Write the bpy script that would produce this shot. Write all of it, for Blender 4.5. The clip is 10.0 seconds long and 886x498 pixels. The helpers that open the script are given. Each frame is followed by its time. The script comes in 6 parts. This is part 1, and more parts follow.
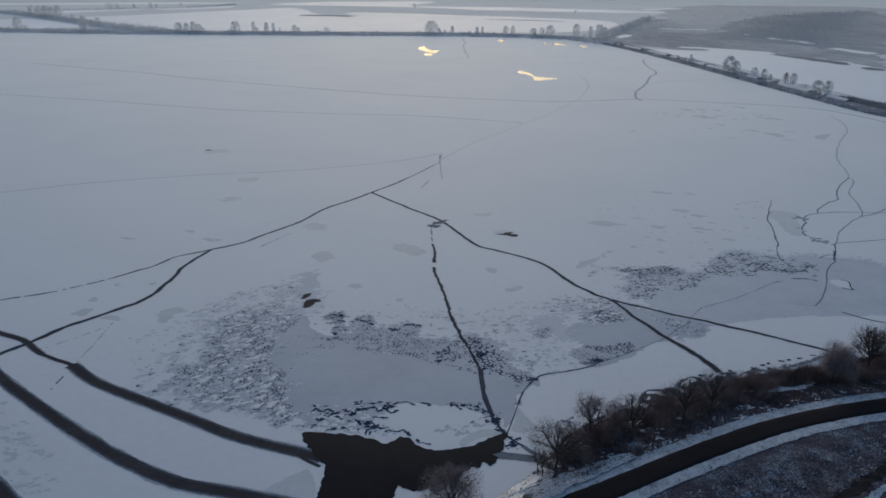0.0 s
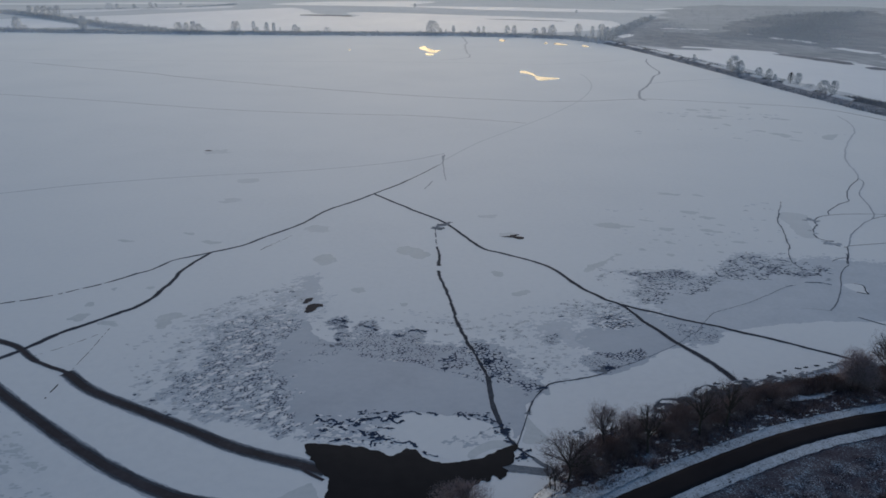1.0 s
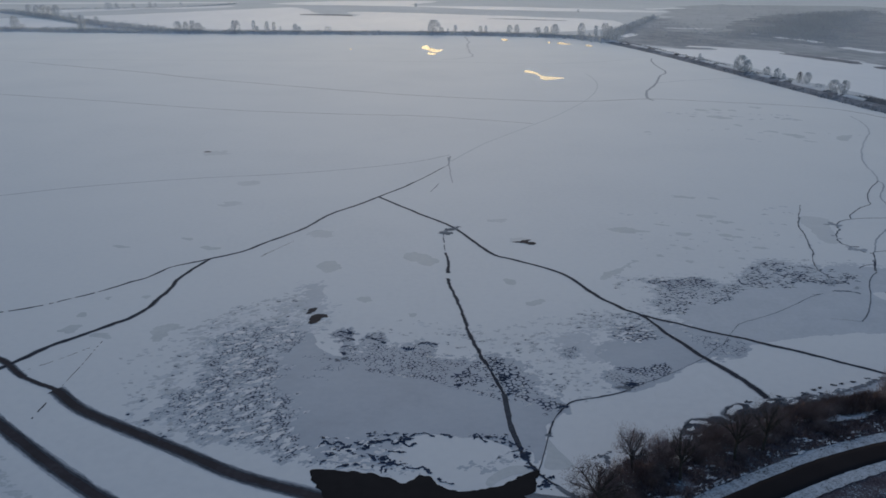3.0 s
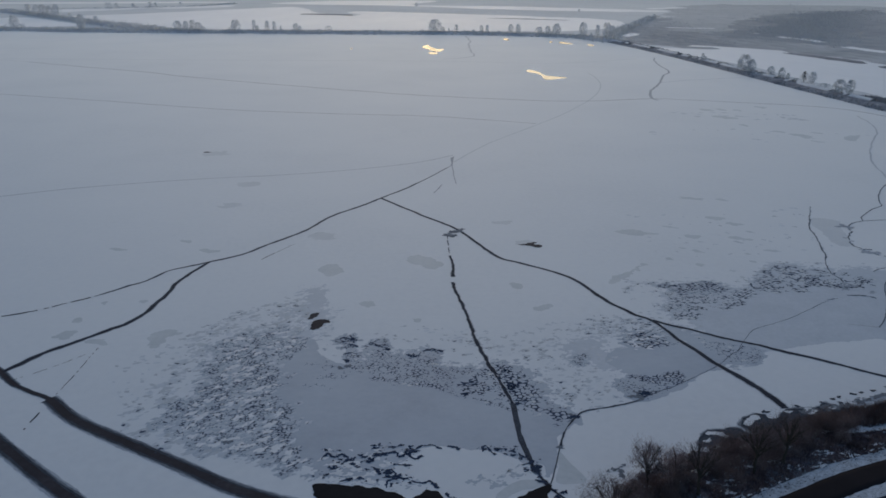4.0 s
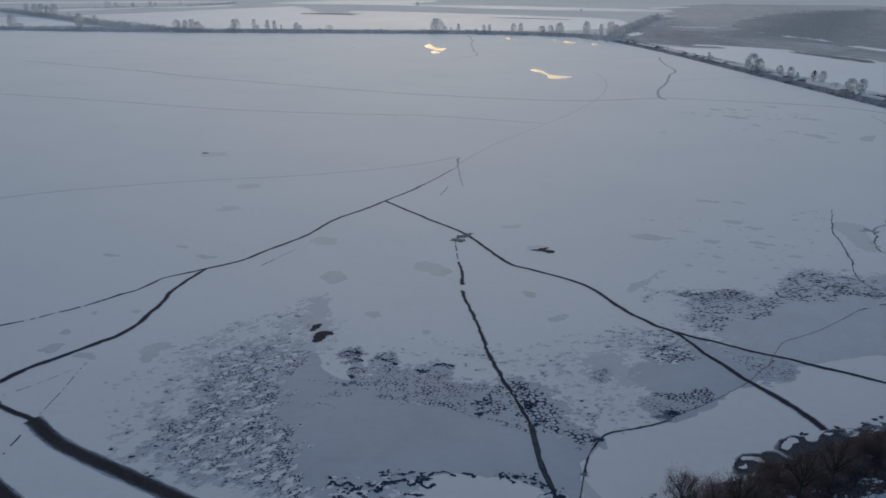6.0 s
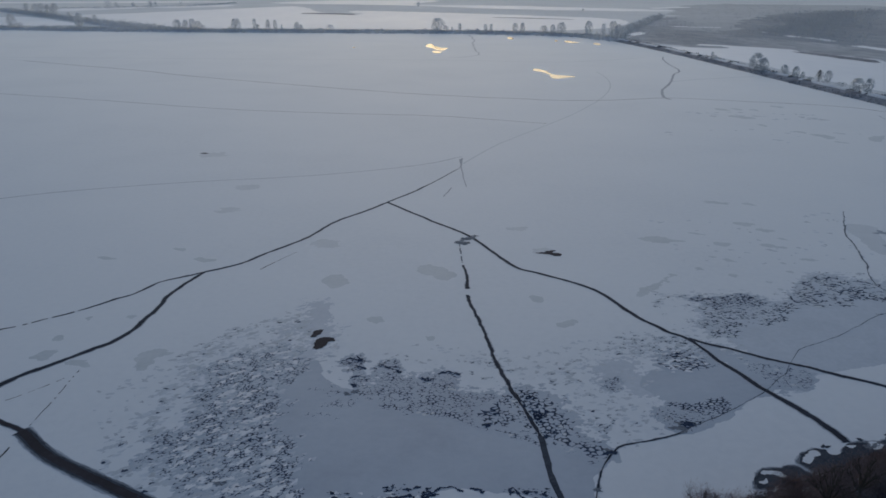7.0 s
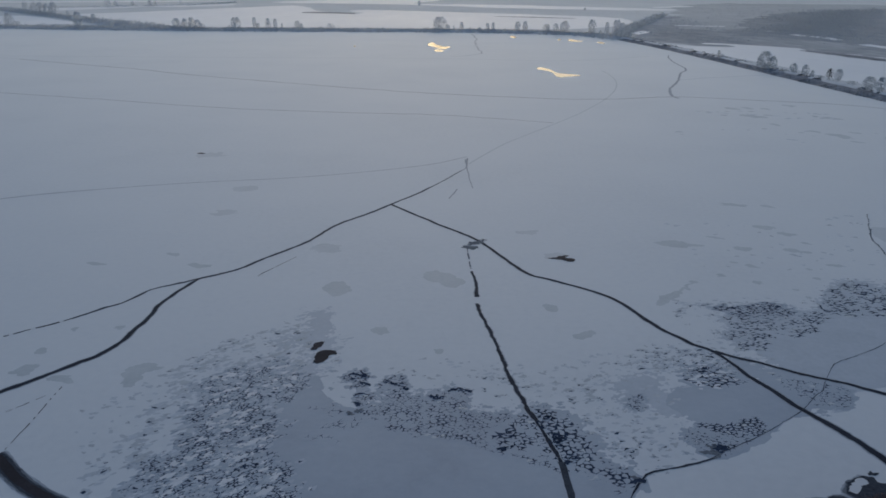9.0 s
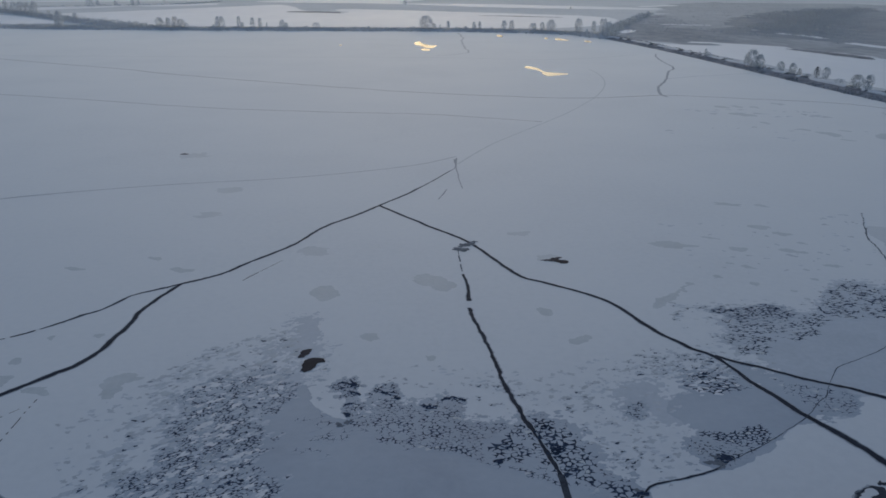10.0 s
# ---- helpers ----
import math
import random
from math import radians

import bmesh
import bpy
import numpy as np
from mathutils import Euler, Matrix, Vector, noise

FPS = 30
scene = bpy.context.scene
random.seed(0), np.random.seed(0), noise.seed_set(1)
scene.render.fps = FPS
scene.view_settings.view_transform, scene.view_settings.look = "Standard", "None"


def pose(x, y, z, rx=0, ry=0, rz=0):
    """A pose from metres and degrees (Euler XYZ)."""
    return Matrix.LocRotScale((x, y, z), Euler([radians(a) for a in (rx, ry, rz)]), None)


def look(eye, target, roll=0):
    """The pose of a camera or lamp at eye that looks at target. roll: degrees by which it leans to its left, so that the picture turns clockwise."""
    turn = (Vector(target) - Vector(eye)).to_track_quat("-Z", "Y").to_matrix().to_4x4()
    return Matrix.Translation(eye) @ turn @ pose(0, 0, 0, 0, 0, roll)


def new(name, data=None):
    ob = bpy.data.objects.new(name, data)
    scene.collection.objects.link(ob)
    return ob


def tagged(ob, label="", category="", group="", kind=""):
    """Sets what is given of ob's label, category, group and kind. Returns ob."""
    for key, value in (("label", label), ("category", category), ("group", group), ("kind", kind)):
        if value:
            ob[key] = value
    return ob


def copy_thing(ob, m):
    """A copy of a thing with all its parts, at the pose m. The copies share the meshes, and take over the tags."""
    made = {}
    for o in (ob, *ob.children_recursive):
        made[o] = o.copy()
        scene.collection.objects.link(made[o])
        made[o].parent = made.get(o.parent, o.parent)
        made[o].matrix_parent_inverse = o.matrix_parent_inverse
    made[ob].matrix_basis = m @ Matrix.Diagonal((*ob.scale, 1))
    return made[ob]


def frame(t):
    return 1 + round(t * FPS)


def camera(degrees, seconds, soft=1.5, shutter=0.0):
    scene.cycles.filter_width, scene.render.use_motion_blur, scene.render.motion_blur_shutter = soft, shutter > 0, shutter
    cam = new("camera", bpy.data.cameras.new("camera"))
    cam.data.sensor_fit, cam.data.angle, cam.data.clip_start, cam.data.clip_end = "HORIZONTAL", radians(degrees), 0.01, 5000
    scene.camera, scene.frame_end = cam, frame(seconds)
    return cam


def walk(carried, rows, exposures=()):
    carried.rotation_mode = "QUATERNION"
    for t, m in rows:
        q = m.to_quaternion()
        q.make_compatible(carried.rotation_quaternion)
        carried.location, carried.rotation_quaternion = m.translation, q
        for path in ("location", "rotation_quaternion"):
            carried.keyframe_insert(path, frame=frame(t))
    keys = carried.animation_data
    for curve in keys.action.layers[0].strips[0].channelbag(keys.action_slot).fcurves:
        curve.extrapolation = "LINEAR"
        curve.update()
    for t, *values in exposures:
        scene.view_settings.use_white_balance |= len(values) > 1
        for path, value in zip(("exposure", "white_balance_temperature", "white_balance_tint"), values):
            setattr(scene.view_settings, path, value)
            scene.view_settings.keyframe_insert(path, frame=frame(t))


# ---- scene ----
import collections

from mathutils import geometry

cam = camera(60, 10.0, soft=1.65)
PATH = [
    (0, (0.000, 0.000, 85.000), (-0.000, 94.253, 51.587), 0.3),
    (0.5, (-0.724, 2.691, 84.506), (-0.712, 96.948, 51.105), 0.3),
    (1, (-1.452, 5.340, 84.050), (-1.468, 99.598, 50.650), 0.3),
    (1.5, (-2.178, 7.964, 83.620), (-2.186, 102.228, 50.239), 0.3),
    (2, (-2.896, 10.576, 83.202), (-2.886, 104.838, 49.815), 0.3),
    (2.5, (-3.603, 13.190, 82.786), (-3.601, 107.452, 49.398), 0.3),
    (4, (-5.613, 21.132, 81.467), (-5.641, 115.386, 48.058), 0.3),
    (4.5, (-6.239, 23.833, 80.985), (-6.285, 118.088, 47.579), 0.3),
    (5, (-6.841, 26.565, 80.476), (-6.906, 120.822, 47.074), 0.3),
    (5.5, (-7.419, 29.328, 79.940), (-7.482, 123.585, 46.538), 0.3),
    (7, (-9.022, 37.767, 78.186), (-9.168, 132.038, 44.827), 0.3),
    (7.5, (-9.521, 40.607, 77.567), (-9.718, 134.875, 44.200), 0.3),
    (8, (-10.008, 43.444, 76.943), (-10.228, 137.708, 43.564), 0.3),
    (8.5, (-10.487, 46.265, 76.322), (-10.745, 140.527, 42.938), 0.3),
    (9, (-10.966, 49.054, 75.717), (-11.167, 143.325, 42.355), 0.3),
    (9.5, (-11.449, 51.795, 75.138), (-11.153, 146.062, 41.767), 0.3),
    (10, (-11.945, 54.467, 74.601), (-10.441, 148.712, 41.200), 0.3),
]
TINT = 10.5
walk(cam, [(t, look(eye, target, roll)) for t, eye, target, roll in PATH], [(0, 0.32, 6210, TINT), (5, 0.21, 6130, TINT), (10, 0.14, 6030, TINT)])

# ---- light: hazy low winter sun ahead, cold sky all round ----
SUN_AZ, SUN_EL = -2.0, 9.0
world = bpy.data.worlds.new("winter_sky")
scene.world = world
world.use_nodes = True
wn = world.node_tree.nodes
sky = wn.new("ShaderNodeTexSky")
sky.sky_type, sky.sun_disc = "NISHITA", False
sky.sun_elevation, sky.sun_rotation = radians(SUN_EL), radians(SUN_AZ)
sky.air_density, sky.dust_density, sky.ozone_density = 1.0, 1.8, 2.0
wn["Background"].inputs["Strength"].default_value = 0.12
world.node_tree.links.new(sky.outputs["Color"], wn["Background"].inputs["Color"])
sun_data = bpy.data.lights.new("sun", "SUN")
sun_data.energy, sun_data.angle, sun_data.color = 0.92, radians(52), (1.0, 0.955, 0.91)
sun = new("sun", sun_data)
sa, se = radians(SUN_AZ), radians(SUN_EL)
sun.matrix_world = look((900 * math.sin(sa) * math.cos(se), 900 * math.cos(sa) * math.cos(se), 900 * math.sin(se)), (0, 0, 0))


# ---- materials ----
def surface(name, colours, rough=0.8, big=0.05, small=1.0, mix=0.5, bump=0.0, spread=(0.3, 0.7), spec=0.3, island=0.0, stretch=(1, 1, 1), rough2=None, bump_scale=None, through_light=0.0, sheen=0.0):
    """Colours from noise at two scales; island: how much each loose piece varies in brightness; through_light: how much light rime and thin twigs let through; sheen: the glow of snow crystals at a low angle."""
    m = bpy.data.materials.new(name)
    m.use_nodes = True
    n, l = m.node_tree.nodes, m.node_tree.links
    bsdf = n["Principled BSDF"]
    co = n.new("ShaderNodeTexCoord")
    mp = n.new("ShaderNodeMapping")
    mp.inputs["Scale"].default_value = stretch
    l.new(co.outputs["Object"], mp.inputs["Vector"])
    a, b = n.new("ShaderNodeTexNoise"), n.new("ShaderNodeTexNoise")
    for tex, s, d in ((a, big, 5), (b, small, 6)):
        tex.inputs["Scale"].default_value, tex.inputs["Detail"].default_value = s, d
        tex.inputs["Roughness"].default_value = 0.6
        l.new(mp.outputs["Vector"], tex.inputs["Vector"])
    blend = n.new("ShaderNodeMix")
    blend.inputs["Factor"].default_value = mix
    l.new(a.outputs["Fac"], blend.inputs["A"])
    l.new(b.outputs["Fac"], blend.inputs["B"])
    ramp = n.new("ShaderNodeValToRGB")
    l.new(blend.outputs["Result"], ramp.inputs["Fac"])
    e = ramp.color_ramp.elements
    while len(e) < len(colours):
        e.new(0.5)
    for i, c in enumerate(colours):
        e[i].position = spread[0] + (spread[1] - spread[0]) * i / max(1, len(colours) - 1)
        e[i].color = (*c, 1)
    out = ramp.outputs["Color"]
    if island:
        g = n.new("ShaderNodeNewGeometry")
        mr = n.new("ShaderNodeMapRange")
        mr.inputs["To Min"].default_value, mr.inputs["To Max"].default_value = 1 - island, 1 + island
        l.new(g.outputs["Random Per Island"], mr.inputs["Value"])
        hs = n.new("ShaderNodeHueSaturation")
        l.new(mr.outputs["Result"], hs.inputs["Value"])
        l.new(out, hs.inputs["Color"])
        out = hs.outputs["Color"]
    l.new(out, bsdf.inputs["Base Color"])
    bsdf.inputs["Specular IOR Level"].default_value = spec
    if sheen:
        bsdf.inputs["Sheen Weight"].default_value, bsdf.inputs["Sheen Roughness"].default_value = sheen, 0.5
    if rough2 is None:
        bsdf.inputs["Roughness"].default_value = rough
    else:
        rr = n.new("ShaderNodeMapRange")
        rr.inputs["To Min"].default_value, rr.inputs["To Max"].default_value = rough, rough2
        rr.inputs["From Min"].default_value, rr.inputs["From Max"].default_value = 0.3, 0.7
        l.new(b.outputs["Fac"], rr.inputs["Value"])
        l.new(rr.outputs["Result"], bsdf.inputs["Roughness"])
    if bump:
        bp = n.new("ShaderNodeBump")
        bp.inputs["Strength"].default_value = 1.0
        bp.inputs["Distance"].default_value = bump
        src = b
        if bump_scale:
            src = n.new("ShaderNodeTexNoise")
            src.inputs["Scale"].default_value, src.inputs["Detail"].default_value = bump_scale, 4
            l.new(mp.outputs["Vector"], src.inputs["Vector"])
        l.new(src.outputs["Fac"], bp.inputs["Height"])
        l.new(bp.outputs["Normal"], bsdf.inputs["Normal"])
    if through_light:
        tr, add = n.new("ShaderNodeBsdfTranslucent"), n.new("ShaderNodeMixShader")
        add.inputs["Fac"].default_value = through_light
        l.new(out, tr.inputs["Color"])
        l.new(bsdf.outputs["BSDF"], add.inputs[1])
        l.new(tr.outputs["BSDF"], add.inputs[2])
        l.new(add.outputs["Shader"], n["Material Output"].inputs["Surface"])
    return m



def still_water(name, tint, rough):
    """A thin film of water over ice that mirrors the low sky, with dull and clear patches."""
    m = bpy.data.materials.new(name)
    m.use_nodes = True
    n, l = m.node_tree.nodes, m.node_tree.links
    gloss, dull, mix, tex, ramp = (n.new("ShaderNode" + k) for k in ("BsdfGlossy", "BsdfDiffuse", "MixShader", "TexNoise", "MapRange"))
    gloss.inputs["Color"].default_value, gloss.inputs["Roughness"].default_value = (*tint, 1), rough
    dull.inputs["Color"].default_value = (0.30, 0.27, 0.24, 1)
    tex.inputs["Scale"].default_value = 0.15
    ramp.inputs["To Min"].default_value, ramp.inputs["To Max"].default_value = 0.0, 0.35
    l.new(tex.outputs["Fac"], ramp.inputs["Value"])
    l.new(ramp.outputs["Result"], mix.inputs["Fac"])
    l.new(gloss.outputs["BSDF"], mix.inputs[1])
    l.new(dull.outputs["BSDF"], mix.inputs[2])
    l.new(mix.outputs["Shader"], n["Material Output"].inputs["Surface"])
    return m


SNOW = surface("snow_on_ice", [(0.468, 0.515, 0.578), (0.526, 0.569, 0.626), (0.56, 0.598, 0.648)], 0.76, 0.012, 0.5, 0.4, 0.010, (0.3, 0.7), 0.80, bump_scale=1.5, sheen=0.32)
POND = surface("snow_on_pond", [(0.76, 0.77, 0.79), (0.86, 0.86, 0.87)], 0.70, 0.006, 0.05, 0.3, 0.0, (0.35, 0.65), 0.62, stretch=(1, 0.4, 1))
GREY_ICE = surface("bare_grey_ice", [(0.258, 0.316, 0.402), (0.302, 0.364, 0.452), (0.338, 0.402, 0.486)], 0.73, 0.05, 0.6, 0.3, 0.003, (0.32, 0.68), 0.58, sheen=0.16)
MID_ICE = surface("scoured_grey_ice", [(0.335, 0.392, 0.474), (0.41, 0.468, 0.548)], 0.73, 0.12, 0.8, 0.5, 0.004, (0.35, 0.65), 0.58, sheen=0.2)
PALE_ICE = surface("thin_snow_on_ice", [(0.352, 0.408, 0.466), (0.436, 0.489, 0.541)], 0.72, 0.1, 0.9, 0.5, 0.004, (0.35, 0.65), 0.58, sheen=0.25)
THIN_SNOW = surface("thin_wet_snow", [(0.405, 0.452, 0.512), (0.462, 0.508, 0.565)], 0.74, 0.15, 1.0, 0.5, 0.004, (0.35, 0.65), 0.65, sheen=0.28)
BLOTCH = surface("wet_snow_blotch", [(0.327, 0.378, 0.451), (0.447, 0.500, 0.563)], 0.72, 0.3, 1.5, 0.5, 0.0, (0.35, 0.65), 0.55, island=0.12, sheen=0.2)
FRESH = surface("loose_snow", [(0.54, 0.57, 0.615), (0.61, 0.635, 0.67)], 0.72, 0.3, 2.0, 0.5, 0.01, (0.35, 0.65), 0.6, island=0.05)
LEAD = surface("dark_lead_ice", [(0.022, 0.022, 0.029), (0.037, 0.036, 0.047), (0.067, 0.066, 0.080)], 0.8, 0.12, 0.9, 0.4, 0.003, (0.3, 0.75), 0.06, rough2=0.9)
CRACK = surface("dark_crack_ice", [(0.016, 0.0205, 0.034), (0.028, 0.036, 0.055), (0.055, 0.067, 0.094)], 0.8, 0.12, 0.9, 0.4, 0.003, (0.3, 0.75), 0.06, rough2=0.9)
DUSK_ICE = surface("dark_slush", [(0.028, 0.035, 0.050), (0.072, 0.086, 0.112)], 0.85, 0.25, 2.0, 0.5, 0.006, (0.35, 0.65), 0.04)
SLUSH = surface("slush_edge", [(0.11, 0.127, 0.155), (0.20, 0.225, 0.26)], 0.85, 0.25, 2.0, 0.5, 0.006, (0.35, 0.65), 0.05)
OLD_CRACK = surface("refrozen_crack", [(0.25, 0.285, 0.34), (0.39, 0.43, 0.485)], 0.8, 0.03, 0.3, 0.5, 0.0, (0.35, 0.65), 0.25)
FAINT = surface("snowed_over_crack", [(0.36, 0.40, 0.455), (0.48, 0.515, 0.565)], 0.8, 0.03, 0.3, 0.5, 0.0, (0.35, 0.65), 0.35)
WATER = surface("open_water", [(0.019, 0.018, 0.020), (0.028, 0.026, 0.028)], 0.12, 0.05, 0.4, 0.4, 0.001, (0.3, 0.7), 0.008, bump_scale=0.8)
PUDDLE = still_water("meltwater", (0.146, 0.145, 0.140), 0.14)
BRASH = surface("brash_gap", [(0.015, 0.025, 0.052), (0.056, 0.078, 0.126)], 0.92, 0.2, 1.2, 0.5, 0.0, (0.3, 0.7), 0.02, island=0.3)
# frosted land, its colour lifted well beyond frost to paint the far haze
LAND = surface("hazed_frosted_marsh", [(0.47, 0.50, 0.535), (0.54, 0.565, 0.60), (0.60, 0.625, 0.655), (0.70, 0.72, 0.74)], 0.95, 0.006, 0.09, 0.5, 0.0, (0.34, 0.74), 0.1, stretch=(1, 0.5, 1), sheen=0.25)
FIELD = surface("snow_dusted_field", [(0.056, 0.045, 0.055), (0.082, 0.069, 0.084), (0.130, 0.133, 0.152), (0.408, 0.517, 0.613)], 0.9, 0.22, 4.0, 0.6, 0.06, (0.40, 0.64), 0.05)
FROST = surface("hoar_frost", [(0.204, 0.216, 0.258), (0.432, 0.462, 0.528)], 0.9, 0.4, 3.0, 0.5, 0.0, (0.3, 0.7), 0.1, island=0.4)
MUD = surface("frozen_mud", [(0.018, 0.0155, 0.017), (0.042, 0.037, 0.040)], 0.9, 0.5, 4.0, 0.5, 0.02, (0.3, 0.7), 0.04, island=0.4)
VERGE = surface("roadside_snow", [(0.16, 0.165, 0.175), (0.42, 0.455, 0.51), (0.56, 0.595, 0.65)], 0.8, 0.5, 3.0, 0.6, 0.06, (0.36, 0.64), 0.15)
ASPHALT = surface("damp_asphalt", [(0.019, 0.0165, 0.0185), (0.030, 0.0265, 0.029)], 0.85, 0.15, 8.0, 0.5, 0.006, (0.3, 0.7), 0.02, rough2=0.95)
# darker than LAND, with aerial haze still mixed into its blue-grey
MARSH = surface("dark_marsh", [(0.23, 0.258, 0.30), (0.34, 0.365, 0.405), (0.50, 0.52, 0.55)], 0.95, 0.012, 0.10, 0.45, 0.0, (0.36, 0.66), 0.1, stretch=(0.6, 0.25, 1), sheen=0.1)
# heath paled to blue-grey in place of the haze before the hills
HEATH = surface("hazed_heath", [(0.33, 0.36, 0.40), (0.41, 0.44, 0.475), (0.48, 0.505, 0.54)], 0.95, 0.004, 0.04, 0.5, 0.0, (0.34, 0.68), 0.1, stretch=(0.6, 0.3, 1), sheen=0.15)
WOOD_FLOOR = surface("wood_floor", [(0.19, 0.22, 0.265), (0.27, 0.30, 0.345), (0.35, 0.38, 0.42)], 0.95, 0.006, 0.06, 0.5, 0.0, (0.34, 0.68), 0.1, stretch=(0.6, 0.3, 1), sheen=0.1)
DYKE = surface("reed_dyke", [(0.118, 0.133, 0.162), (0.201, 0.215, 0.249), (0.307, 0.319, 0.348), (0.684, 0.696, 0.731)], 0.9, 0.02, 0.16, 0.5, 0.0, (0.34, 0.70), 0.1)
BARK = surface("winter_bark", [(0.035, 0.030, 0.026), (0.075, 0.065, 0.058)], 0.85, 1.5, 9.0, 0.5, 0.01, (0.3, 0.7), 0.2)
TWIG = surface("bare_twigs", [(0.121, 0.092, 0.097), (0.197, 0.156, 0.166)], 0.85, 0.6, 4.0, 0.5, 0.0, (0.3, 0.7), 0.1, island=0.3, through_light=0.1)
TWIG_FROST = surface("frosted_twigs", [(0.194, 0.153, 0.164), (0.315, 0.261, 0.275)], 0.85, 0.6, 4.0, 0.5, 0.0, (0.3, 0.7), 0.1, island=0.3, through_light=0.12)
# far bark and crowns: frost colours raised further to paint in aerial haze
HAZED_RIME_BARK = surface("hazed_rimed_bark", [(0.286, 0.305, 0.332), (0.416, 0.436, 0.461)], 0.9, 0.5, 3.0, 0.5, 0.0, (0.3, 0.7), 0.1)
FAR_TWIG = surface("hazed_frosted_crown", [(0.56, 0.59, 0.625), (0.70, 0.72, 0.75)], 0.9, 0.3, 1.5, 0.5, 0.0, (0.3, 0.7), 0.1, island=0.15, through_light=0.55)
PALE_TWIG = surface("rimed_twigs", [(0.209, 0.171, 0.189), (0.341, 0.291, 0.311)], 0.85, 0.6, 4.0, 0.5, 0.0, (0.3, 0.7), 0.1, island=0.25, through_light=0.25)
BRUSH = surface("brown_undergrowth", [(0.099, 0.075, 0.078), (0.167, 0.130, 0.136), (0.289, 0.238, 0.252)], 0.9, 0.12, 1.0, 0.5, 0.0, (0.34, 0.70), 0.1, island=0.45, through_light=0.2)
RUSSET = surface("russet_hedge", [(0.099, 0.069, 0.067), (0.172, 0.126, 0.123)], 0.9, 0.2, 1.5, 0.5, 0.0, (0.32, 0.68), 0.1, island=0.4)
GRASS = surface("frosted_grass", [(0.039, 0.030, 0.034), (0.073, 0.061, 0.069), (0.224, 0.245, 0.291)], 0.9, 0.3, 2.0, 0.5, 0.0, (0.34, 0.70), 0.15, island=0.5)
# rimed brush colour lightened to include the haze of distance
FAR_BRUSH = surface("hazed_rimed_brush", [(0.42, 0.45, 0.49), (0.54, 0.57, 0.61)], 0.9, 0.05, 0.5, 0.5, 0.0, (0.3, 0.7), 0.1, island=0.2, through_light=0.4)
REED = surface("dry_reed", [(0.196, 0.213, 0.246), (0.310, 0.319, 0.353)], 0.9, 0.02, 0.3, 0.5, 0.0, (0.3, 0.7), 0.1, island=0.2, through_light=0.3)
# paler copies of REED and DYKE for the far dykes, haze painted in
HAZED_FROST_REED = surface("hazed_rimed_reed", [(0.50, 0.515, 0.54), (0.62, 0.63, 0.65)], 0.9, 0.02, 0.3, 0.5, 0.0, (0.3, 0.7), 0.1, island=0.15, through_light=0.45)
HAZED_FROST_BANK = surface("hazed_rimed_dyke", [(0.42, 0.45, 0.49), (0.56, 0.58, 0.62), (0.779, 0.802, 0.826)], 0.9, 0.02, 0.16, 0.5, 0.0, (0.34, 0.74), 0.1)
# distant wood: blue-grey haze is part of the painted colour
WOOD_FAR = surface("hazed_frosted_wood", [(0.35, 0.395, 0.45), (0.43, 0.47, 0.52)], 0.95, 0.006, 0.05, 0.5, 0.0, (0.3, 0.7), 0.1, island=0.05, through_light=0.45)
CONIFER = surface("dark_conifer", [(0.030, 0.038, 0.034), (0.06, 0.07, 0.065)], 0.9, 0.3, 2.0, 0.5, 0.0, (0.3, 0.7), 0.15, island=0.3)

# ---- builders ----
def solid(name, verts, faces, material, parent=None, label="", smooth=False):
    me = bpy.data.meshes.new(name)
    me.from_pydata([tuple(v) for v in verts], [], faces)
    me.materials.append(material)
    if smooth:
        me.polygons.foreach_set("use_smooth", [True] * len(me.polygons))
    me.update()
    ob = new(name, me)
    if parent:
        ob.parent = parent
    if label:
        ob["label"] = label
    return ob


def rnd(x, y, seed):
    return noise.noise(Vector((x, y, seed * 7.31)))


def spline(pts, step, closed=False):
    """Evenly spaced places along a smooth line through the given ones."""
    P = [Vector(p) for p in pts]
    n = len(P)
    out = []
    for i in range(n if closed else n - 1):
        a, b = P[i], P[(i + 1) % n]
        p0 = P[i - 1] if (i > 0 or closed) else a * 2 - b
        p3 = P[(i + 2) % n] if (i + 2 < n or closed) else b * 2 - a
        k = max(1, int((b - a).length / step))
        for j in range(k):
            t = j / k
            out.append(0.5 * ((2 * a) + (b - p0) * t + (2 * p0 - 5 * a + 4 * b - p3) * t * t + (3 * a - p0 - 3 * b + p3) * t ** 3))
    if not closed:
        out.append(P[-1])
    return out


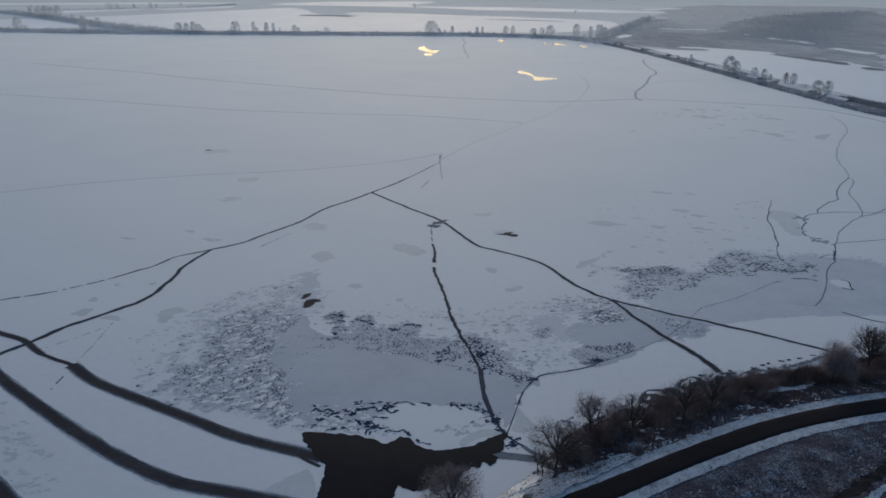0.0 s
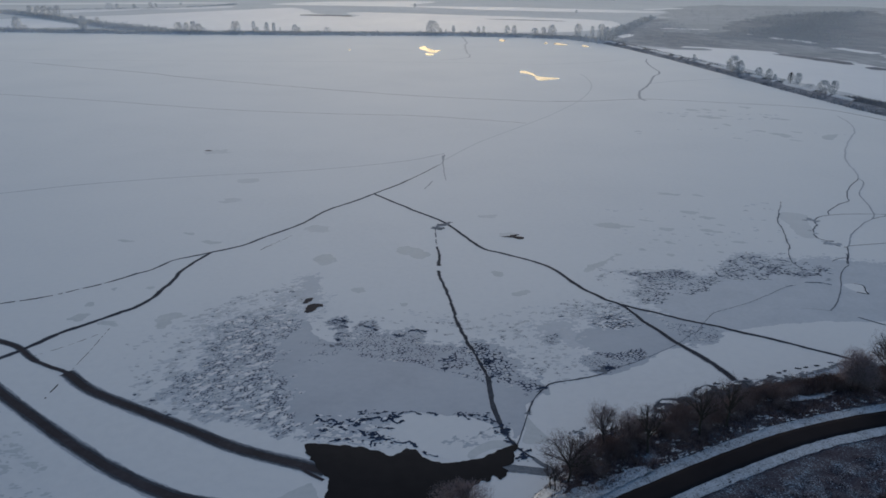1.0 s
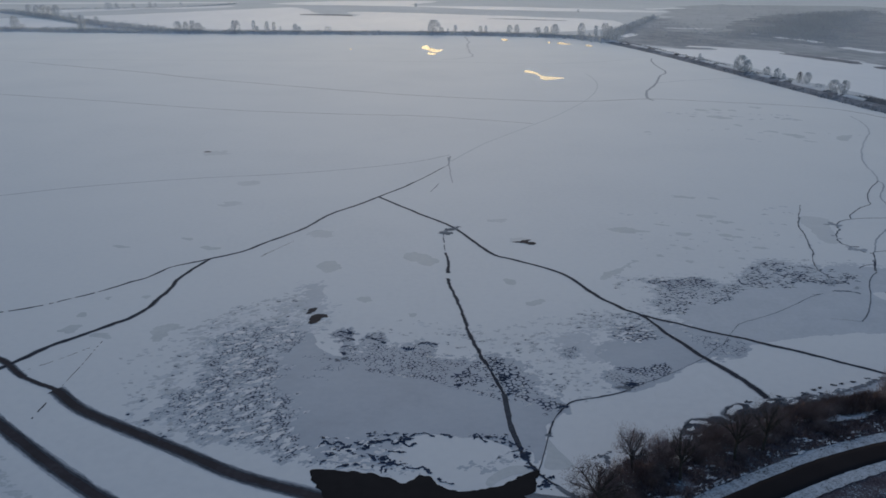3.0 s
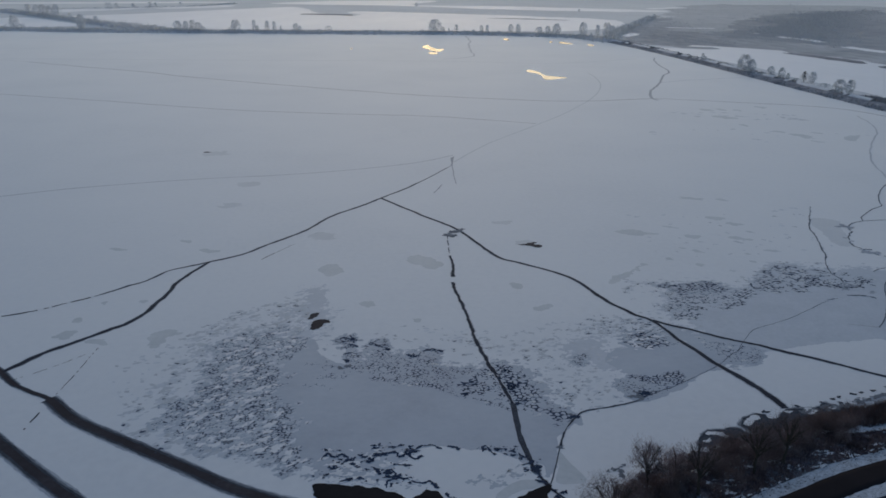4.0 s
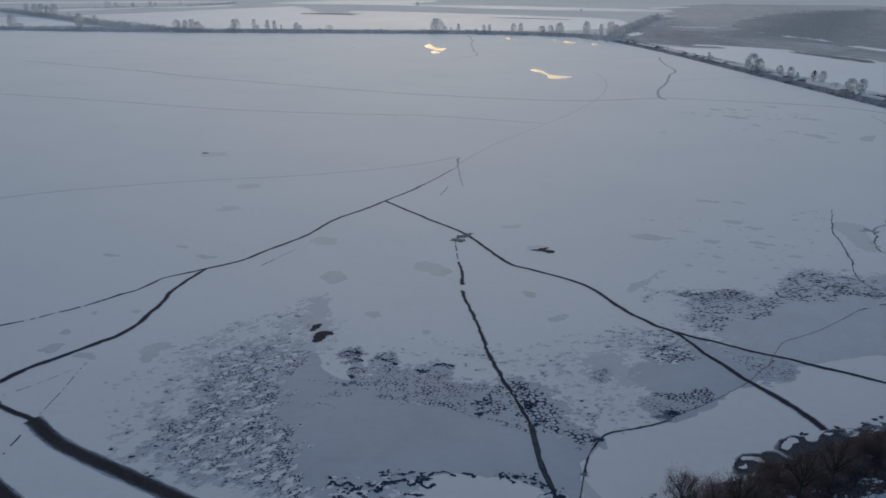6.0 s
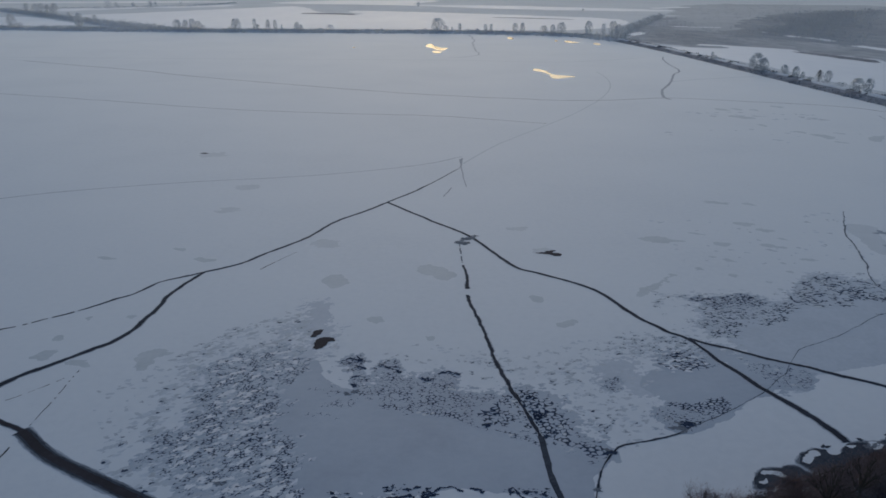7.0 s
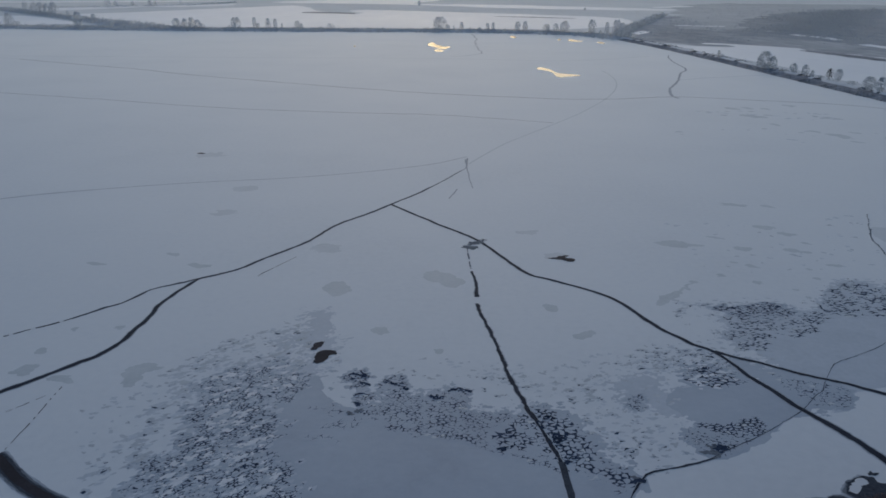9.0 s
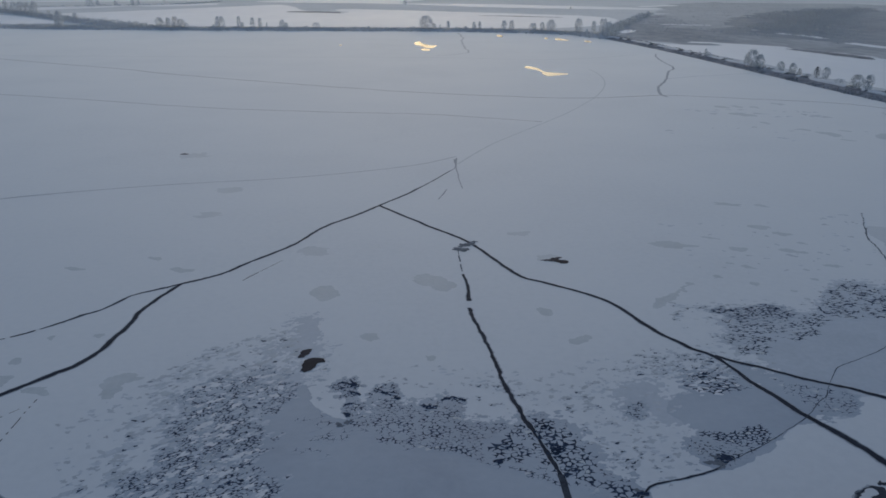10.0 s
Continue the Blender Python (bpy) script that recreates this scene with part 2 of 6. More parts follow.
def band(pts, width, step, z, seed, wander=0.0, rag=0.2, wave=6.0, gaps=0.0, closed=False):
    """A ragged strip along a line: its corners and faces. width: one number, or one at each end."""
    w0, w1 = width if isinstance(width, tuple) else (width, width)
    line = spline(pts, step, closed)
    n = len(line)
    v, f = [], []
    for i, p in enumerate(line):
        q = line[(i + 1) % n] if (i + 1 < n or closed) else p * 2 - line[i - 1]
        o = line[i - 1] if (i > 0 or closed) else p * 2 - q
        d = (q - o).normalized()
        side = Vector((-d.y, d.x))
        c = p + side * (wander * (rnd(p.x / wave / 2, p.y / wave / 2, seed) + 0.5 * rnd(p.x / wave * 2, p.y / wave * 2, seed + 1)))
        w = (w0 + (w1 - w0) * i / max(1, n - 1)) * 0.5
        a = w * (1 + rag * (rnd(p.x / wave, p.y / wave, seed + 2) + 0.8 * rnd(p.x / wave * 5, p.y / wave * 5, seed + 3)))
        b = w * (1 + rag * (rnd(p.x / wave, p.y / wave, seed + 4) + 0.8 * rnd(p.x / wave * 5, p.y / wave * 5, seed + 5)))
        v += [(*(c + side * a), z), (*(c - side * b), z)]
    for i in range(n if closed else n - 1):
        p = line[i]
        if gaps and rnd(p.x / 1.1, p.y / 1.1, seed + 9) > 0.45 - gaps:
            continue
        j = (i + 1) % n
        f.append((2 * i, 2 * i + 1, 2 * j + 1, 2 * j))
    return v, f


def outline(pts, step, seed, rag, wave):
    """A closed ragged shoreline through the given places."""
    line = spline(pts, step, True)
    return [Vector((p.x + rag * (rnd(p.x / wave, p.y / wave, seed) + 0.5 * rnd(p.x / wave * 3, p.y / wave * 3, seed + 1) + 0.25 * rnd(p.x / wave * 8, p.y / wave * 8, seed + 1.5)),
                    p.y + rag * (rnd(p.x / wave, p.y / wave, seed + 2) + 0.5 * rnd(p.x / wave * 3, p.y / wave * 3, seed + 3) + 0.25 * rnd(p.x / wave * 8, p.y / wave * 8, seed + 3.5)))) for p in line]


def sheet(name, pts, z, material, step=2.0, seed=1, rag=1.0, wave=8.0):
    edge = [Vector((p.x, p.y, z)) for p in outline(pts, step, seed, rag, wave)]
    tris = geometry.tessellate_polygon([edge])
    return solid(name, edge, [tuple(t) for t in tris], material)


def inside(x, y, poly):
    hit, j = False, len(poly) - 1
    for i in range(len(poly)):
        (ax, ay), (bx, by) = poly[i], poly[j]
        if (ay > y) != (by > y) and x < (bx - ax) * (y - ay) / (by - ay) + ax:
            hit = not hit
        j = i
    return hit


def scatter(poly, count, rng):
    xs, ys = [p[0] for p in poly], [p[1] for p in poly]
    out = []
    for _ in range(count * 30):
        if len(out) >= count:
            break
        x, y = rng.uniform(min(xs), max(xs)), rng.uniform(min(ys), max(ys))
        if inside(x, y, poly):
            out.append((x, y))
    return out


def splat(v, f, x, y, r, z, rng, long=1.0, turn=0.0):
    """One small ragged blotch, laid flat."""
    n = 16
    base = len(v)
    c, s = math.cos(turn), math.sin(turn)
    k1, k2, h1, h2 = rng.choice((2, 3)), rng.choice((4, 5)), rng.uniform(0, 6.283), rng.uniform(0, 6.283)
    for i in range(n):
        a = 2 * math.pi * i / n
        q = r * max(0.2, 1 + 0.32 * math.sin(k1 * a + h1) + 0.22 * math.sin(k2 * a + h2) + rng.uniform(-0.2, 0.2))
        dx, dy = q * long * math.cos(a), q * math.sin(a)
        v.append((x + dx * c - dy * s, y + dx * s + dy * c, z))
    f.append(tuple(range(base, base + n)))


def tube(v, f, path, radii, sides):
    base = len(v)
    for i, p in enumerate(path):
        d = (path[min(i + 1, len(path) - 1)] - path[max(i - 1, 0)]).normalized()
        u = d.cross(Vector((0.31, 0.87, 0.38))).normalized()
        w = d.cross(u)
        for k in range(sides):
            a = 2 * math.pi * k / sides
            v.append(p + (u * math.cos(a) + w * math.sin(a)) * radii[i])
    for i in range(len(path) - 1):
        for k in range(sides):
            a, b = base + i * sides + k, base + i * sides + (k + 1) % sides
            f.append((a, b, b + sides, a + sides))


def bent(start, way, length, rng, segs, lift):
    path, d = [start], way.normalized()
    for _ in range(segs):
        d = (d + Vector((rng.uniform(-1, 1), rng.uniform(-1, 1), rng.uniform(-1, 1))) * 0.22 + Vector((0, 0, lift))).normalized()
        path.append(path[-1] + d * (length / segs))
    return path


def sideways(d, rng, low, high):
    """A way that leaves d at an angle between low and high degrees."""
    p = d.cross(Vector((rng.uniform(-1, 1), rng.uniform(-1, 1), rng.uniform(-1, 1)))).normalized()
    a = radians(rng.uniform(low, high))
    return d * math.cos(a) + p * math.sin(a)


def bow(a, b, lift, rng, segs):
    """A bent limb from a to b that first climbs."""
    mid = a.lerp(b, 0.5) + Vector((rng.uniform(-0.1, 0.1), rng.uniform(-0.1, 0.1), lift)) * (b - a).length
    out = []
    for k in range(segs + 1):
        t = k / segs
        p = a * (1 - t) ** 2 + mid * (2 * t * (1 - t)) + b * t * t
        if 0 < k < segs:
            p += Vector((rng.uniform(-1, 1), rng.uniform(-1, 1), rng.uniform(-1, 1))) * (b - a).length * 0.035
        out.append(p)
    return out


def twig_blade(v, f, path, width, rng):
    """A thin tapering twig."""
    d = path[-1] - path[0]
    s = d.cross(Vector((rng.uniform(-1, 1), rng.uniform(-1, 1), rng.uniform(-1, 1)))).normalized() * width
    b = len(v)
    for k, p in enumerate(path[:-1]):
        q = s * (1 - 0.3 * k)
        v += [p - q, p + q]
    v.append(path[-1])
    for k in range(len(path) - 2):
        f.append((b + 2 * k, b + 2 * k + 1, b + 2 * k + 3, b + 2 * k + 2))
    f.append((len(v) - 3, len(v) - 2, len(v) - 1))


def bare_tree(seed, height, trunk=0.25, limbs=9, wide=0.42, low=0.28, branches=7, twigs=9, thick=0.02, stems=1, fine=0.010, sides=4, spray=4200):
    """A leafless tree whose limbs fill a rounded, uneven crown: stem, limbs and twigs, each as corners and faces."""
    rng = random.Random(seed)
    tv, tf, wv, wf, boughs = [], [], [], [], []
    half, mid = height * (1 - low) / 2, height * (1 + low) / 2
    ph = [rng.uniform(0, 6.283) for _ in range(4)]

    def shell(az, el, k):
        """A place on the crown's outline, k of the way out."""
        k *= 1 + 0.14 * math.sin(2 * az + ph[0]) + 0.10 * math.sin(3 * az + 4 * el + ph[1]) + 0.08 * math.sin(5 * az - 3 * el + ph[2])
        return Vector((math.cos(az) * math.cos(el) * height * wide * k, math.sin(az) * math.cos(el) * height * wide * k, mid + math.sin(el) * half * k))

    r0 = height * thick
    feet = []
    for s in range(stems):
        foot = Vector((rng.uniform(-1, 1), rng.uniform(-1, 1), 0)) * (0.09 * height if stems > 1 else 0)
        top = Vector((foot.x * 1.6 + rng.uniform(-0.04, 0.04) * height, foot.y * 1.6 + rng.uniform(-0.04, 0.04) * height, height * (trunk + 0.25)))
        main = bow(foot - Vector((0, 0, 0.4)), top, 0.02, rng, 5)
        q = 1.0 if stems == 1 else 0.6
        tube(tv, tf, main, [r0 * q * k for k in (1.35, 1.0, 0.88, 0.78, 0.62, 0.4)], 7)
        feet.append(main)
    for i in range(limbs):
        main = feet[i % stems]
        az = i * 2.39996 + rng.uniform(-0.3, 0.3)
        el = math.asin(min(0.98, max(-0.45, -0.35 + 1.35 * (i + 0.5) / limbs + rng.uniform(-0.1, 0.1))))
        start = main[3].lerp(main[5], rng.random() * (0.4 + 0.6 * i / limbs))
        end = shell(az, el, rng.uniform(0.72, 0.9))
        limb = bow(start, end, 0.16, rng, 5)
        lv, lf = [], []
        boughs.append((lv, lf))
        tube(lv, lf, limb, [r0 * k for k in (0.55, 0.45, 0.36, 0.27, 0.17, 0.08)], 5)
        for j in range(branches):
            t = rng.uniform(0.25, 0.98)
            b0 = limb[int(t * 5)].lerp(limb[min(5, int(t * 5) + 1)], (t * 5) % 1)
            b1 = shell(az + rng.gauss(0, 0.42), max(-0.9, min(1.45, el + rng.gauss(0, 0.34))), rng.uniform(0.55, 0.95))
            br = bow(b0, b1, 0.1, rng, 3)
            tube(lv, lf, br, [r0 * k for k in (0.22, 0.16, 0.11, 0.05)], sides)
            for m in range(twigs):
                c0 = br[m % 3].lerp(br[m % 3 + 1], rng.random())
                out = (c0 - Vector((0, 0, mid - half * 0.8))).normalized() + Vector((rng.uniform(-1, 1), rng.uniform(-1, 1), rng.uniform(-0.5, 1.0)))
                twig_blade(wv, wf, bent(c0, out, height * rng.uniform(0.04, 0.08), rng, 2, 0.05), fine * 2.0, rng)
    # the fine outer spray of the crown
    for _ in range(spray):
        az, el = rng.uniform(0, 6.283), math.asin(rng.uniform(-0.55, 1.0))
        c0 = shell(az, el, 0.25 + 0.72 * rng.random() ** 0.6)
        c0 += Vector((rng.gauss(0, 1), rng.gauss(0, 1), rng.gauss(0, 1))) * height * 0.02
        out = (c0 - Vector((0, 0, mid - half))).normalized() + Vector((rng.uniform(-1, 1), rng.uniform(-1, 1), rng.uniform(-0.7, 1.0)))
        twig_blade(wv, wf, [c0, c0 + out.normalized() * height * rng.uniform(0.03, 0.075)], fine * rng.uniform(1.2, 2.4), rng)
    return tv, tf, boughs, wv, wf


def tree(label, x, y, z, seed, height, twig=None, **shape):
    tv, tf, boughs, wv, wf = bare_tree(seed, height, **shape)
    root = tagged(new("tree"), label, "tree", "trees on the bank")
    root.location = (x, y, z)
    stem = solid("trunk", tv, tf, BARK, root, smooth=True)
    for lv, lf in boughs:
        solid("limb", lv, lf, BARK, stem, smooth=True)
    solid("crown", wv, wf, twig or TWIG, root)
    return root


def blades(v, f, x, y, z, h, w, count, rng, lean=0.5):
    """A tuft of upright stalks."""
    for _ in range(count):
        a = rng.uniform(0, 6.283)
        ox, oy = rng.uniform(-w, w), rng.uniform(-w, w)
        hh = h * rng.uniform(0.6, 1.15)
        dx, dy = math.cos(a) * w * 0.28, math.sin(a) * w * 0.28
        tx, ty = rng.uniform(-lean, lean) * hh, rng.uniform(-lean, lean) * hh
        b = len(v)
        v += [(x + ox - dx, y + oy - dy, z), (x + ox + dx, y + oy + dy, z), (x + ox + tx, y + oy + ty, z + hh)]
        f.append((b, b + 1, b + 2))


def polyline_gap(X, Y, pts):
    """Distance of grid places from a line, signed: positive to the line's left."""
    best = np.full(X.shape, 1e9)
    sign = np.ones(X.shape)
    for (ax, ay), (bx, by) in zip(pts[:-1], pts[1:]):
        dx, dy = bx - ax, by - ay
        t = np.clip(((X - ax) * dx + (Y - ay) * dy) / (dx * dx + dy * dy), 0, 1)
        ex, ey = X - ax - t * dx, Y - ay - t * dy
        d = np.hypot(ex, ey)
        s = np.where(dx * (Y - ay) - dy * (X - ax) >= 0, 1.0, -1.0)
        near = d < best
        best = np.where(near, d, best)
        sign = np.where(near, s, sign)
    return best * sign


# ---- ground, lake, road ----
SHORE = [(-900, -40), (-300, 70), (-120, 93), (-35, 99), (0, 104.5), (8.6, 110.5), (16.4, 118.5), (19.7, 124.0), (24.7, 131), (30.3, 136.5), (41.1, 142), (49.1, 145.5), (58.5, 150),
         (70.6, 153.5), (88.7, 158.5), (109.3, 166.5), (150, 188), (230, 245), (340, 400), (420, 420), (900, 300)]
ROAD = [(-120, -10), (-30, 70), (5, 96), (20, 106), (29, 111.2), (41, 118.3), (53.7, 125.3), (67, 131.8), (80.4, 136.6), (92, 139.6), (106, 142.4), (140, 148), (220, 158), (400, 150)]


def ground_height(X, Y):
    X, Y = np.asarray(X, float), np.asarray(Y, float)
    ds = -polyline_gap(X, Y, SHORE)
    dr = polyline_gap(X, Y, ROAD)
    up = np.clip(ds / np.maximum(1e-3, np.maximum(ds, 0) + np.maximum(dr - 5.0, 0.01)), 0, 1)
    bank = 1.45 * up * up * (3 - 2 * up)
    field = 1.45 - 0.5 * np.clip((-dr - 5) / 12, 0, 1)
    lumps = 0.16 * np.sin(X * 0.9 + 1.7 * np.sin(Y * 0.6)) * np.sin(Y * 1.1 + np.sin(X * 0.47)) * np.clip((np.abs(dr) - 5) / 3, 0, 1)
    land = np.where(dr > 0, bank, field) + lumps * np.clip(ds / 4, 0, 1)
    low = -0.5 + 0.0 * X
    h = np.where(ds > 0, np.minimum(land, -0.5 + 0.6 * ds), low)
    far = np.hypot(X, Y)
    return h + 70 * np.clip((far - 3000) / 1900, 0, 1) ** 1.5


def ground_at(x, y):
    return float(ground_height(np.array([x]), np.array([y]))[0])


gx = np.concatenate([np.linspace(-4800, -500, 22), np.linspace(-420, -30, 14), np.arange(-20, 132, 1.0), np.linspace(140, 520, 16), np.linspace(700, 4800, 20)])
gy = np.concatenate([np.linspace(-4800, -300, 20), np.linspace(-200, 80, 12), np.arange(88, 176, 1.0), np.linspace(182, 520, 14), np.linspace(700, 4800, 24)])
GX, GY = np.meshgrid(gx, gy)
GZ = ground_height(GX, GY)
nx, ny = len(gx), len(gy)
verts = np.stack([GX.ravel(), GY.ravel(), GZ.ravel()], 1).tolist()
faces = [(j * nx + i, j * nx + i + 1, (j + 1) * nx + i + 1, (j + 1) * nx + i) for j in range(ny - 1) for i in range(nx - 1)]
ground = solid("ground", verts, faces, FIELD, smooth=True)
ground.data.materials.append(LAND)
ground.data.polygons.foreach_set("material_index", [1 if gy[k // (nx - 1)] > 300 else 0 for k in range(len(faces))])
tagged(ground, "snow-dusted brown field and frosted marsh, paled with painted haze, reaching the horizon", "ground", kind="structure")

LAKE = [(-1250, -120), (-300, 60), (-120, 88), (-30, 94), (10, 104), (24, 118), (45, 132), (75, 145), (110, 160), (160, 188), (240, 245), (345, 395), (302, 506), (290, 577), (281, 663), (268, 782),
        (252, 929), (224, 1090), (188, 1165), (12, 1214), (-142, 1214), (-313, 1214), (-506, 1224), (-700, 1247), (-1250, 1330)]
edge = [Vector((*p, 0.0)) for p in LAKE]
lake = solid("lake_ice", edge, [tuple(t) for t in geometry.tessellate_polygon([edge])], SNOW)
tagged(lake, "wide frozen lake covered with thin grey-white snow", "lake ice", kind="structure")

# road with its worn wheel tracks and snowy verges
rv, rf = [], []
line = spline(ROAD[1:-1], 1.0)
for i, p in enumerate(line):
    q, o = line[min(i + 1, len(line) - 1)], line[max(i - 1, 0)]
    d = (q - o).normalized()
    side = Vector((-d.y, d.x))
    for s, z in ((-2.5, 1.40), (-2.35, 1.60), (-1.2, 1.64), (0, 1.66), (1.2, 1.64), (2.35, 1.60), (2.5, 1.40)):
        w = s * (1 + 0.03 * rnd(p.x / 3, p.y / 3, 4 + (s > 0))) if abs(s) > 2 else s
        rv.append((*(p + side * w), z))
rf = [(i * 7 + k, i * 7 + k + 1, i * 7 + k + 8, i * 7 + k + 7) for i in range(len(line) - 1) for k in range(6)]
road = tagged(solid("road", rv, rf, ASPHALT, smooth=True), "narrow wet black asphalt road curving along the bank", "road", kind="structure")


def beside(offset):
    out = []
    for i, p in enumerate(ROAD[1:-1]):
        q, o = Vector(ROAD[1:-1][min(i + 1, len(ROAD) - 3)]), Vector(ROAD[1:-1][max(i - 1, 0)])
        d = (q - o).normalized()
        out.append((p[0] - d.y * offset, p[1] + d.x * offset))
    return out


for off, width, seed in ((3.6, 2.4, 21), (-3.6, 2.5, 22)):
    v, f = band(beside(off), width, 0.7, 1.56, seed, 0.15, 0.16, 2.0)
    v = [(x, y, z + 0.05 * rnd(x * 1.3, y * 1.3, seed)) for x, y, z in v]
    tagged(solid("snow_verge", v, f, VERGE), "strip of trampled snow along the road edge", "snow verge", kind="structure")

# far dykes
DYKES = [
    ([(-1250, 1360), (-700, 1270), (-506, 1244), (-313, 1234), (-142, 1234), (12, 1233), (135, 1204), (200, 1160), (230, 1085)], 60, 40, HAZED_FROST_BANK),
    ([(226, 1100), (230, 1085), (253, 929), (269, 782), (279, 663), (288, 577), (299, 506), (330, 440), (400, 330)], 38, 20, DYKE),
    ([(-1300, 2080), (-983, 1843), (-804, 1658), (-627, 1446), (-517, 1334), (-430, 1262)], 46, 34, HAZED_FROST_BANK),
]
for pts, w0, w1, cover in DYKES:
    line = spline(pts, 12)
    v, f = [], []
    n = len(line)
    for i, p in enumerate(line):
        q, o = line[min(i + 1, n - 1)], line[max(i - 1, 0)]
        d = (q - o).normalized()
        side = Vector((-d.y, d.x))
        w = (w0 + (w1 - w0) * i / (n - 1)) * 0.5
        for s, z in ((-1, -0.6), (-0.8, 0.5), (-0.35, 1.7), (0.2, 1.8), (0.7, 0.6), (1, -0.6)):
            k = s * w * (1 + 0.18 * rnd(p.x / 40, p.y / 40, 31 + s))
            v.append((*(p + side * k), z + 0.25 * rnd(p.x / 15, p.y / 15, 35 + s)))
    f = [(i * 6 + k, i * 6 + k + 1, i * 6 + k + 7, i * 6 + k + 6) for i in range(n - 1) for k in range(5)]
    tagged(solid("dyke", v, f, cover, smooth=True), "long low earth dyke grown with reeds and brush", "dyke", kind="structure")

# snow on the crown of the nearer dyke
def snow_ridge(pts, seed, crown):
    """A low drifted ridge of snow, broken where brush has grown through."""
    line = spline(pts, 3)
    v, f = [], []
    for i, p in enumerate(line):
        q, o = line[min(i + 1, len(line) - 1)], line[max(i - 1, 0)]
        d = (q - o).normalized()
        side = Vector((-d.y, d.x))
        k = 0.75 + 0.5 * rnd(p.x / 9, p.y / 9, seed)
        for off, z in ((-3.4, crown - 1.1), (-1.6, crown - 0.25), (0.6, crown), (3.0, crown - 0.2), (4.6, crown - 1.4)):
            v.append((*(p + side * off * k), z + 0.12 * rnd(p.x / 4, p.y / 4, seed + off)))
    for i, p in enumerate(line[:-1]):
        if rnd(p.x / 14, p.y / 14, seed + 3) + 0.5 * rnd(p.x / 4, p.y / 4, seed + 4) < 0.22:
            f += [(i * 5 + k, i * 5 + k + 1, i * 5 + k + 6, i * 5 + k + 5) for k in range(4)]
    return v, f


for i, (pts, crown) in enumerate((([(215, 1125), (239, 1010), (259, 870), (273, 740), (283, 640), (293, 560)], 2.9), ([(-420, 1240), (-250, 1236), (-60, 1236), (90, 1222)], 2.4))):
    v, f = snow_ridge(pts, 60 + i, crown)
    tagged(solid("snow_strip", v, f, FRESH, smooth=True), "broken strip of snow along the dyke crown", "snow strip", kind="structure")

PONDS = [
    ([(-903, 1625), (-859, 1652), (-760, 1554), (-632, 1402), (-665, 1362), (-742, 1330), (-980, 1400)], 8),
    ([(-527, 1342), (-610, 1450), (-721, 1600), (-791, 1706), (-699, 1847), (-548, 2124), (-430, 2299), (-311, 1951), (-260, 1860), (-210, 1793), (-200, 1830), (-223, 2025), (85, 1879), (219, 1788), (330, 1703), (329, 1503),
      (203, 1318), (13, 1310), (-253, 1322)], 10),
    ([(-552, 2569), (-379, 2898), (-34, 2958), (-100, 2533), (194, 2431), (561, 2191), (518, 2081), (175, 2180), (-147, 2429)], 12),
    ([(-1082, 1953), (-971, 2070), (-845, 2241), (-803, 2128), (-910, 1881), (-1006, 1813)], 10),
    ([(-823, 2244), (-652, 2402), (-617, 2273), (-732, 2138)], 8),
]
PONDS += [
    ([(256, 1013), (324, 985), (339, 1035), (407, 974), (395, 944), (422, 898), (440, 850), (452, 780), (500, 700), (420, 560), (323, 540), (316, 614), (304, 687), (292, 799), (272, 931)], 7),
    ([(306, 1033), (334, 1018), (340, 1040), (318, 1052)], 3),
    ([(382, 1423), (460, 1398), (462, 1412), (390, 1440)], 4),
    ([(484, 1287), (493, 1275), (500, 1285), (490, 1296)], 2),
]
PONDS += [
    ([(491, 1214), (495, 1181), (506, 1185), (503, 1215)], 3),
    ([(504, 1181), (509, 1109), (520, 1112), (520, 1175)], 4),
    ([(503, 1036), (510, 951), (528, 960), (520, 1040)], 5),
    ([(581, 2270), (697, 2367), (690, 2420), (570, 2320)], 10),
    ([(253, 1215), (293, 1280), (300, 1262), (268, 1195)], 4),
    ([(1702, 3504), (1749, 3194), (1840, 3200), (1800, 3560)], 20),
    ([(-1500, 2500), (-900, 2720), (-700, 2640), (-1300, 2420)], 20),
]
for i, (pts, rag) in enumerate(PONDS):
    tagged(sheet("pond_ice", pts, -0.44 + 0.002 * i, POND, 14, 70 + i * 3, rag, 45), "snow-covered frozen pond among the marshes", "pond ice", kind="structure")
for i, pts in enumerate(([(331.8, 1468.7), (465.6, 1672.8), (674.8, 1861.9), (921.7, 2032.3), (1206.4, 2198.7), (453.7, 806.6), (427.9, 826.9), (421.6, 898.3), (384.6, 929.8), (363.2, 987.5), (329.8, 993.5), (293.0, 1041.0), (277.4, 1166.2)], [(285, 1180), (330, 1085), (420, 1055), (520, 985), (560, 985), (610, 1090), (530, 1260), (440, 1330), (330, 1330)], [(236, 1130), (262, 1300), (362, 1513), (470, 1800), (480, 1500), (400, 1400), (330, 1100), (300, 1035), (275, 1030), (252, 1070)], [(480, 1310), (560, 1190), (640, 1100), (700, 1120), (620, 1300), (520, 1560), (480, 1500)])):
    tagged(sheet("marsh", pts, -0.475 + 0.005 * i, MARSH, 10, 150 + i, 30, 60), "dark frosted marsh beyond the ponds, haze painted into its colour", "marsh", kind="structure")
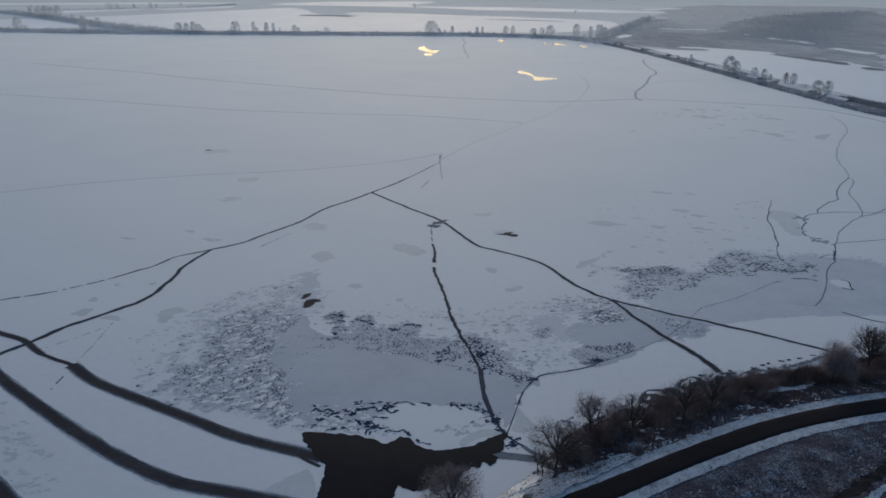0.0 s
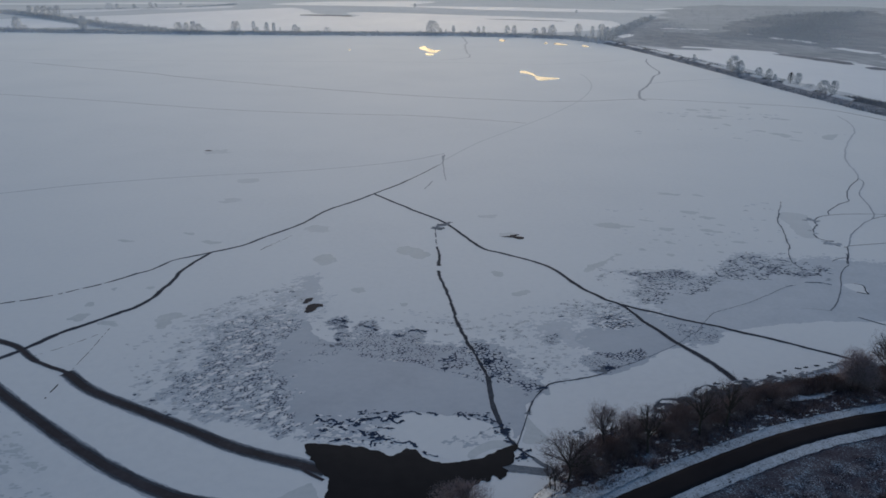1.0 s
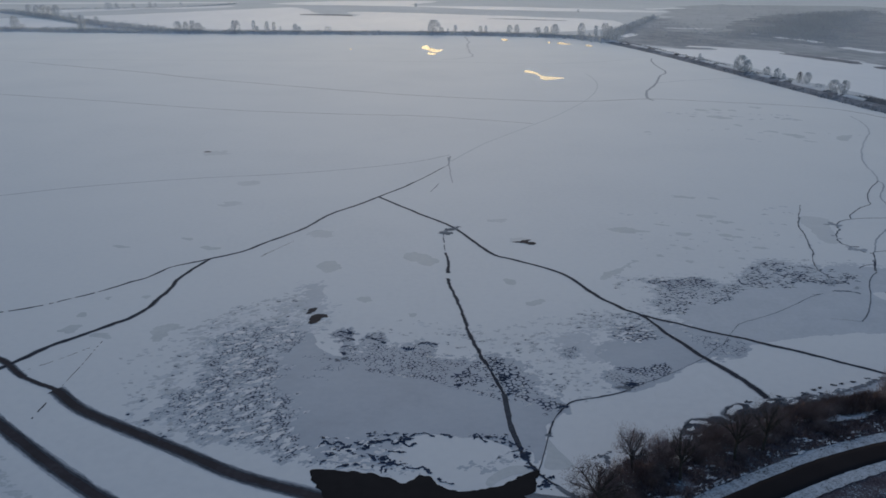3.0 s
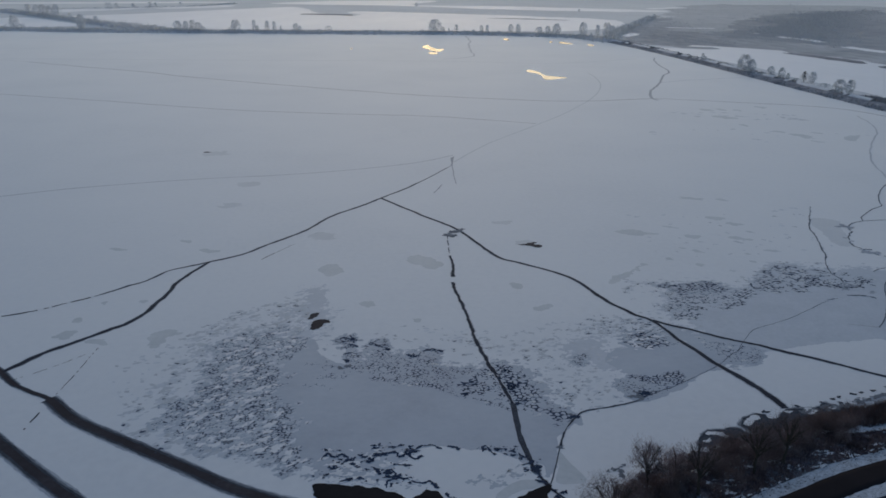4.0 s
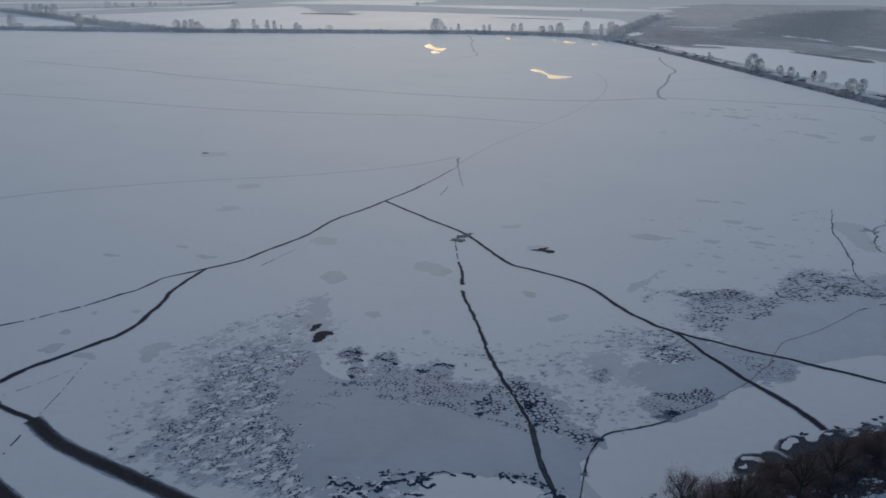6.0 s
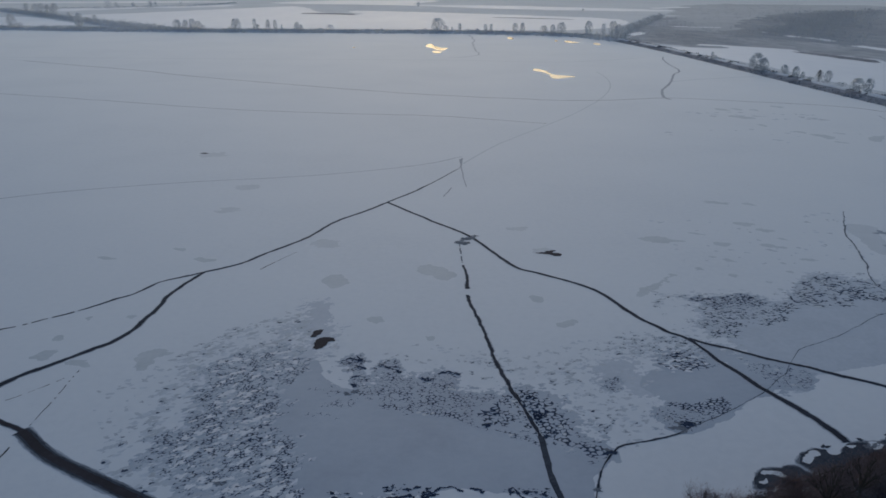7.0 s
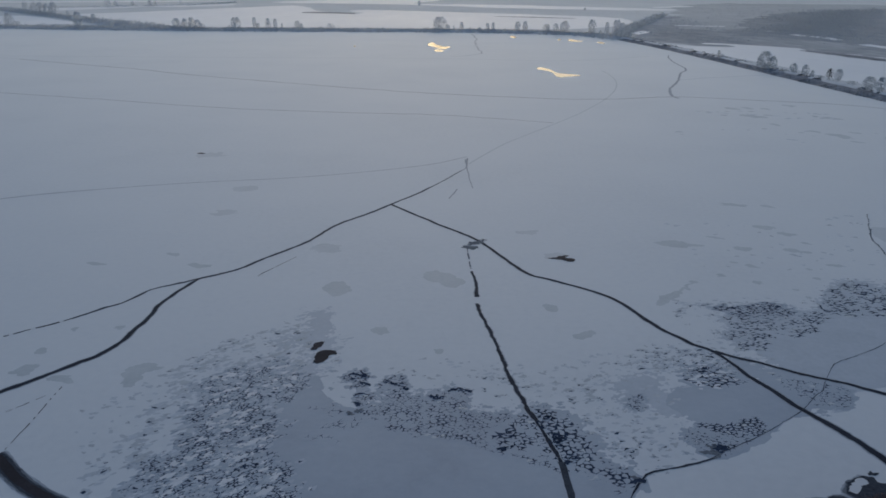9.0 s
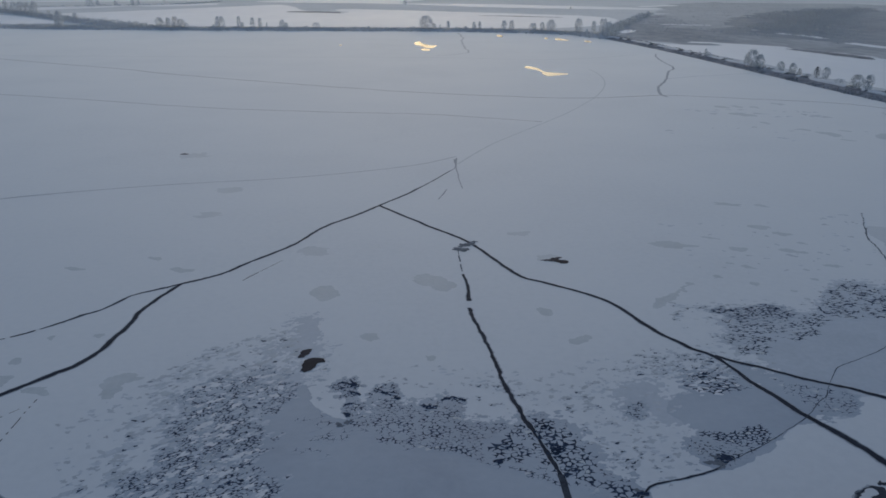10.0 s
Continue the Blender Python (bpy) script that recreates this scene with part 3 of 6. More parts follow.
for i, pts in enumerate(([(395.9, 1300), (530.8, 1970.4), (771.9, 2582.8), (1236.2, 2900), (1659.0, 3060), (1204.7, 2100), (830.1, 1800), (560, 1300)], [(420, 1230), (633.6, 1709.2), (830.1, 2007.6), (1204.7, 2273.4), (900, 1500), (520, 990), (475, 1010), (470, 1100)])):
    tagged(sheet("heath", pts, -0.45 + 0.006 * i, (HEATH, WOOD_FLOOR)[i], 12, 170 + i, 60, 120), ("frosted heath towards the hills, greyed with painted haze", "dark ground under the leafless wood")[i], "heath", kind="structure")
for i, pts in enumerate(([(392, 950), (422, 905), (436, 852), (425, 827), (412, 858), (398, 905)], [(429.4, 805.4), (440.6, 805.9), (441.8, 785.5), (432.9, 775.3), (423.8, 784.7)], [(-330, 1840), (-250, 1815), (-215, 1800), (-225, 1860), (-320, 1890)],
                         [(85, 1720), (150, 1690), (240, 1650), (240, 1665), (150, 1715)])):
    tagged(sheet("reed_islet", pts, -0.36, DYKE, 6, 130 + i, 4, 25), "low brown reed islet in the frozen pond", "reed islet", kind="structure")


# ---- the ice: leads, cracks, bare patches, brash ----
def lead(pts, width, seed, label, rag=0.2, wander=0.0, step=0.3):
    lift = 0.004 * seed / 10
    w = tuple(0.78 * k for k in width) if isinstance(width, tuple) else (0.78 * width,) * 2
    v, f = band(pts, tuple(k * 0.62 for k in w), step, 0.030 + lift, seed, wander, rag * 0.9, 5.5)
    ob = tagged(solid("lead", v, f, LEAD), label, "ice lead", "leads in the ice", "structure")
    for k, m, z, name, text in ((0.94, DUSK_ICE, 0.024, "slush_edge", "half-frozen dark slush rim"), (1.16, SLUSH, 0.018, "grey_edge", "grey slush rim"), (1.36, OLD_CRACK, 0.012, "wet_rim", "pale wet snow rim")):
        v, f = band(pts, tuple(q * k for q in w), step, z + lift, seed + 40 * k, 0.0, rag * 0.8, 4.0 + k)
        solid(name, v, f, m, ob, text)
    return ob


def crack(pts, width, seed, material=None, step=1.0, wander=0.22, rag=0.4, gaps=0.0, z=0.024, label="narrow dark crack across the snowy ice", closed=False, rim=True):
    z += 0.0001 * seed
    if material is None:
        width = tuple(0.85 * k for k in width) if isinstance(width, tuple) else 0.85 * width
    v, f = band(pts, width, step, z, seed, wander, rag, 4.0, gaps, closed)
    ob = tagged(solid("ice_crack", v, f, material or CRACK), label, "ice crack", "cracks in the ice", "structure")
    if rim and material is None and not gaps:
        w = width if isinstance(width, tuple) else (width, width)
        v, f = band(pts, tuple(k * 1.4 + 0.08 for k in w), step, z - 0.012, seed, wander, rag, 4.0, 0.0, closed)
        solid("wet_rim", v, f, OLD_CRACK, ob, "pale wet snow rim")
    return ob


lead([(-132, 184), (-111.3, 174.6), (-103.7, 170.9), (-98.2, 165.9), (-95.2, 163.4)], (2.9, 1.8), 1, "broad dark lead of refrozen water narrowing to a neck")
lead([(-96.5, 164.2), (-93.5, 162.4), (-90.5, 160.6), (-87.5, 159.2), (-85.0, 157.6)], (1.35, 1.4), 2, "narrow dark neck of a refrozen lead", 0.4)
lead([(-86.0, 158.0), (-84.2, 156.8), (-76.9, 150.4), (-64.0, 142.8), (-52.3, 136.2), (-42.7, 130.5), (-35.3, 127.2), (-28.2, 124.5), (-22.3, 122.2)], (3.2, 3.5), 3, "broad dark lead running to the open water")
lead([(-120, 171.6), (-99.5, 152.6), (-86.4, 141.7), (-71.6, 130.1), (-59.3, 121.4), (-47.7, 115.0), (-37.8, 112.2), (-28.4, 109.6), (-15, 105.6)], (3.0, 3.9), 4, "broad dark lead curving along the shore")
lead([(-84, 118), (-77.3, 112.3), (-72, 108), (-60, 101)], 3.5, 5, "dark lead close under the shore")
lead([(-28.2, 124.4), (-25.5, 121.8), (-22.4, 119.6)], (1.2, 0.8), 6, "short dark side branch of a lead")
crack([(9.6, 123.8), (13.5, 123.0), (18.8, 122.1)], (2.2, 2.4), 7, SLUSH, 0.5, 0.0, 0.2, label="short grey lead between open water and bank")
crack([(-76.1, 238.4), (-77.7, 233.5), (-80.5, 222.1), (-80.4, 216.7), (-80.4, 213.3), (-81.3, 206.4), (-82.1, 199.5), (-84.3, 193.8), (-86.6, 191.3), (-89.9, 186.8), (-93.2, 182.7), (-96.5, 178.6), (-101.4, 169.1), (-105.2, 163.4), (-112, 152)], (1.1, 1.7), 11, label="long dark crack with slushy edges in the snow")
crack([(-76.1, 238.4), (-78.6, 236.2), (-84.3, 232.1), (-86.7, 229.2), (-88.4, 224.8), (-90.8, 220.8), (-92.8, 219.2), (-96.1, 214.9)], 0.75, 12, rag=0.7)
crack([(-96.1, 214.9), (-99.5, 211.3), (-105.4, 206.0), (-110, 202), (-122.8, 195.6), (-150, 186)], (0.6, 0.7), 62, step=0.9, rag=0.8, gaps=0.1)
crack([(-76.1, 238.4), (-68.5, 244.2), (-62.0, 254.2), (-52.7, 268.7), (-45.9, 285.6), (-37.4, 297.8), (-29.9, 309.9)], (0.95, 1.1), 13)
crack([(-29.9, 309.9), (-20.9, 325.0), (-16, 334.5)], (0.95, 0.75), 14)
crack([(-16, 334.5), (-11.6, 343.6), (-4.5, 360)], (0.8, 0.6), 59, SLUSH)
crack([(-4.5, 360), (-1.9, 367), (-1, 384)], (0.7, 0.7), 57, OLD_CRACK)
crack([(-0.7, 372.9), (4, 384.3), (16, 412), (30.3, 438.1), (50.8, 473.2), (70.1, 508.3), (90.1, 551.4), (100.7, 577.2), (113.6, 617.7), (122.4, 660.6), (125.7, 705.7), (124.6, 730.6)], (0.8, 1.0), 15, PALE_ICE, 4, label="old refrozen crack fading into the snow")
crack([(-240, 282), (-183.5, 306.9), (-155.2, 322.2), (-113.4, 337.2), (-74.4, 346.6), (-44.3, 357.4), (-18.1, 371.2), (-1, 387)], (0.7, 0.6), 16, OLD_CRACK, 3, label="old refrozen crack fading into the snow")
crack([(-2, 382), (-1.3, 351.5), (-0.4, 332.4)], (0.6, 0.35), 17, OLD_CRACK)
crack([(-29.9, 309.9), (-14.2, 288.5), (-1.3, 271.7), (6.1, 255.3), (11.6, 243.4), (17.9, 238.4), (30.6, 227.4), (37.2, 212.2), (38.9, 208.5), (41.8, 204.5), (43.7, 201.0), (46.1, 199.2), (47.3, 197.4)], (1.05, 1.15), 18, rag=0.25, label="long dark crack with slushy edges in the snow")
crack([(47.3, 197.8), (50.7, 195.4), (55.5, 192.6), (59.8, 189.3), (64.3, 186.8), (68.6, 184.4), (72.6, 181.6), (81.0, 176.3), (88.8, 170.7), (93.8, 167.1), (99, 163.5)], (1.15, 1.05), 19, wander=0.25, step=0.7, rag=0.4, label="straight dark crack running to the bank")
crack([(47.1, 197.8), (49.1, 192.7), (50.9, 186.9), (52.8, 182.1), (54.6, 177.6), (56.1, 174.1), (57.2, 172.1), (58.7, 169.0), (60.1, 166.1), (62.2, 160.8), (63.3, 156.0)], (0.95, 1.9), 20, wander=0.25, step=0.7, rag=0.4, label="straight dark crack running to the bank")
crack([(-3.4, 244.9), (-2.6, 237.0), (-2.8, 226.9)], (0.7, 1.15), 23, rag=0.5)
crack([(-3.6, 247), (-4.0, 255), (-4.2, 264)], (0.4, 0.25), 58, SLUSH, step=0.6, rag=0.9, gaps=0.25)
crack([(-2.8, 222.9), (-0.1, 203.8), (2.5, 184.5), (6.4, 166.7), (8.7, 156.8)], (0.9, 1.0), 24, rag=0.7, step=0.6, wander=0.45)
crack([(10.1, 138.6), (11.0, 135.2), (12.4, 130.9)], (0.7, 0.7), 53, step=0.35, rag=1.1, wander=0.5)
crack([(8.6, 157.4), (9.2, 145.4), (10.2, 138)], (1.15, 1.0), 25, DUSK_ICE, rag=0.3, wander=0.25, label="widening dark crack leading to the open water")
crack([(12.2, 131), (14.2, 128.2), (16.2, 125.9)], (0.5, 0.45), 26, step=0.4, rag=0.9)
crack([(15.6, 126.5), (17.6, 124.2), (19.8, 122.2)], (0.9, 1.4), 54, SLUSH, step=0.4, rag=0.4, label="short grey crack running under the bank")
crack([(20.6, 152.5), (22.7, 154.6), (28.1, 156.2), (33.6, 158.4), (36.7, 160.7)], (0.5, 0.38), 27, step=0.6, rag=0.6)
crack([(36.7, 160.7), (45.6, 166.2), (51.5, 170.6), (55.4, 173.8), (58.3, 176.6), (61.1, 179.8), (62.9, 181.6), (65.1, 185.0), (68.4, 189.3), (70.4, 192.0), (71.2, 192.8), (73, 194), (78.8, 197.2), (86.0, 201.9), (96.7, 210.3), (101.5, 212.8)], (0.15, 0.13), 28, DUSK_ICE, wander=0.3, step=0.5, rag=0.9)
crack([(20.6, 152.5), (18.0, 147.9), (16.1, 142.0)], (0.45, 0.4), 29, step=0.6, rag=0.9)
crack([(16.2, 142.6), (14.0, 134.4), (12.8, 131)], (0.2, 0.18), 30)
crack([(-640, 905), (-520, 850), (-418.9, 801.3)], (0.7, 0.9), 63, FAINT, 8, 1.5, label="faint old crack running out to the far shore")
crack([(-418.9, 801.3), (-381.9, 779.8), (-335.9, 753.9), (-283.6, 727.2), (-239.9, 697.9), (-195.7, 671.6), (-161.2, 653.3), (-134, 639), (-65, 605), (-15, 584), (39, 569), (88, 562), (145, 575), (191, 563), (245, 544), (267, 523), (279, 483)], (1.15, 1.0), 31, SLUSH, 8, 1.5, label="long refrozen crack crossing the whole lake")
crack([(-520, 640), (-335, 584), (-236, 551), (-147, 519), (-69, 504), (-13, 497), (49, 474)], (0.85, 0.7), 32, SLUSH, 8, 1.5, label="long refrozen crack crossing the whole lake")
crack([(146, 568.4), (144.2, 578.9), (147.9, 598.3), (154.3, 619.3), (167.6, 652.1), (177.9, 681), (189.4, 716.7), (198.8, 734.1), (204.2, 756.6), (206.9, 790.4), (211.9, 833), (221.9, 874.6)], (2.0, 1.4), 33, OLD_CRACK, 4, 1.0)
crack([(173.8, 666.3), (200, 682), (253.4, 703.5)], 1.9, 34, BLOTCH, 5, 1.5)
crack([(26.2, 1181.6), (28.9, 1096.6), (25, 1005.8), (26.9, 929.4), (27.4, 895.4), (23, 875.9), (8.8, 856.7), (-5.9, 850)], (2.2, 1.6), 35, FAINT, 8, 3.0)
crack([(134, 301.9), (129.5, 292), (125.4, 284)], (0.34, 0.4), 36, SLUSH, wander=0.5, step=0.8, gaps=0.28, rag=0.9)
crack([(126.0, 285.1), (122.1, 276.6), (120.8, 272.6), (119.8, 267.7), (118.7, 262.1), (115.7, 253.0), (114.1, 246.7), (111.0, 240.5), (108.5, 232.2), (108.7, 226), (106.8, 219.7)], (0.55, 0.36), 60, SLUSH, wander=0.4, step=0.6, rag=0.9)
crack([(255.4, 507.2), (250.6, 482), (239.7, 453.5), (221.1, 423.1), (204.4, 393.4), (194.5, 370), (189.9, 353.5), (184.2, 339.4)], (0.8, 0.75), 37, FAINT, 2, 0.5)
crack([(184.2, 339.4), (176.4, 330.1), (169.4, 319.4), (163.7, 308.5), (161.9, 303.3), (154.7, 297.3), (146.9, 289.2), (144.4, 283.8)], (0.5, 0.42), 61, SLUSH, 1.5, 0.5)
crack([(184.2, 339.4), (182.7, 332.2), (172, 314.9), (168.8, 306), (166.8, 297.5), (162.1, 284.8), (158.6, 278.8), (152.1, 273), (144.5, 264), (138.7, 256.2), (134.4, 247.7)], (0.55, 0.5), 38, OLD_CRACK, 1.5, 0.5, 0.5)
crack([(134.8, 274.8), (132, 267.2), (127.7, 259.2), (127.5, 254.2), (129, 251.1), (130.6, 248.2), (132.8, 245.9)], (0.5, 0.5), 39, SLUSH, 0.8, 1.2, 1.1, 0.25)
crack([(134.8, 274.8), (138.5, 280), (143.8, 283), (154.2, 284.7), (170.8, 284.2)], 0.42, 40, SLUSH)
crack([(158.6, 278.8), (166.6, 283.4), (173.7, 289.7)], 0.42, 41, SLUSH)
crack([(132.8, 245.9), (134.4, 247.7), (142.9, 249.6), (153.4, 252.1)], 0.38, 42, SLUSH)
crack([(132.8, 245.9), (129.9, 239.6), (126.9, 234.1), (125.5, 230.4)], (0.5, 0.6), 43, SLUSH, rag=0.9)
crack([(125.3, 229.9), (120.8, 224.7), (117.4, 218.9), (114.1, 211.9), (107.8, 201.1), (102.9, 194.3)], (0.32, 0.34), 44, SLUSH, wander=0.3)
crack([(102.9, 194.3), (99.6, 195.4), (95.7, 196.5)], (0.4, 0.25), 55, OLD_CRACK, wander=0.3)
crack([(121.6, 232.9), (124.5, 235.1), (127.8, 236.2)], 0.4, 56, SLUSH, wander=0.4)
crack([(118.9, 213.9), (120.6, 212.4), (119.6, 208.5), (119.0, 206.1), (116.6, 207.5)], (0.35, 0.5), 45, DUSK_ICE, step=0.4, wander=0.3, rag=0.7)
crack([(108.1, 190.2), (112.1, 186.2), (116.3, 183.5), (124, 179)], 0.45, 46)
crack([(-85.1, 146.4), (-85.2, 150.4), (-85.2, 154.5)], 0.36, 47, step=0.5, rag=0.9, gaps=0.2)
crack([(-85.1, 159.9), (-85.3, 170), (-85.5, 181.0)], 0.19, 48, DUSK_ICE, step=0.6, rag=0.8, gaps=0.36)
crack([(-97, 166), (-91.5, 171.7), (-87.0, 177.6)], 0.19, 49, DUSK_ICE, step=0.6, rag=0.8, gaps=0.36)
crack([(-460, 832), (-228, 828), (-14, 828), (104, 813), (200, 863)], 1.6, 51, PALE_ICE, 8, 1.5, label="faint old crack near the far shore")
crack([(-6.1, 331.3), (-9.5, 318)], 0.5, 52, OLD_CRACK)
crack([(-61.0, 240.4), (-57.2, 248.1), (-53.5, 255.5)], (0.4, 0.12), 50, DUSK_ICE, step=0.6, rag=0.9, gaps=0.1)

# rings of slush and shoals close to the bank
SHOALS = ([(41.9, 143.0), (43.0, 145.8), (44.9, 147.8), (47.9, 148.4), (50.5, 149.0), (51.9, 148.0), (53, 145.8), (49.2, 143.6), (44.2, 142.6)],
          [(52.4, 150.9), (54.0, 152.7), (56.3, 154.0), (58.1, 154.0), (58.5, 152.5), (60.2, 152.5), (62.1, 154.4), (64.3, 156.0), (68.1, 156.4), (70.4, 156.7), (72.3, 158.4), (73.6, 157.4), (76.4, 156.5), (78, 155), (70.5, 151.8), (64.5, 149.8), (58.1, 147.6), (54.1, 147.4), (52.3, 149.0)])
for i, pts in enumerate(SHOALS):
    cx, cy = sum(p[0] for p in pts) / len(pts), sum(p[1] for p in pts) / len(pts)
    for k, m, z in ((1.06, OLD_CRACK, 0.016), (1.02, SLUSH, 0.020), (0.97, DUSK_ICE, 0.024)):
        tagged(sheet("shore_slush", [(cx + (x - cx) * k, cy + (y - cy) * (2 * k - 1)) for x, y in pts], z + 0.001 * i, m, 0.3, 90 + 9 * i + k, 0.45, 1.4), "dark wet slush ringing the reedy bank", "slush", kind="structure")
for i, pts in enumerate(([(44.4, 147.2), (46.9, 147.5), (48.3, 146.4), (47.6, 145.5), (46.4, 146.4), (44.5, 146.6)], [(43.3, 144.6), (44.8, 145.2), (44.6, 144.1), (43.2, 144.0)], [(52.8, 150.6), (55.2, 153.1), (57.0, 153.2), (56.8, 152.1), (55.1, 151.2), (54.1, 149.5), (52.9, 150.0)],
                         [(62.7, 154.9), (64.2, 155.3), (64.3, 154.7), (62.8, 154.3)], [(67.3, 155.9), (69.0, 156.1), (69.3, 154.8), (67.2, 153.9)], [(72.4, 156.7), (73.7, 156.9), (73.9, 156.1), (72.4, 155.7)])):
    tagged(sheet("snow_floe", pts, 0.032, SNOW, 0.25, 140 + i, 0.4, 0.9), "small snowy floe in the dark slush", "snow floe", "floes at the bank", "structure")
bv, bf = [], []
rng = random.Random(97)
for x, y, q in ((58.8, 154.6, 0.55), (66.1, 157.0, 0.4), (74.6, 159.7, 0.35), (76.3, 160.7, 0.3), (75.6, 158.4, 0.35), (79.9, 161.9, 0.4), (82, 162.6, 0.3), (85, 163.4, 0.35), (71.5, 158.6, 0.3)):
    for _ in range(3):
        splat(bv, bf, x + rng.uniform(-0.5, 0.5), y + rng.uniform(-0.3, 0.3), q * rng.uniform(0.5, 1), 0.036 + rng.uniform(0, 0.004), rng, 1.6, rng.uniform(0, 0.6))
tagged(solid("slush_knots", bv, bf, DUSK_ICE), "dark lumps of slush off the bank", "slush", kind="stuff")
bv, bf = [], []
rng = random.Random(98)
for _ in range(90):
    t = rng.random()
    x, y = 66 + 27 * t + rng.gauss(0, 0.6), 154.8 + 10.5 * t - 1.2 * math.sin(t * 3.1) + rng.gauss(0, 0.5)
    splat(bv, bf, x, y, rng.uniform(0.12, 0.5), 0.03 + rng.uniform(0, 0.004), rng, rng.uniform(1, 2.4), rng.uniform(0, 0.8))
tagged(solid("shore_slush", bv, bf, SLUSH), "dark scraps of slush along the bank", "slush", kind="stuff")
tagged(sheet("ice_patch", [(70, 154), (78, 158), (92, 164.5), (100, 164), (90, 158), (76, 153)], 0.008, GREY_ICE, 0.8, 301, 0.8, 4), "bare grey ice at the reedy bank", "ice patch", kind="structure")

# the hole of open water and the small holes
tagged(sheet("open_water", [(-27.3, 130.3), (-20.3, 130.4), (-14.6, 129.1), (-10.6, 127.2), (-7.5, 129.7), (-4.0, 125.9), (-0.2, 125.0), (5.2, 126.4), (12.4, 130.9), (12.3, 128.6), (11.9, 125.2), (10.9, 124.6), (9.8, 123.7), (10.6, 122.7), (9.1, 120.3), (7.9, 121.2), (7.0, 119.5),
                            (5.2, 119.4), (1.8, 115.8), (-4.6, 112.5), (-7.7, 114.1), (-8.5, 110.7), (-12, 104), (-23, 103), (-21.8, 110.5), (-21.4, 119.0), (-24.2, 123.3)], 0.045, WATER, 0.3, 201, 0.5, 1.6),
       "ragged hole of black open water in the ice", "open water", kind="structure")
for i, pts in enumerate(([(-38.0, 191.4), (-38.3, 194.8), (-37.6, 197.0), (-35.9, 197.3), (-34.3, 196.8), (-34.0, 195.4), (-35.3, 194.9), (-35.5, 193.0), (-37.1, 191.1)], [(-39.6, 197.3), (-39.3, 199.6), (-39.0, 201.0), (-37.1, 201.3), (-37.9, 198.7), (-39.0, 197.6)],
                         [(-123.5, 390.8), (-121.5, 392), (-119.5, 390.6), (-121.5, 389.4)], [(18.6, 255.7), (20.6, 256.2), (22.9, 257.5), (24.7, 257.8), (23.7, 256), (26.1, 255.1), (25.7, 253.1), (23.4, 253.3), (22.2, 254.5), (20.1, 255)])):
    tagged(sheet("water_hole", pts, 0.05, LEAD, 0.25, 210 + i, 0.45, 0.8), "small dark water hole in the snowy ice", "water hole", "small water holes", "structure")

# wet puddles that mirror the bright sky over the far shore
PUDDLES = [([(-33.7, 988.8), (-30.2, 1018.2), (-26.9, 1027.1), (-21.7, 997.8), (-13.5, 970.3), (-6.2, 970.8), (-7.0, 955.4), (-12.7, 934.5), (-17.9, 940.0), (-24.6, 961.9), (-31.5, 979.4)], 2.2), ([(-23.3, 921.8), (-19.0, 929.1), (-13.3, 908.6), (-19.4, 901.5)], 1.5)]
PUDDLES += [([(70.7, 751.6), (75.1, 754.1), (78.3, 747.4), (80.9, 736.4), (82.6, 719.4), (85.1, 709.2), (90.6, 704.7), (100.4, 698.0), (99.6, 692.9), (91.2, 686.8), (82.1, 681.1), (79.5, 689.3), (79.9, 709.8), (78.3, 723.4), (73.6, 733.0), (70.0, 740.3)], 1.3)]
PUDDLES += [([(76.0, 1130.4), (81.2, 1146.8), (84.4, 1120.5), (79.4, 1106.9)], 1.6)]
PUDDLES += [([(135.3, 1089.1), (139.3, 1099.2), (139.5, 1084.5), (134.5, 1069.9)], 1.5)]
PUDDLES += [([(147.0, 1080.2), (154.4, 1090.4), (158.8, 1071.6), (162.7, 1056.1), (154.0, 1050.9), (147.0, 1061.4)], 2.0)]
PUDDLES += [([(178.7, 1045.4), (183.9, 1050.3), (186.3, 1030.1), (179.5, 1023.6)], 1.6)]
PUDDLES += [([(-118.5, 967.5), (-117.2, 973.9), (-115.2, 967.7), (-115.9, 961.5)], 0.5)]
for i, (pts, rag) in enumerate(PUDDLES):
    tagged(sheet("meltwater_puddle", pts, 0.03, PUDDLE, 2, 220 + i, rag, 9), "shallow puddle on the ice mirroring the golden sky", "puddle", "puddles on the ice", "structure")

# bare grey ice
PATCHES = [([(-36, 187), (-33, 186), (-31, 178), (-27, 176), (-24, 178), (-22, 184), (-19.5, 185.5), (-17.5, 180), (-12.5, 180.5), (-9.5, 182), (-6.6, 179.5), (-6.8, 175.5), (-5, 173.5), (3, 172.5), (6, 175), (9.5, 175.2), (12.4, 172.4), (14, 168), (15.6, 165.6), (17, 161.6), (16.4, 158.6), (19.6, 156), (21.4, 153), (21.6, 149.4), (18, 148.6), (16, 142), (13.4, 133), (11, 138), (3, 132),
          (-6, 131), (-16, 131), (-26, 132), (-31, 136), (-33.5, 143), (-36, 150), (-40, 158), (-42, 165), (-43.5, 175), (-40.5, 182)], 1.3, GREY_ICE, 0.0052)]
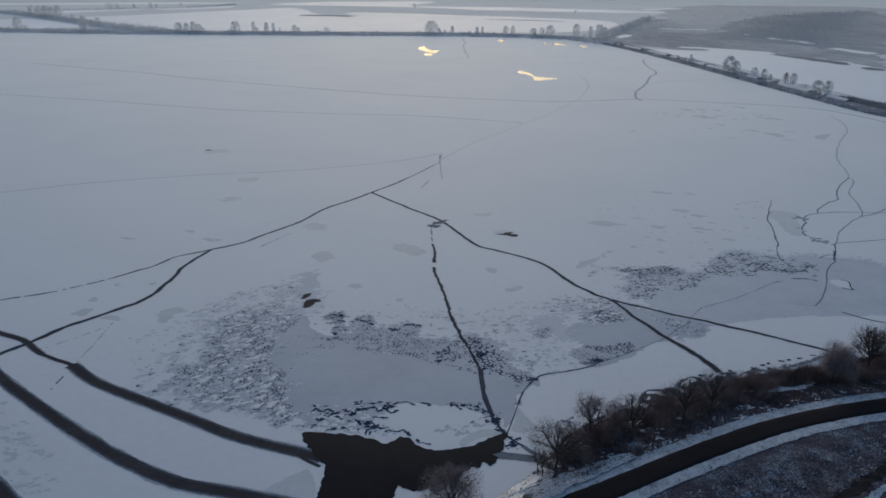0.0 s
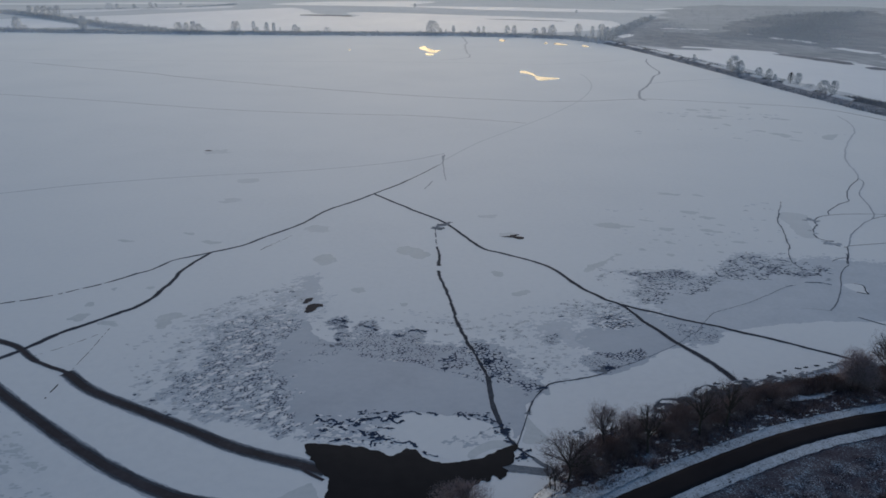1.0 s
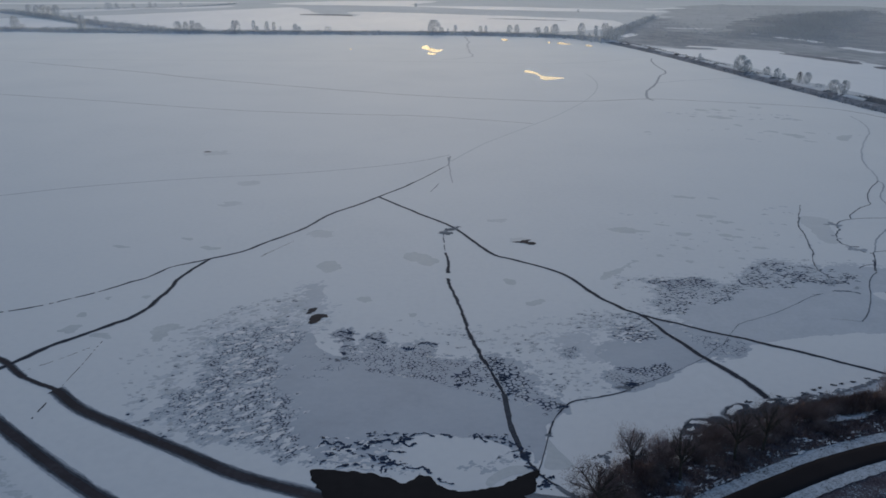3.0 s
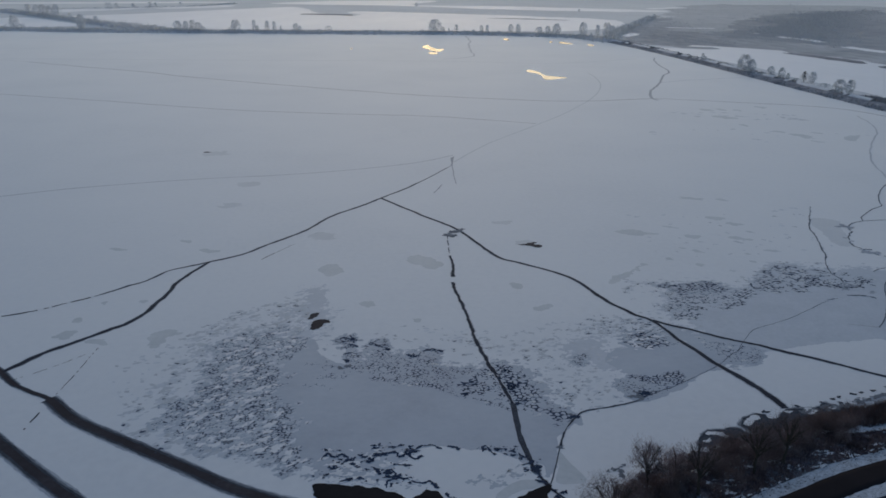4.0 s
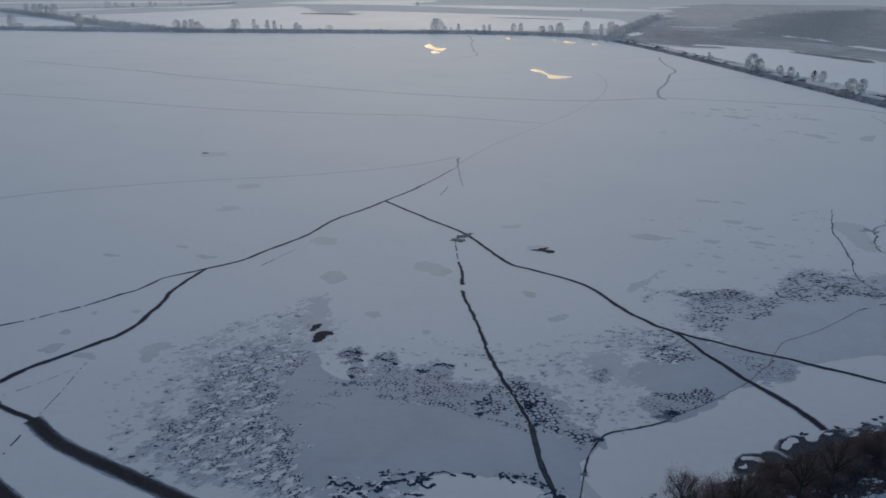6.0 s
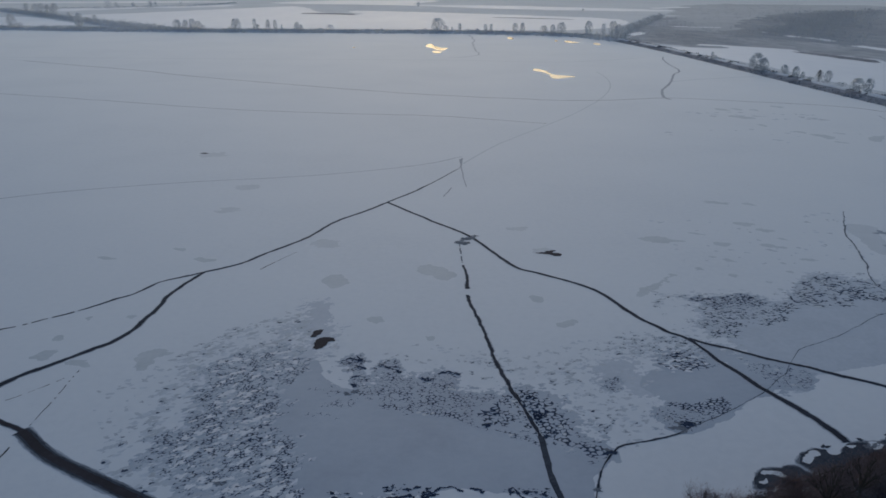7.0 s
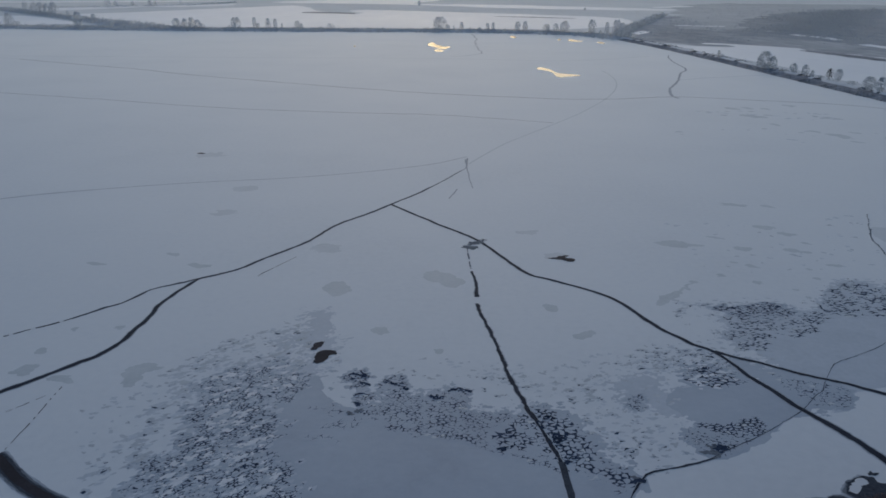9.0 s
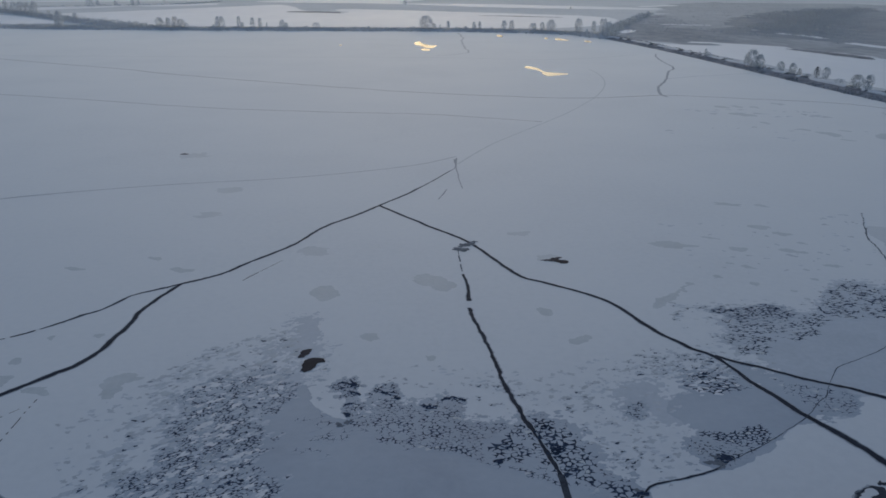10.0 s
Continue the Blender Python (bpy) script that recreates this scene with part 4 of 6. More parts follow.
PATCHES += [([(-43.6, 216.7), (-41.9, 219.2), (-39.0, 216.8), (-36.8, 208.6), (-34.5, 201.1), (-33.4, 194.6), (-34.4, 190.9), (-36.3, 187.5), (-37.7, 182.0), (-41.5, 181.0), (-42.5, 188.7), (-40.7, 192.6), (-40.2, 196.7), (-43.2, 199.5), (-45.9, 200.0), (-47.3, 203.8), (-45.1, 206.0), (-42.9, 208.5)], 1.0, MID_ICE, 0.0046)]
PATCHES += [([(-44.2, 190.7), (-50.8, 187.5), (-55.2, 185.8), (-57.5, 180.1), (-55.0, 170.4), (-54.8, 162.7), (-56.6, 157.4), (-57.4, 150.9), (-52, 144), (-42, 140), (-33, 137), (-32, 143.5), (-35, 149.5), (-38, 155.9), (-40, 162.8), (-40.7, 170.5), (-41.7, 176.9), (-40.0, 181.3), (-41.0, 187.0)], 2.2, MID_ICE, 0.003)]
PATCHES += [([(51.7, 204.6), (55.2, 210.7), (56.5, 215.4), (55.5, 220.1), (53.4, 222.2), (57.1, 223.5), (58.5, 221.6), (65.4, 223.0), (68.5, 224.6), (71.4, 224.0), (74.2, 220.8), (77.9, 220.0), (81.4, 222.2), (89.0, 232.8), (94.3, 238.0), (98.8, 238.0), (102.7, 237.1), (107.7, 234.4), (120.3, 236.0), (139.7, 228.5), (150, 215), (121.1, 190.2), (93.9, 187.3), (72, 181.9), (63.2, 173.5), (58.8, 177), (58, 184), (56.0, 194.4)], 0.9, MID_ICE, 0.004)]
PATCHES += [
    ([(22.9, 185.9), (25.5, 187.1), (29.6, 187.2), (31.4, 184.8), (32.6, 182.4), (38.1, 183.6), (39, 178), (35, 172), (32.2, 170.4), (29.3, 171.4), (26.7, 174.5), (23.7, 173.0), (22.6, 175.5), (21.3, 177.7), (23.3, 182.3)], 1.0, MID_ICE, 0.003),
    ([(33.5, 181), (38.1, 183.6), (39.2, 187.3), (43.9, 187.4), (50.1, 187.9), (54, 186.2), (58, 180), (58, 175), (52, 170.5), (46.1, 164.8), (44.8, 163.8), (40.6, 160.6), (36.9, 158.4), (34.4, 158.4), (32.0, 160.5), (30.9, 162.8), (31.4, 166.5), (33.3, 168.5), (33, 173), (31.5, 176.5)], 1.0, GREY_ICE, 0.004),
]
PATCHES += [
    ([(48, 196), (52, 194.5), (60, 189.5), (68, 184.5), (66, 179), (60, 173.8), (53, 172), (46, 178), (44, 186)], 1.0, GREY_ICE, 0.004),
    ([(15.7, 140.9), (17.3, 137.0), (19.4, 132.6), (16.6, 131.3), (13.9, 131.9), (14.8, 136)], 0.3, PALE_ICE, 0.006),
    ([(3.5, 128.3), (7.2, 131.9), (11.9, 132.3), (12.2, 130.7), (7.5, 129.1), (4.1, 126.4)], 0.3, PALE_ICE, 0.012),
    ([(-28.5, 115.6), (-24.3, 118.6), (-22.2, 110.5), (-26.5, 106), (-32, 110)], 0.5, PALE_ICE, 0.006),
    ([(126.0, 285.1), (130.5, 286.8), (135.1, 282.0), (132.3, 272.7), (130.3, 265.3), (127.4, 257.0), (123.3, 255.6), (122.2, 261.0), (123.7, 269.6), (124.1, 277.1)], 0.9, THIN_SNOW, 0.006),
]
PATCHES += [
    ([(-15.8, 130.4), (-9.9, 140.8), (-2.7, 141.8), (7.9, 138.6), (8.7, 131.3), (4, 127.6), (-1.3, 126.3), (-9.1, 129.1)], 0.9, SNOW, 0.0068),
    ([(115.3, 213.2), (118.9, 213.9), (120.6, 212.4), (119.2, 206.6), (116.6, 207.8)], 0.3, SNOW, 0.0068),
    ([(-35.0, 186.8), (-27.5, 187.9), (-20.5, 176.7), (-27.2, 173.4), (-32.5, 177.5)], 1.2, SNOW, 0.0068),
]
for i, (pts, rag, m, z) in enumerate(PATCHES):
    tagged(sheet("ice_patch", pts, z + 0.0002 * i, m, 0.6, 230 + 4 * i, rag, 4), "bare patch of smooth grey ice swept free of snow" if m is not SNOW else "floe of smooth snow left on the grey ice", "ice patch", "bare ice patches", "structure")

WIDE_SPOTS = [[(-42.3, 232.7), (-40.9, 236.8), (-37.8, 236.8), (-35.2, 232.8), (-35.8, 228.9), (-38.5, 226.9), (-40.6, 229.2)], [(-16.6, 242.3), (-14.3, 245), (-10.3, 244.1), (-7.9, 241.1), (-5.2, 237.4), (-6.2, 234.9), (-8, 232.4), (-10.3, 234), (-12.6, 236.8), (-15.7, 238.4)], [(-50.3, 264.1), (-46.9, 266.9), (-41.8, 263.8), (-43.3, 259.6), (-46.8, 260.6)], [(41.5, 224.4), (45.1, 229), (49.8, 232.6), (55.7, 238.8), (50.1, 231), (45, 224.1), (42, 222.3)], [(-27.7, 207.8), (-24.9, 208.8), (-23.5, 206.3), (-25.4, 204.5)]]
WIDE_SPOTS += [[(18.4, 205.1), (22.4, 207.6), (23.9, 206.4), (19.7, 203.3)], [(-76.3, 187.8), (-73.6, 190.4), (-69.9, 190.7), (-69.8, 188.1), (-71.9, 186.3), (-71.3, 181.5), (-73, 181)], [(52.6, 270.3), (60.8, 269.4), (65.8, 267.3), (58, 265.6)], [(13.1, 222.5), (16.1, 221.5), (15.7, 218), (13.7, 219)], [(-13.3, 198.5), (-10.8, 197.7), (-11.2, 195.7), (-12.8, 196.3)]]
WIDE_SPOTS += [[(211.4, 433.6), (217.0, 440.9), (225.3, 443.4), (219.2, 433.8), (213.7, 426.7), (210.5, 428.7)], [(186.0, 446.0), (193.3, 445.5), (196.5, 439.7), (194.7, 435.3), (189.5, 433.0), (189.5, 438.0)]]
for i, pts in enumerate(WIDE_SPOTS):
    tagged(sheet("damp_spot", pts, 0.0065, PALE_ICE, 0.4, 700 + 5 * i, 1.0, 2.5), "damp grey spot showing through the snow", "damp spot", "damp spots on the snow", "structure")
SPOTS = [(-45.6, 262.8, 3.6), (15.2, 279.2, 3.0), (22, 257.8, 3.0), (-86.3, 330.6, 4.0), (-85.6, 299.3, 3.6), (-2.9, 266.2, 2.2), (-115, 388, 6.0)]
rng = random.Random(5)
for x, y, r in SPOTS:
    r *= 1.2
    v, f = [], []
    for k in range(rng.choice((2, 3, 4))):
        pts = [(x + rng.uniform(-0.5, 0.5) * r + r * rng.uniform(0.45, 0.95) * math.cos(a), y + rng.uniform(-0.3, 0.3) * r + r * rng.uniform(0.45, 0.95) * 0.9 * math.sin(a)) for a in [q * math.pi / 4 for q in range(8)]]
        edge = [Vector((p.x, p.y, 0.007 + 0.0006 * k)) for p in outline(pts, 0.4, rng.random() * 90, r * 0.22, r * 0.5)]
        f += [tuple(len(v) + c for c in t) for t in geometry.tessellate_polygon([edge])]
        v += edge
    tagged(solid("damp_spot", v, f, THIN_SNOW), "damp grey spot showing through the snow", "damp spot", "damp spots on the snow", "structure")

STREAKS = [(91, 312, 4.7, 2.1), (103, 310, 2.2, 2.0), (92, 286, 3.3, 2.6), (97, 279, 2.5, 2.2), (73, 275, 2.4, 1.3), (78, 265, 2.5, 2.4), (93, 263, 3.3, 2.1), (99, 270, 1.3, 1.3), (99, 251, 2.0, 1.5), (90, 248, 0.8, 1.0),
           (89, 241, 1.2, 1.0), (75, 250, 1.8, 1.9), (64, 243, 1.2, 1.4), (72, 238, 1.2, 1.9), (71, 253, 1.0, 0.9), (61, 269, 5.1, 2.5), (55, 238, 1.0, 1.3), (52, 233, 0.8, 0.9), (49, 231, 1.3, 1.1), (46, 228, 1.2, 1.4), (80, 233, 0.8, 0.9), (81, 228, 0.7, 1.0)]
STREAKS += [(184, 452, 3.0, 3.8), (204, 449, 2.8, 2.2), (193, 425, 2.6, 2.4), (171, 472, 2.2, 5.0), (169, 499, 7.1, 4.7), (207, 539, 3.4, 5.5), (187, 526, 2.0, 5.2), (177, 528, 2.6, 5.3), (167, 527, 3.5, 5.2)]
STREAKS += [(-96, 188, 2.4, 3.0), (-97, 196, 1.3, 1.9), (-87, 184, 2.8, 1.6), (-73, 184, 1.7, 3.0), (-71, 189, 2.5, 1.4), (-95, 207, 0.8, 1.4), (-85, 208, 1.3, 1.3), (-62, 183, 1.2, 1.1), (-79, 248, 3.2, 1.9), (-108, 249, 2.7, 1.3), (-89, 257, 2.3, 1.4), (176, 276, 5.0, 5.0)]
for x, y, a, b in STREAKS:
    tilt = -0.2 - 0.5 * min(1, max(0, y - 180) / 300)
    v, f = [], []
    for k, q in ((0, 1.0), (1, 0.62)):
        ph = rng.uniform(0, 6.283)
        pts = [(x + k * rng.uniform(-0.7, 0.7) * a + q * a * math.cos(u) * (1 + 0.25 * math.sin(2 * u + ph)), y + tilt * q * a * math.cos(u) + q * 0.8 * b * math.sin(u) * (1 + 0.3 * math.sin(3 * u + ph)) + k * rng.uniform(-0.4, 0.4) * b) for u in [j * math.pi / 6 for j in range(12)]]
        edge = [Vector((p.x, p.y, 0.0072 + 0.0006 * k)) for p in outline(pts, 0.3 + y / 900, rng.random() * 90, b * 0.30, b * 0.8)]
        f += [tuple(len(v) + c for c in t) for t in geometry.tessellate_polygon([edge])]
        v += edge
    tagged(solid("damp_streak", v, f, PALE_ICE), "grey damp streak showing through the snow", "damp spot", "damp spots on the snow", "structure")


# broken ice: floes drawn apart, dark water in the star-shaped gaps where they meet
def edge_gap(X, Y, poly):
    """Distance of places from the rim of a patch: positive inside."""
    ring = list(poly) + [poly[0]]
    d = np.abs(polyline_gap(X, Y, ring))
    ins = np.zeros(X.shape, bool)
    for (ax, ay), (bx, by) in zip(ring[:-1], ring[1:]):
        if ay != by:
            ins ^= ((ay > Y) != (by > Y)) & (X < (bx - ax) * (Y - ay) / (by - ay) + ax)
    return np.where(ins, d, -d)


def floe_field(poly, seed, size, gap, cover, soft, long=1.0, turn=0.0, coarse=5.0, tones=None, single=0, but=None):
    """Floes of about the given size, stretched along a turn. gap: how far the corners are worn off; cover: share of the patch that is broken;
    soft: over how many metres the rim fades; tones: the ice or snow on the floes with their shares; single: how many floes are parts of their own."""
    rng = random.Random(seed)
    c, s = math.cos(turn), math.sin(turn)
    flat = [((x * c + y * s) / long, -x * s + y * c) for x, y in poly]
    x0, x1 = min(p[0] for p in flat) - 2, max(p[0] for p in flat) + 2
    y0, y1 = min(p[1] for p in flat) - 2, max(p[1] for p in flat) + 2
    sites = []
    for j in range(int((y1 - y0) / size / 0.87) + 1):
        for i in range(int((x1 - x0) / size) + 1):
            if rng.random() < 0.8:
                sites.append(Vector((x0 + size * (i + 0.5 * (j % 2) + rng.uniform(-0.48, 0.48)), y0 + 0.87 * size * (j + rng.uniform(-0.48, 0.48)))))
    places, _, tris, *_ = geometry.delaunay_2d_cdt(sites, [], [], 0, 1e-5)
    T = np.array([tuple(t) for t in tris])
    P = np.array([tuple(p) for p in places])
    a, b, q = P[T[:, 0]], P[T[:, 1]], P[T[:, 2]]
    k = 2 * (a[:, 0] * (b[:, 1] - q[:, 1]) + b[:, 0] * (q[:, 1] - a[:, 1]) + q[:, 0] * (a[:, 1] - b[:, 1]))
    aa, bb, qq = (a ** 2).sum(1), (b ** 2).sum(1), (q ** 2).sum(1)
    mid = np.stack([(aa * (b[:, 1] - q[:, 1]) + bb * (q[:, 1] - a[:, 1]) + qq * (a[:, 1] - b[:, 1])) / k, (aa * (q[:, 0] - b[:, 0]) + bb * (a[:, 0] - q[:, 0]) + qq * (b[:, 0] - a[:, 0])) / k], 1)
    far = np.hypot(*(mid - (a + b + q) / 3).T) > 1.2 * size
    mid[far] = ((a + b + q) / 3)[far]
    W = np.stack([mid[:, 0] * long * c - mid[:, 1] * s, mid[:, 0] * long * s + mid[:, 1] * c], 1)
    rim = edge_gap(W[:, 0], W[:, 1], poly)
    if but:
        rim = np.minimum(rim, -edge_gap(W[:, 0], W[:, 1], but) - 0.4)
    worn = []
    for (x, y), d in zip(W, rim):
        o = cover - 0.5 + 0.95 * rnd(x / coarse, y / coarse, seed) + 0.55 * rnd(x / 1.5, y / 1.5, seed + 1) + min(0.0, (d - 0.6 * soft + 1.2 * soft * rnd(x / 4, y / 4, seed + 2)) / soft * 0.6)
        o += rng.uniform(-0.85, 0.38)
        worn.append(0.0 if o < 0.02 else min(0.62, gap * (0.38 + 1.1 * o) * rng.uniform(0.7, 1.3)))
    rings = collections.defaultdict(list)
    for n, t in enumerate(T):
        for k in t:
            rings[k].append(n)
    gv, gf = [], []
    made = {m: ([], []) for m, _ in tones}
    loose = []
    for k, ring in rings.items():
        if len(ring) < 4 or max(worn[n] for n in ring) < 0.02:
            continue
        ring.sort(key=lambda n: math.atan2(mid[n][1] - P[k][1], mid[n][0] - P[k][0]))
        corners, cut = [Vector(W[n]) for n in ring], [worn[n] for n in ring]
        centre = sum(corners, Vector((0, 0))) / len(corners)
        if max((p - centre).length for p in corners) > 2.2 * size * long:
            continue
        base = len(gv)
        gv += [(*p, 0.0105) for p in corners]
        gf.append(tuple(range(base, base + len(corners))))
        out = []
        for i, (p, r) in enumerate(zip(corners, cut)):
            if r < 0.02:
                out.append(p)
                continue
            o, q = corners[i - 1], corners[(i + 1) % len(corners)]
            inner = r * 0.50
            for w in (o, q):
                h = p.lerp(w, min(0.5, 0.85 * r * rng.uniform(0.8, 1.25)))
                out.append(h.lerp(centre, inner * rng.uniform(0.3, 1.2)))
        pick, share = rng.random() * 0.75 + 0.25 * (0.5 + rnd(centre.x / 2, centre.y / 2, seed + 5)), 0.0
        for m, part in tones:
            share += part
            if pick <= share:
                break
        z = 0.015 + rng.uniform(0, 0.006)
        n = len(out)
        plate = [(*p, z) for p in out] + [(*p, 0.007) for p in out]
        skin = [tuple(range(n))] + [(i, i + n, (i + 1) % n + n, (i + 1) % n) for i in range(n)]
        if single and sum(r > 0.10 for r in cut) > 2:
            loose.append((centre.y, m, plate, skin))
            continue
        v, f = made[m]
        base = len(v)
        v += plate
        f += [tuple(i + base for i in face) for face in skin]
    gaps = tagged(solid("broken_ice", gv, gf, BRASH), "broken ice floes with dark water in the gaps", "broken ice", "fields of broken ice", "structure")
    loose.sort(key=lambda e: e[0])
    for i, (_, m, plate, skin) in enumerate(loose):
        if i < single:
            ob = solid("ice_floe", plate, skin, m, gaps)
        else:
            v, f = made[m]
            base = len(v)
            v += plate
            f += [tuple(k + base for k in face) for face in skin]
    for m, (v, f) in made.items():
        if f:
            tagged(solid("floes", v, f, m, gaps), kind="stuff")
    return gaps


def scraps(name, label, poly, count, seed, material, r0, r1, z, long=(1.0, 2.2), turn=(0.4, 1.0), soft=3.0, specks=0.0):
    """Ragged scraps strewn thinner towards the rim of a patch; specks: share of them with a dark wet edge."""
    rng = random.Random(seed)
    pts = scatter(poly, count, rng)
    rim = edge_gap(np.array([p[0] for p in pts]), np.array([p[1] for p in pts]), poly)
    v, f, dv, df = [], [], [], []
    for (x, y), d in zip(pts, rim):
        if d < soft * rng.random() or rnd(x / 3.5, y / 3.5, seed) + 0.5 * rnd(x / 1.2, y / 1.2, seed + 1) < -0.18:
            continue
        r, l, t = r0 + (r1 - r0) * rng.random() ** 2.2, rng.uniform(*long), rng.uniform(*turn)
        splat(v, f, x, y, r, z + rng.uniform(0, 0.003), rng, l, t)
        if rng.random() < specks:
            a = rng.uniform(3.6, 5.6)
            splat(dv, df, x + r * l * 0.7 * math.cos(a), y + r * 0.8 * math.sin(a), r * rng.uniform(0.22, 0.5), 0.030 + rng.uniform(0, 0.004), rng, rng.uniform(1.2, 2.6), rng.uniform(-0.5, 0.9))
    tagged(solid(name, v, f, material), label, "ice blotches", kind="stuff")
    if df:
        tagged(solid("dark_specks", dv, df, BRASH), "dark wet specks beside the blotches", "ice blotches", kind="stuff")


NET = [(-26.7, 181.2), (-28.1, 175.6), (-25.7, 171.8), (-20.0, 166.9), (-14.6, 164.1), (-8.5, 163.6), (-3.5, 160.6), (1.4, 158.9), (5.0, 155.5), (7.8, 154.4), (10.7, 154.8), (14.1, 152.4), (17.3, 149.4), (19.6, 149.4), (20.7, 153.3), (19.0, 155.7), (15.6, 158.2),
       (16.5, 161.7), (15.3, 165.4), (13.6, 167.6), (12.2, 172.2), (9.2, 174.9), (5.9, 174.7), (2.9, 172.1), (-1.9, 171.9), (-5.4, 173.1), (-7.1, 175.8), (-7.0, 179.1), (-9.5, 181.4), (-12.9, 180.4), (-14.6, 178.6), (-18.0, 179.9), (-20.1, 185.3), (-22.3, 184.1), (-23.2, 178.3)]
COARSE = [(-2.2, 166.1), (3.5, 172.1), (6.4, 174.3), (9.1, 174.3), (11.5, 171.2), (13.0, 167.3), (15.1, 163.9), (15.6, 160.8), (13.4, 156.5), (16.6, 155.7), (19.7, 154.1), (19.8, 150.2), (16.7, 150.9), (13.4, 154.0), (10.0, 156.4), (6.7, 158.1), (4.4, 158.9), (0.5, 160.6), (-3.4, 162.4)]
WEST = [(-44.9, 191.8), (-48.3, 190.7), (-51.4, 188.6), (-56.4, 187.3), (-58.1, 183.6), (-57.2, 176.7), (-55.3, 170.4), (-55.1, 165.5), (-57.1, 163.6), (-56.9, 158.2), (-61.3, 155.6), (-61.1, 152.4), (-58.7, 148.6), (-54.3, 144.5), (-49.5, 141.1), (-45.7, 140.5), (-41.7, 139.0), (-36.9, 138.7),
        (-33.0, 134.6), (-29.8, 137.2), (-31.1, 141.8), (-33.4, 143.5), (-34.7, 148.1), (-38.1, 155.9), (-40.7, 161.0), (-40.3, 166.6), (-43.4, 174.7), (-40.1, 179.2), (-38.0, 183.8), (-40.7, 188.7)]
NORTH_EAST = ([(53.2, 222.6), (57.1, 223.5), (58.5, 221.6), (65.4, 223.0), (68.5, 224.6), (71.3, 223.7), (74.1, 220.6), (77.9, 220.0), (80.4, 218.8), (79.2, 214.6), (72.1, 206.5), (67.6, 204.8), (64.5, 207.5), (60.9, 203.1), (58.2, 197.0), (54.5, 197.9), (51.7, 204.6), (55.2, 210.7), (56.5, 215.4), (55.9, 219.7)],
              [(81.5, 222.6), (89.0, 232.8), (94.3, 238.0), (98.8, 238.0), (102.4, 236.6), (107.5, 233.1), (113.5, 232), (118, 226), (109, 219), (100.3, 219.7), (94.2, 216.6), (89.2, 216.5), (83.8, 217.6), (81.4, 218.8)],
              [(53.5, 222.6), (57.1, 223.5), (58.5, 221.6), (65.4, 223.0), (68.5, 224.6), (71.3, 223.7), (74.1, 220.6), (74, 217), (66, 214), (58.8, 214.3), (56.6, 218.5)])
GREY_FLOES = ((GREY_ICE, 0.93), (PALE_ICE, 0.07))
floe_field(COARSE, 421, 0.98, 0.56, 1.02, 0.3, 1.15, 0.2, 2.0, GREY_FLOES, 220)
floe_field(NET, 422, 0.74, 0.36, 0.92, 0.4, 1.25, 0.3, 3.0, GREY_FLOES, 0, COARSE)
floe_field(WEST, 423, 0.52, 0.62, 0.92, 2.0, 1.8, 0.72, 2.6, ((GREY_ICE, 0.60), (MID_ICE, 0.37), (SNOW, 0.03)), 80)
floe_field([(-35.5, 173.7), (-32.1, 174.9), (-28.9, 171.7), (-25.1, 170.8), (-25.3, 167.8), (-29.2, 165.8), (-28.0, 163.9), (-31.9, 162.9), (-34.6, 163.8), (-34.0, 169.6)], 424, 0.85, 0.26, 0.62, 1.0, 1.4, 0.6, 2.0, GREY_FLOES)
for i, pts in enumerate(([(-31.3, 185.9), (-27.5, 188.9), (-26.2, 185.2), (-26.7, 181.2), (-28.2, 179.3), (-30.5, 183.9)], [(-23.6, 182.8), (-21.9, 186.0), (-19.6, 186.5), (-18.1, 182.2), (-21.0, 181.2), (-22.7, 181.2)], [(-13.4, 178.4), (-11.2, 179.5), (-9.5, 181.9), (-6.7, 180.0), (-6.7, 176.9), (-9.5, 176.2), (-12.3, 176.8)],
                         [(24.1, 177.7), (26.9, 180.0), (28.6, 177.8), (28.0, 175.2), (24.9, 173.4), (23.4, 175.1)])):
    floe_field(pts, 430 + i, 0.62, 0.55, 0.95 if i < 3 else 0.68, 0.4, 1.4, 0.4, 2.0, GREY_FLOES)
floe_field([(37.2, 189.8), (41.8, 194.6), (44.1, 189.9), (47.9, 186.9), (50.2, 185.0), (45.2, 182.1), (40.0, 182.0), (37.5, 184.8)], 435, 0.85, 0.58, 0.86, 0.6, 1.7, 0.1, 2.6, ((GREY_ICE, 0.7), (SNOW, 0.3)))
floe_field([(31.3, 164.1), (33.4, 168.5), (36.9, 169.9), (39.6, 168.5), (46.7, 172.0), (47.2, 167.7), (41.6, 163.4), (36.1, 159.3), (33.9, 161.0)], 436, 0.72, 0.46, 1.25, 0.3, 1.4, 0.2, 2.6, GREY_FLOES)
floe_field([(31.7, 164.6), (33.5, 167.5), (36.4, 166.6), (39.9, 164.7), (40.3, 162.9), (36.1, 159.6), (34.5, 161.9)], 437, 0.85, 0.60, 1.10, 0.4, 1.25, 0.2, 2.0, GREY_FLOES)
floe_field([(55.1, 188.8), (62.0, 185.2), (70.0, 182.4), (67.8, 178.3), (64.3, 175.0), (58.6, 176.0), (56.5, 180.4)], 438, 0.85, 0.28, 0.76, 0.5, 1.5, 0.1, 2.0, GREY_FLOES)
floe_field(NORTH_EAST[2], 441, 0.82, 0.62, 1.08, 0.3, 1.8, 0.0, 3.0, GREY_FLOES)
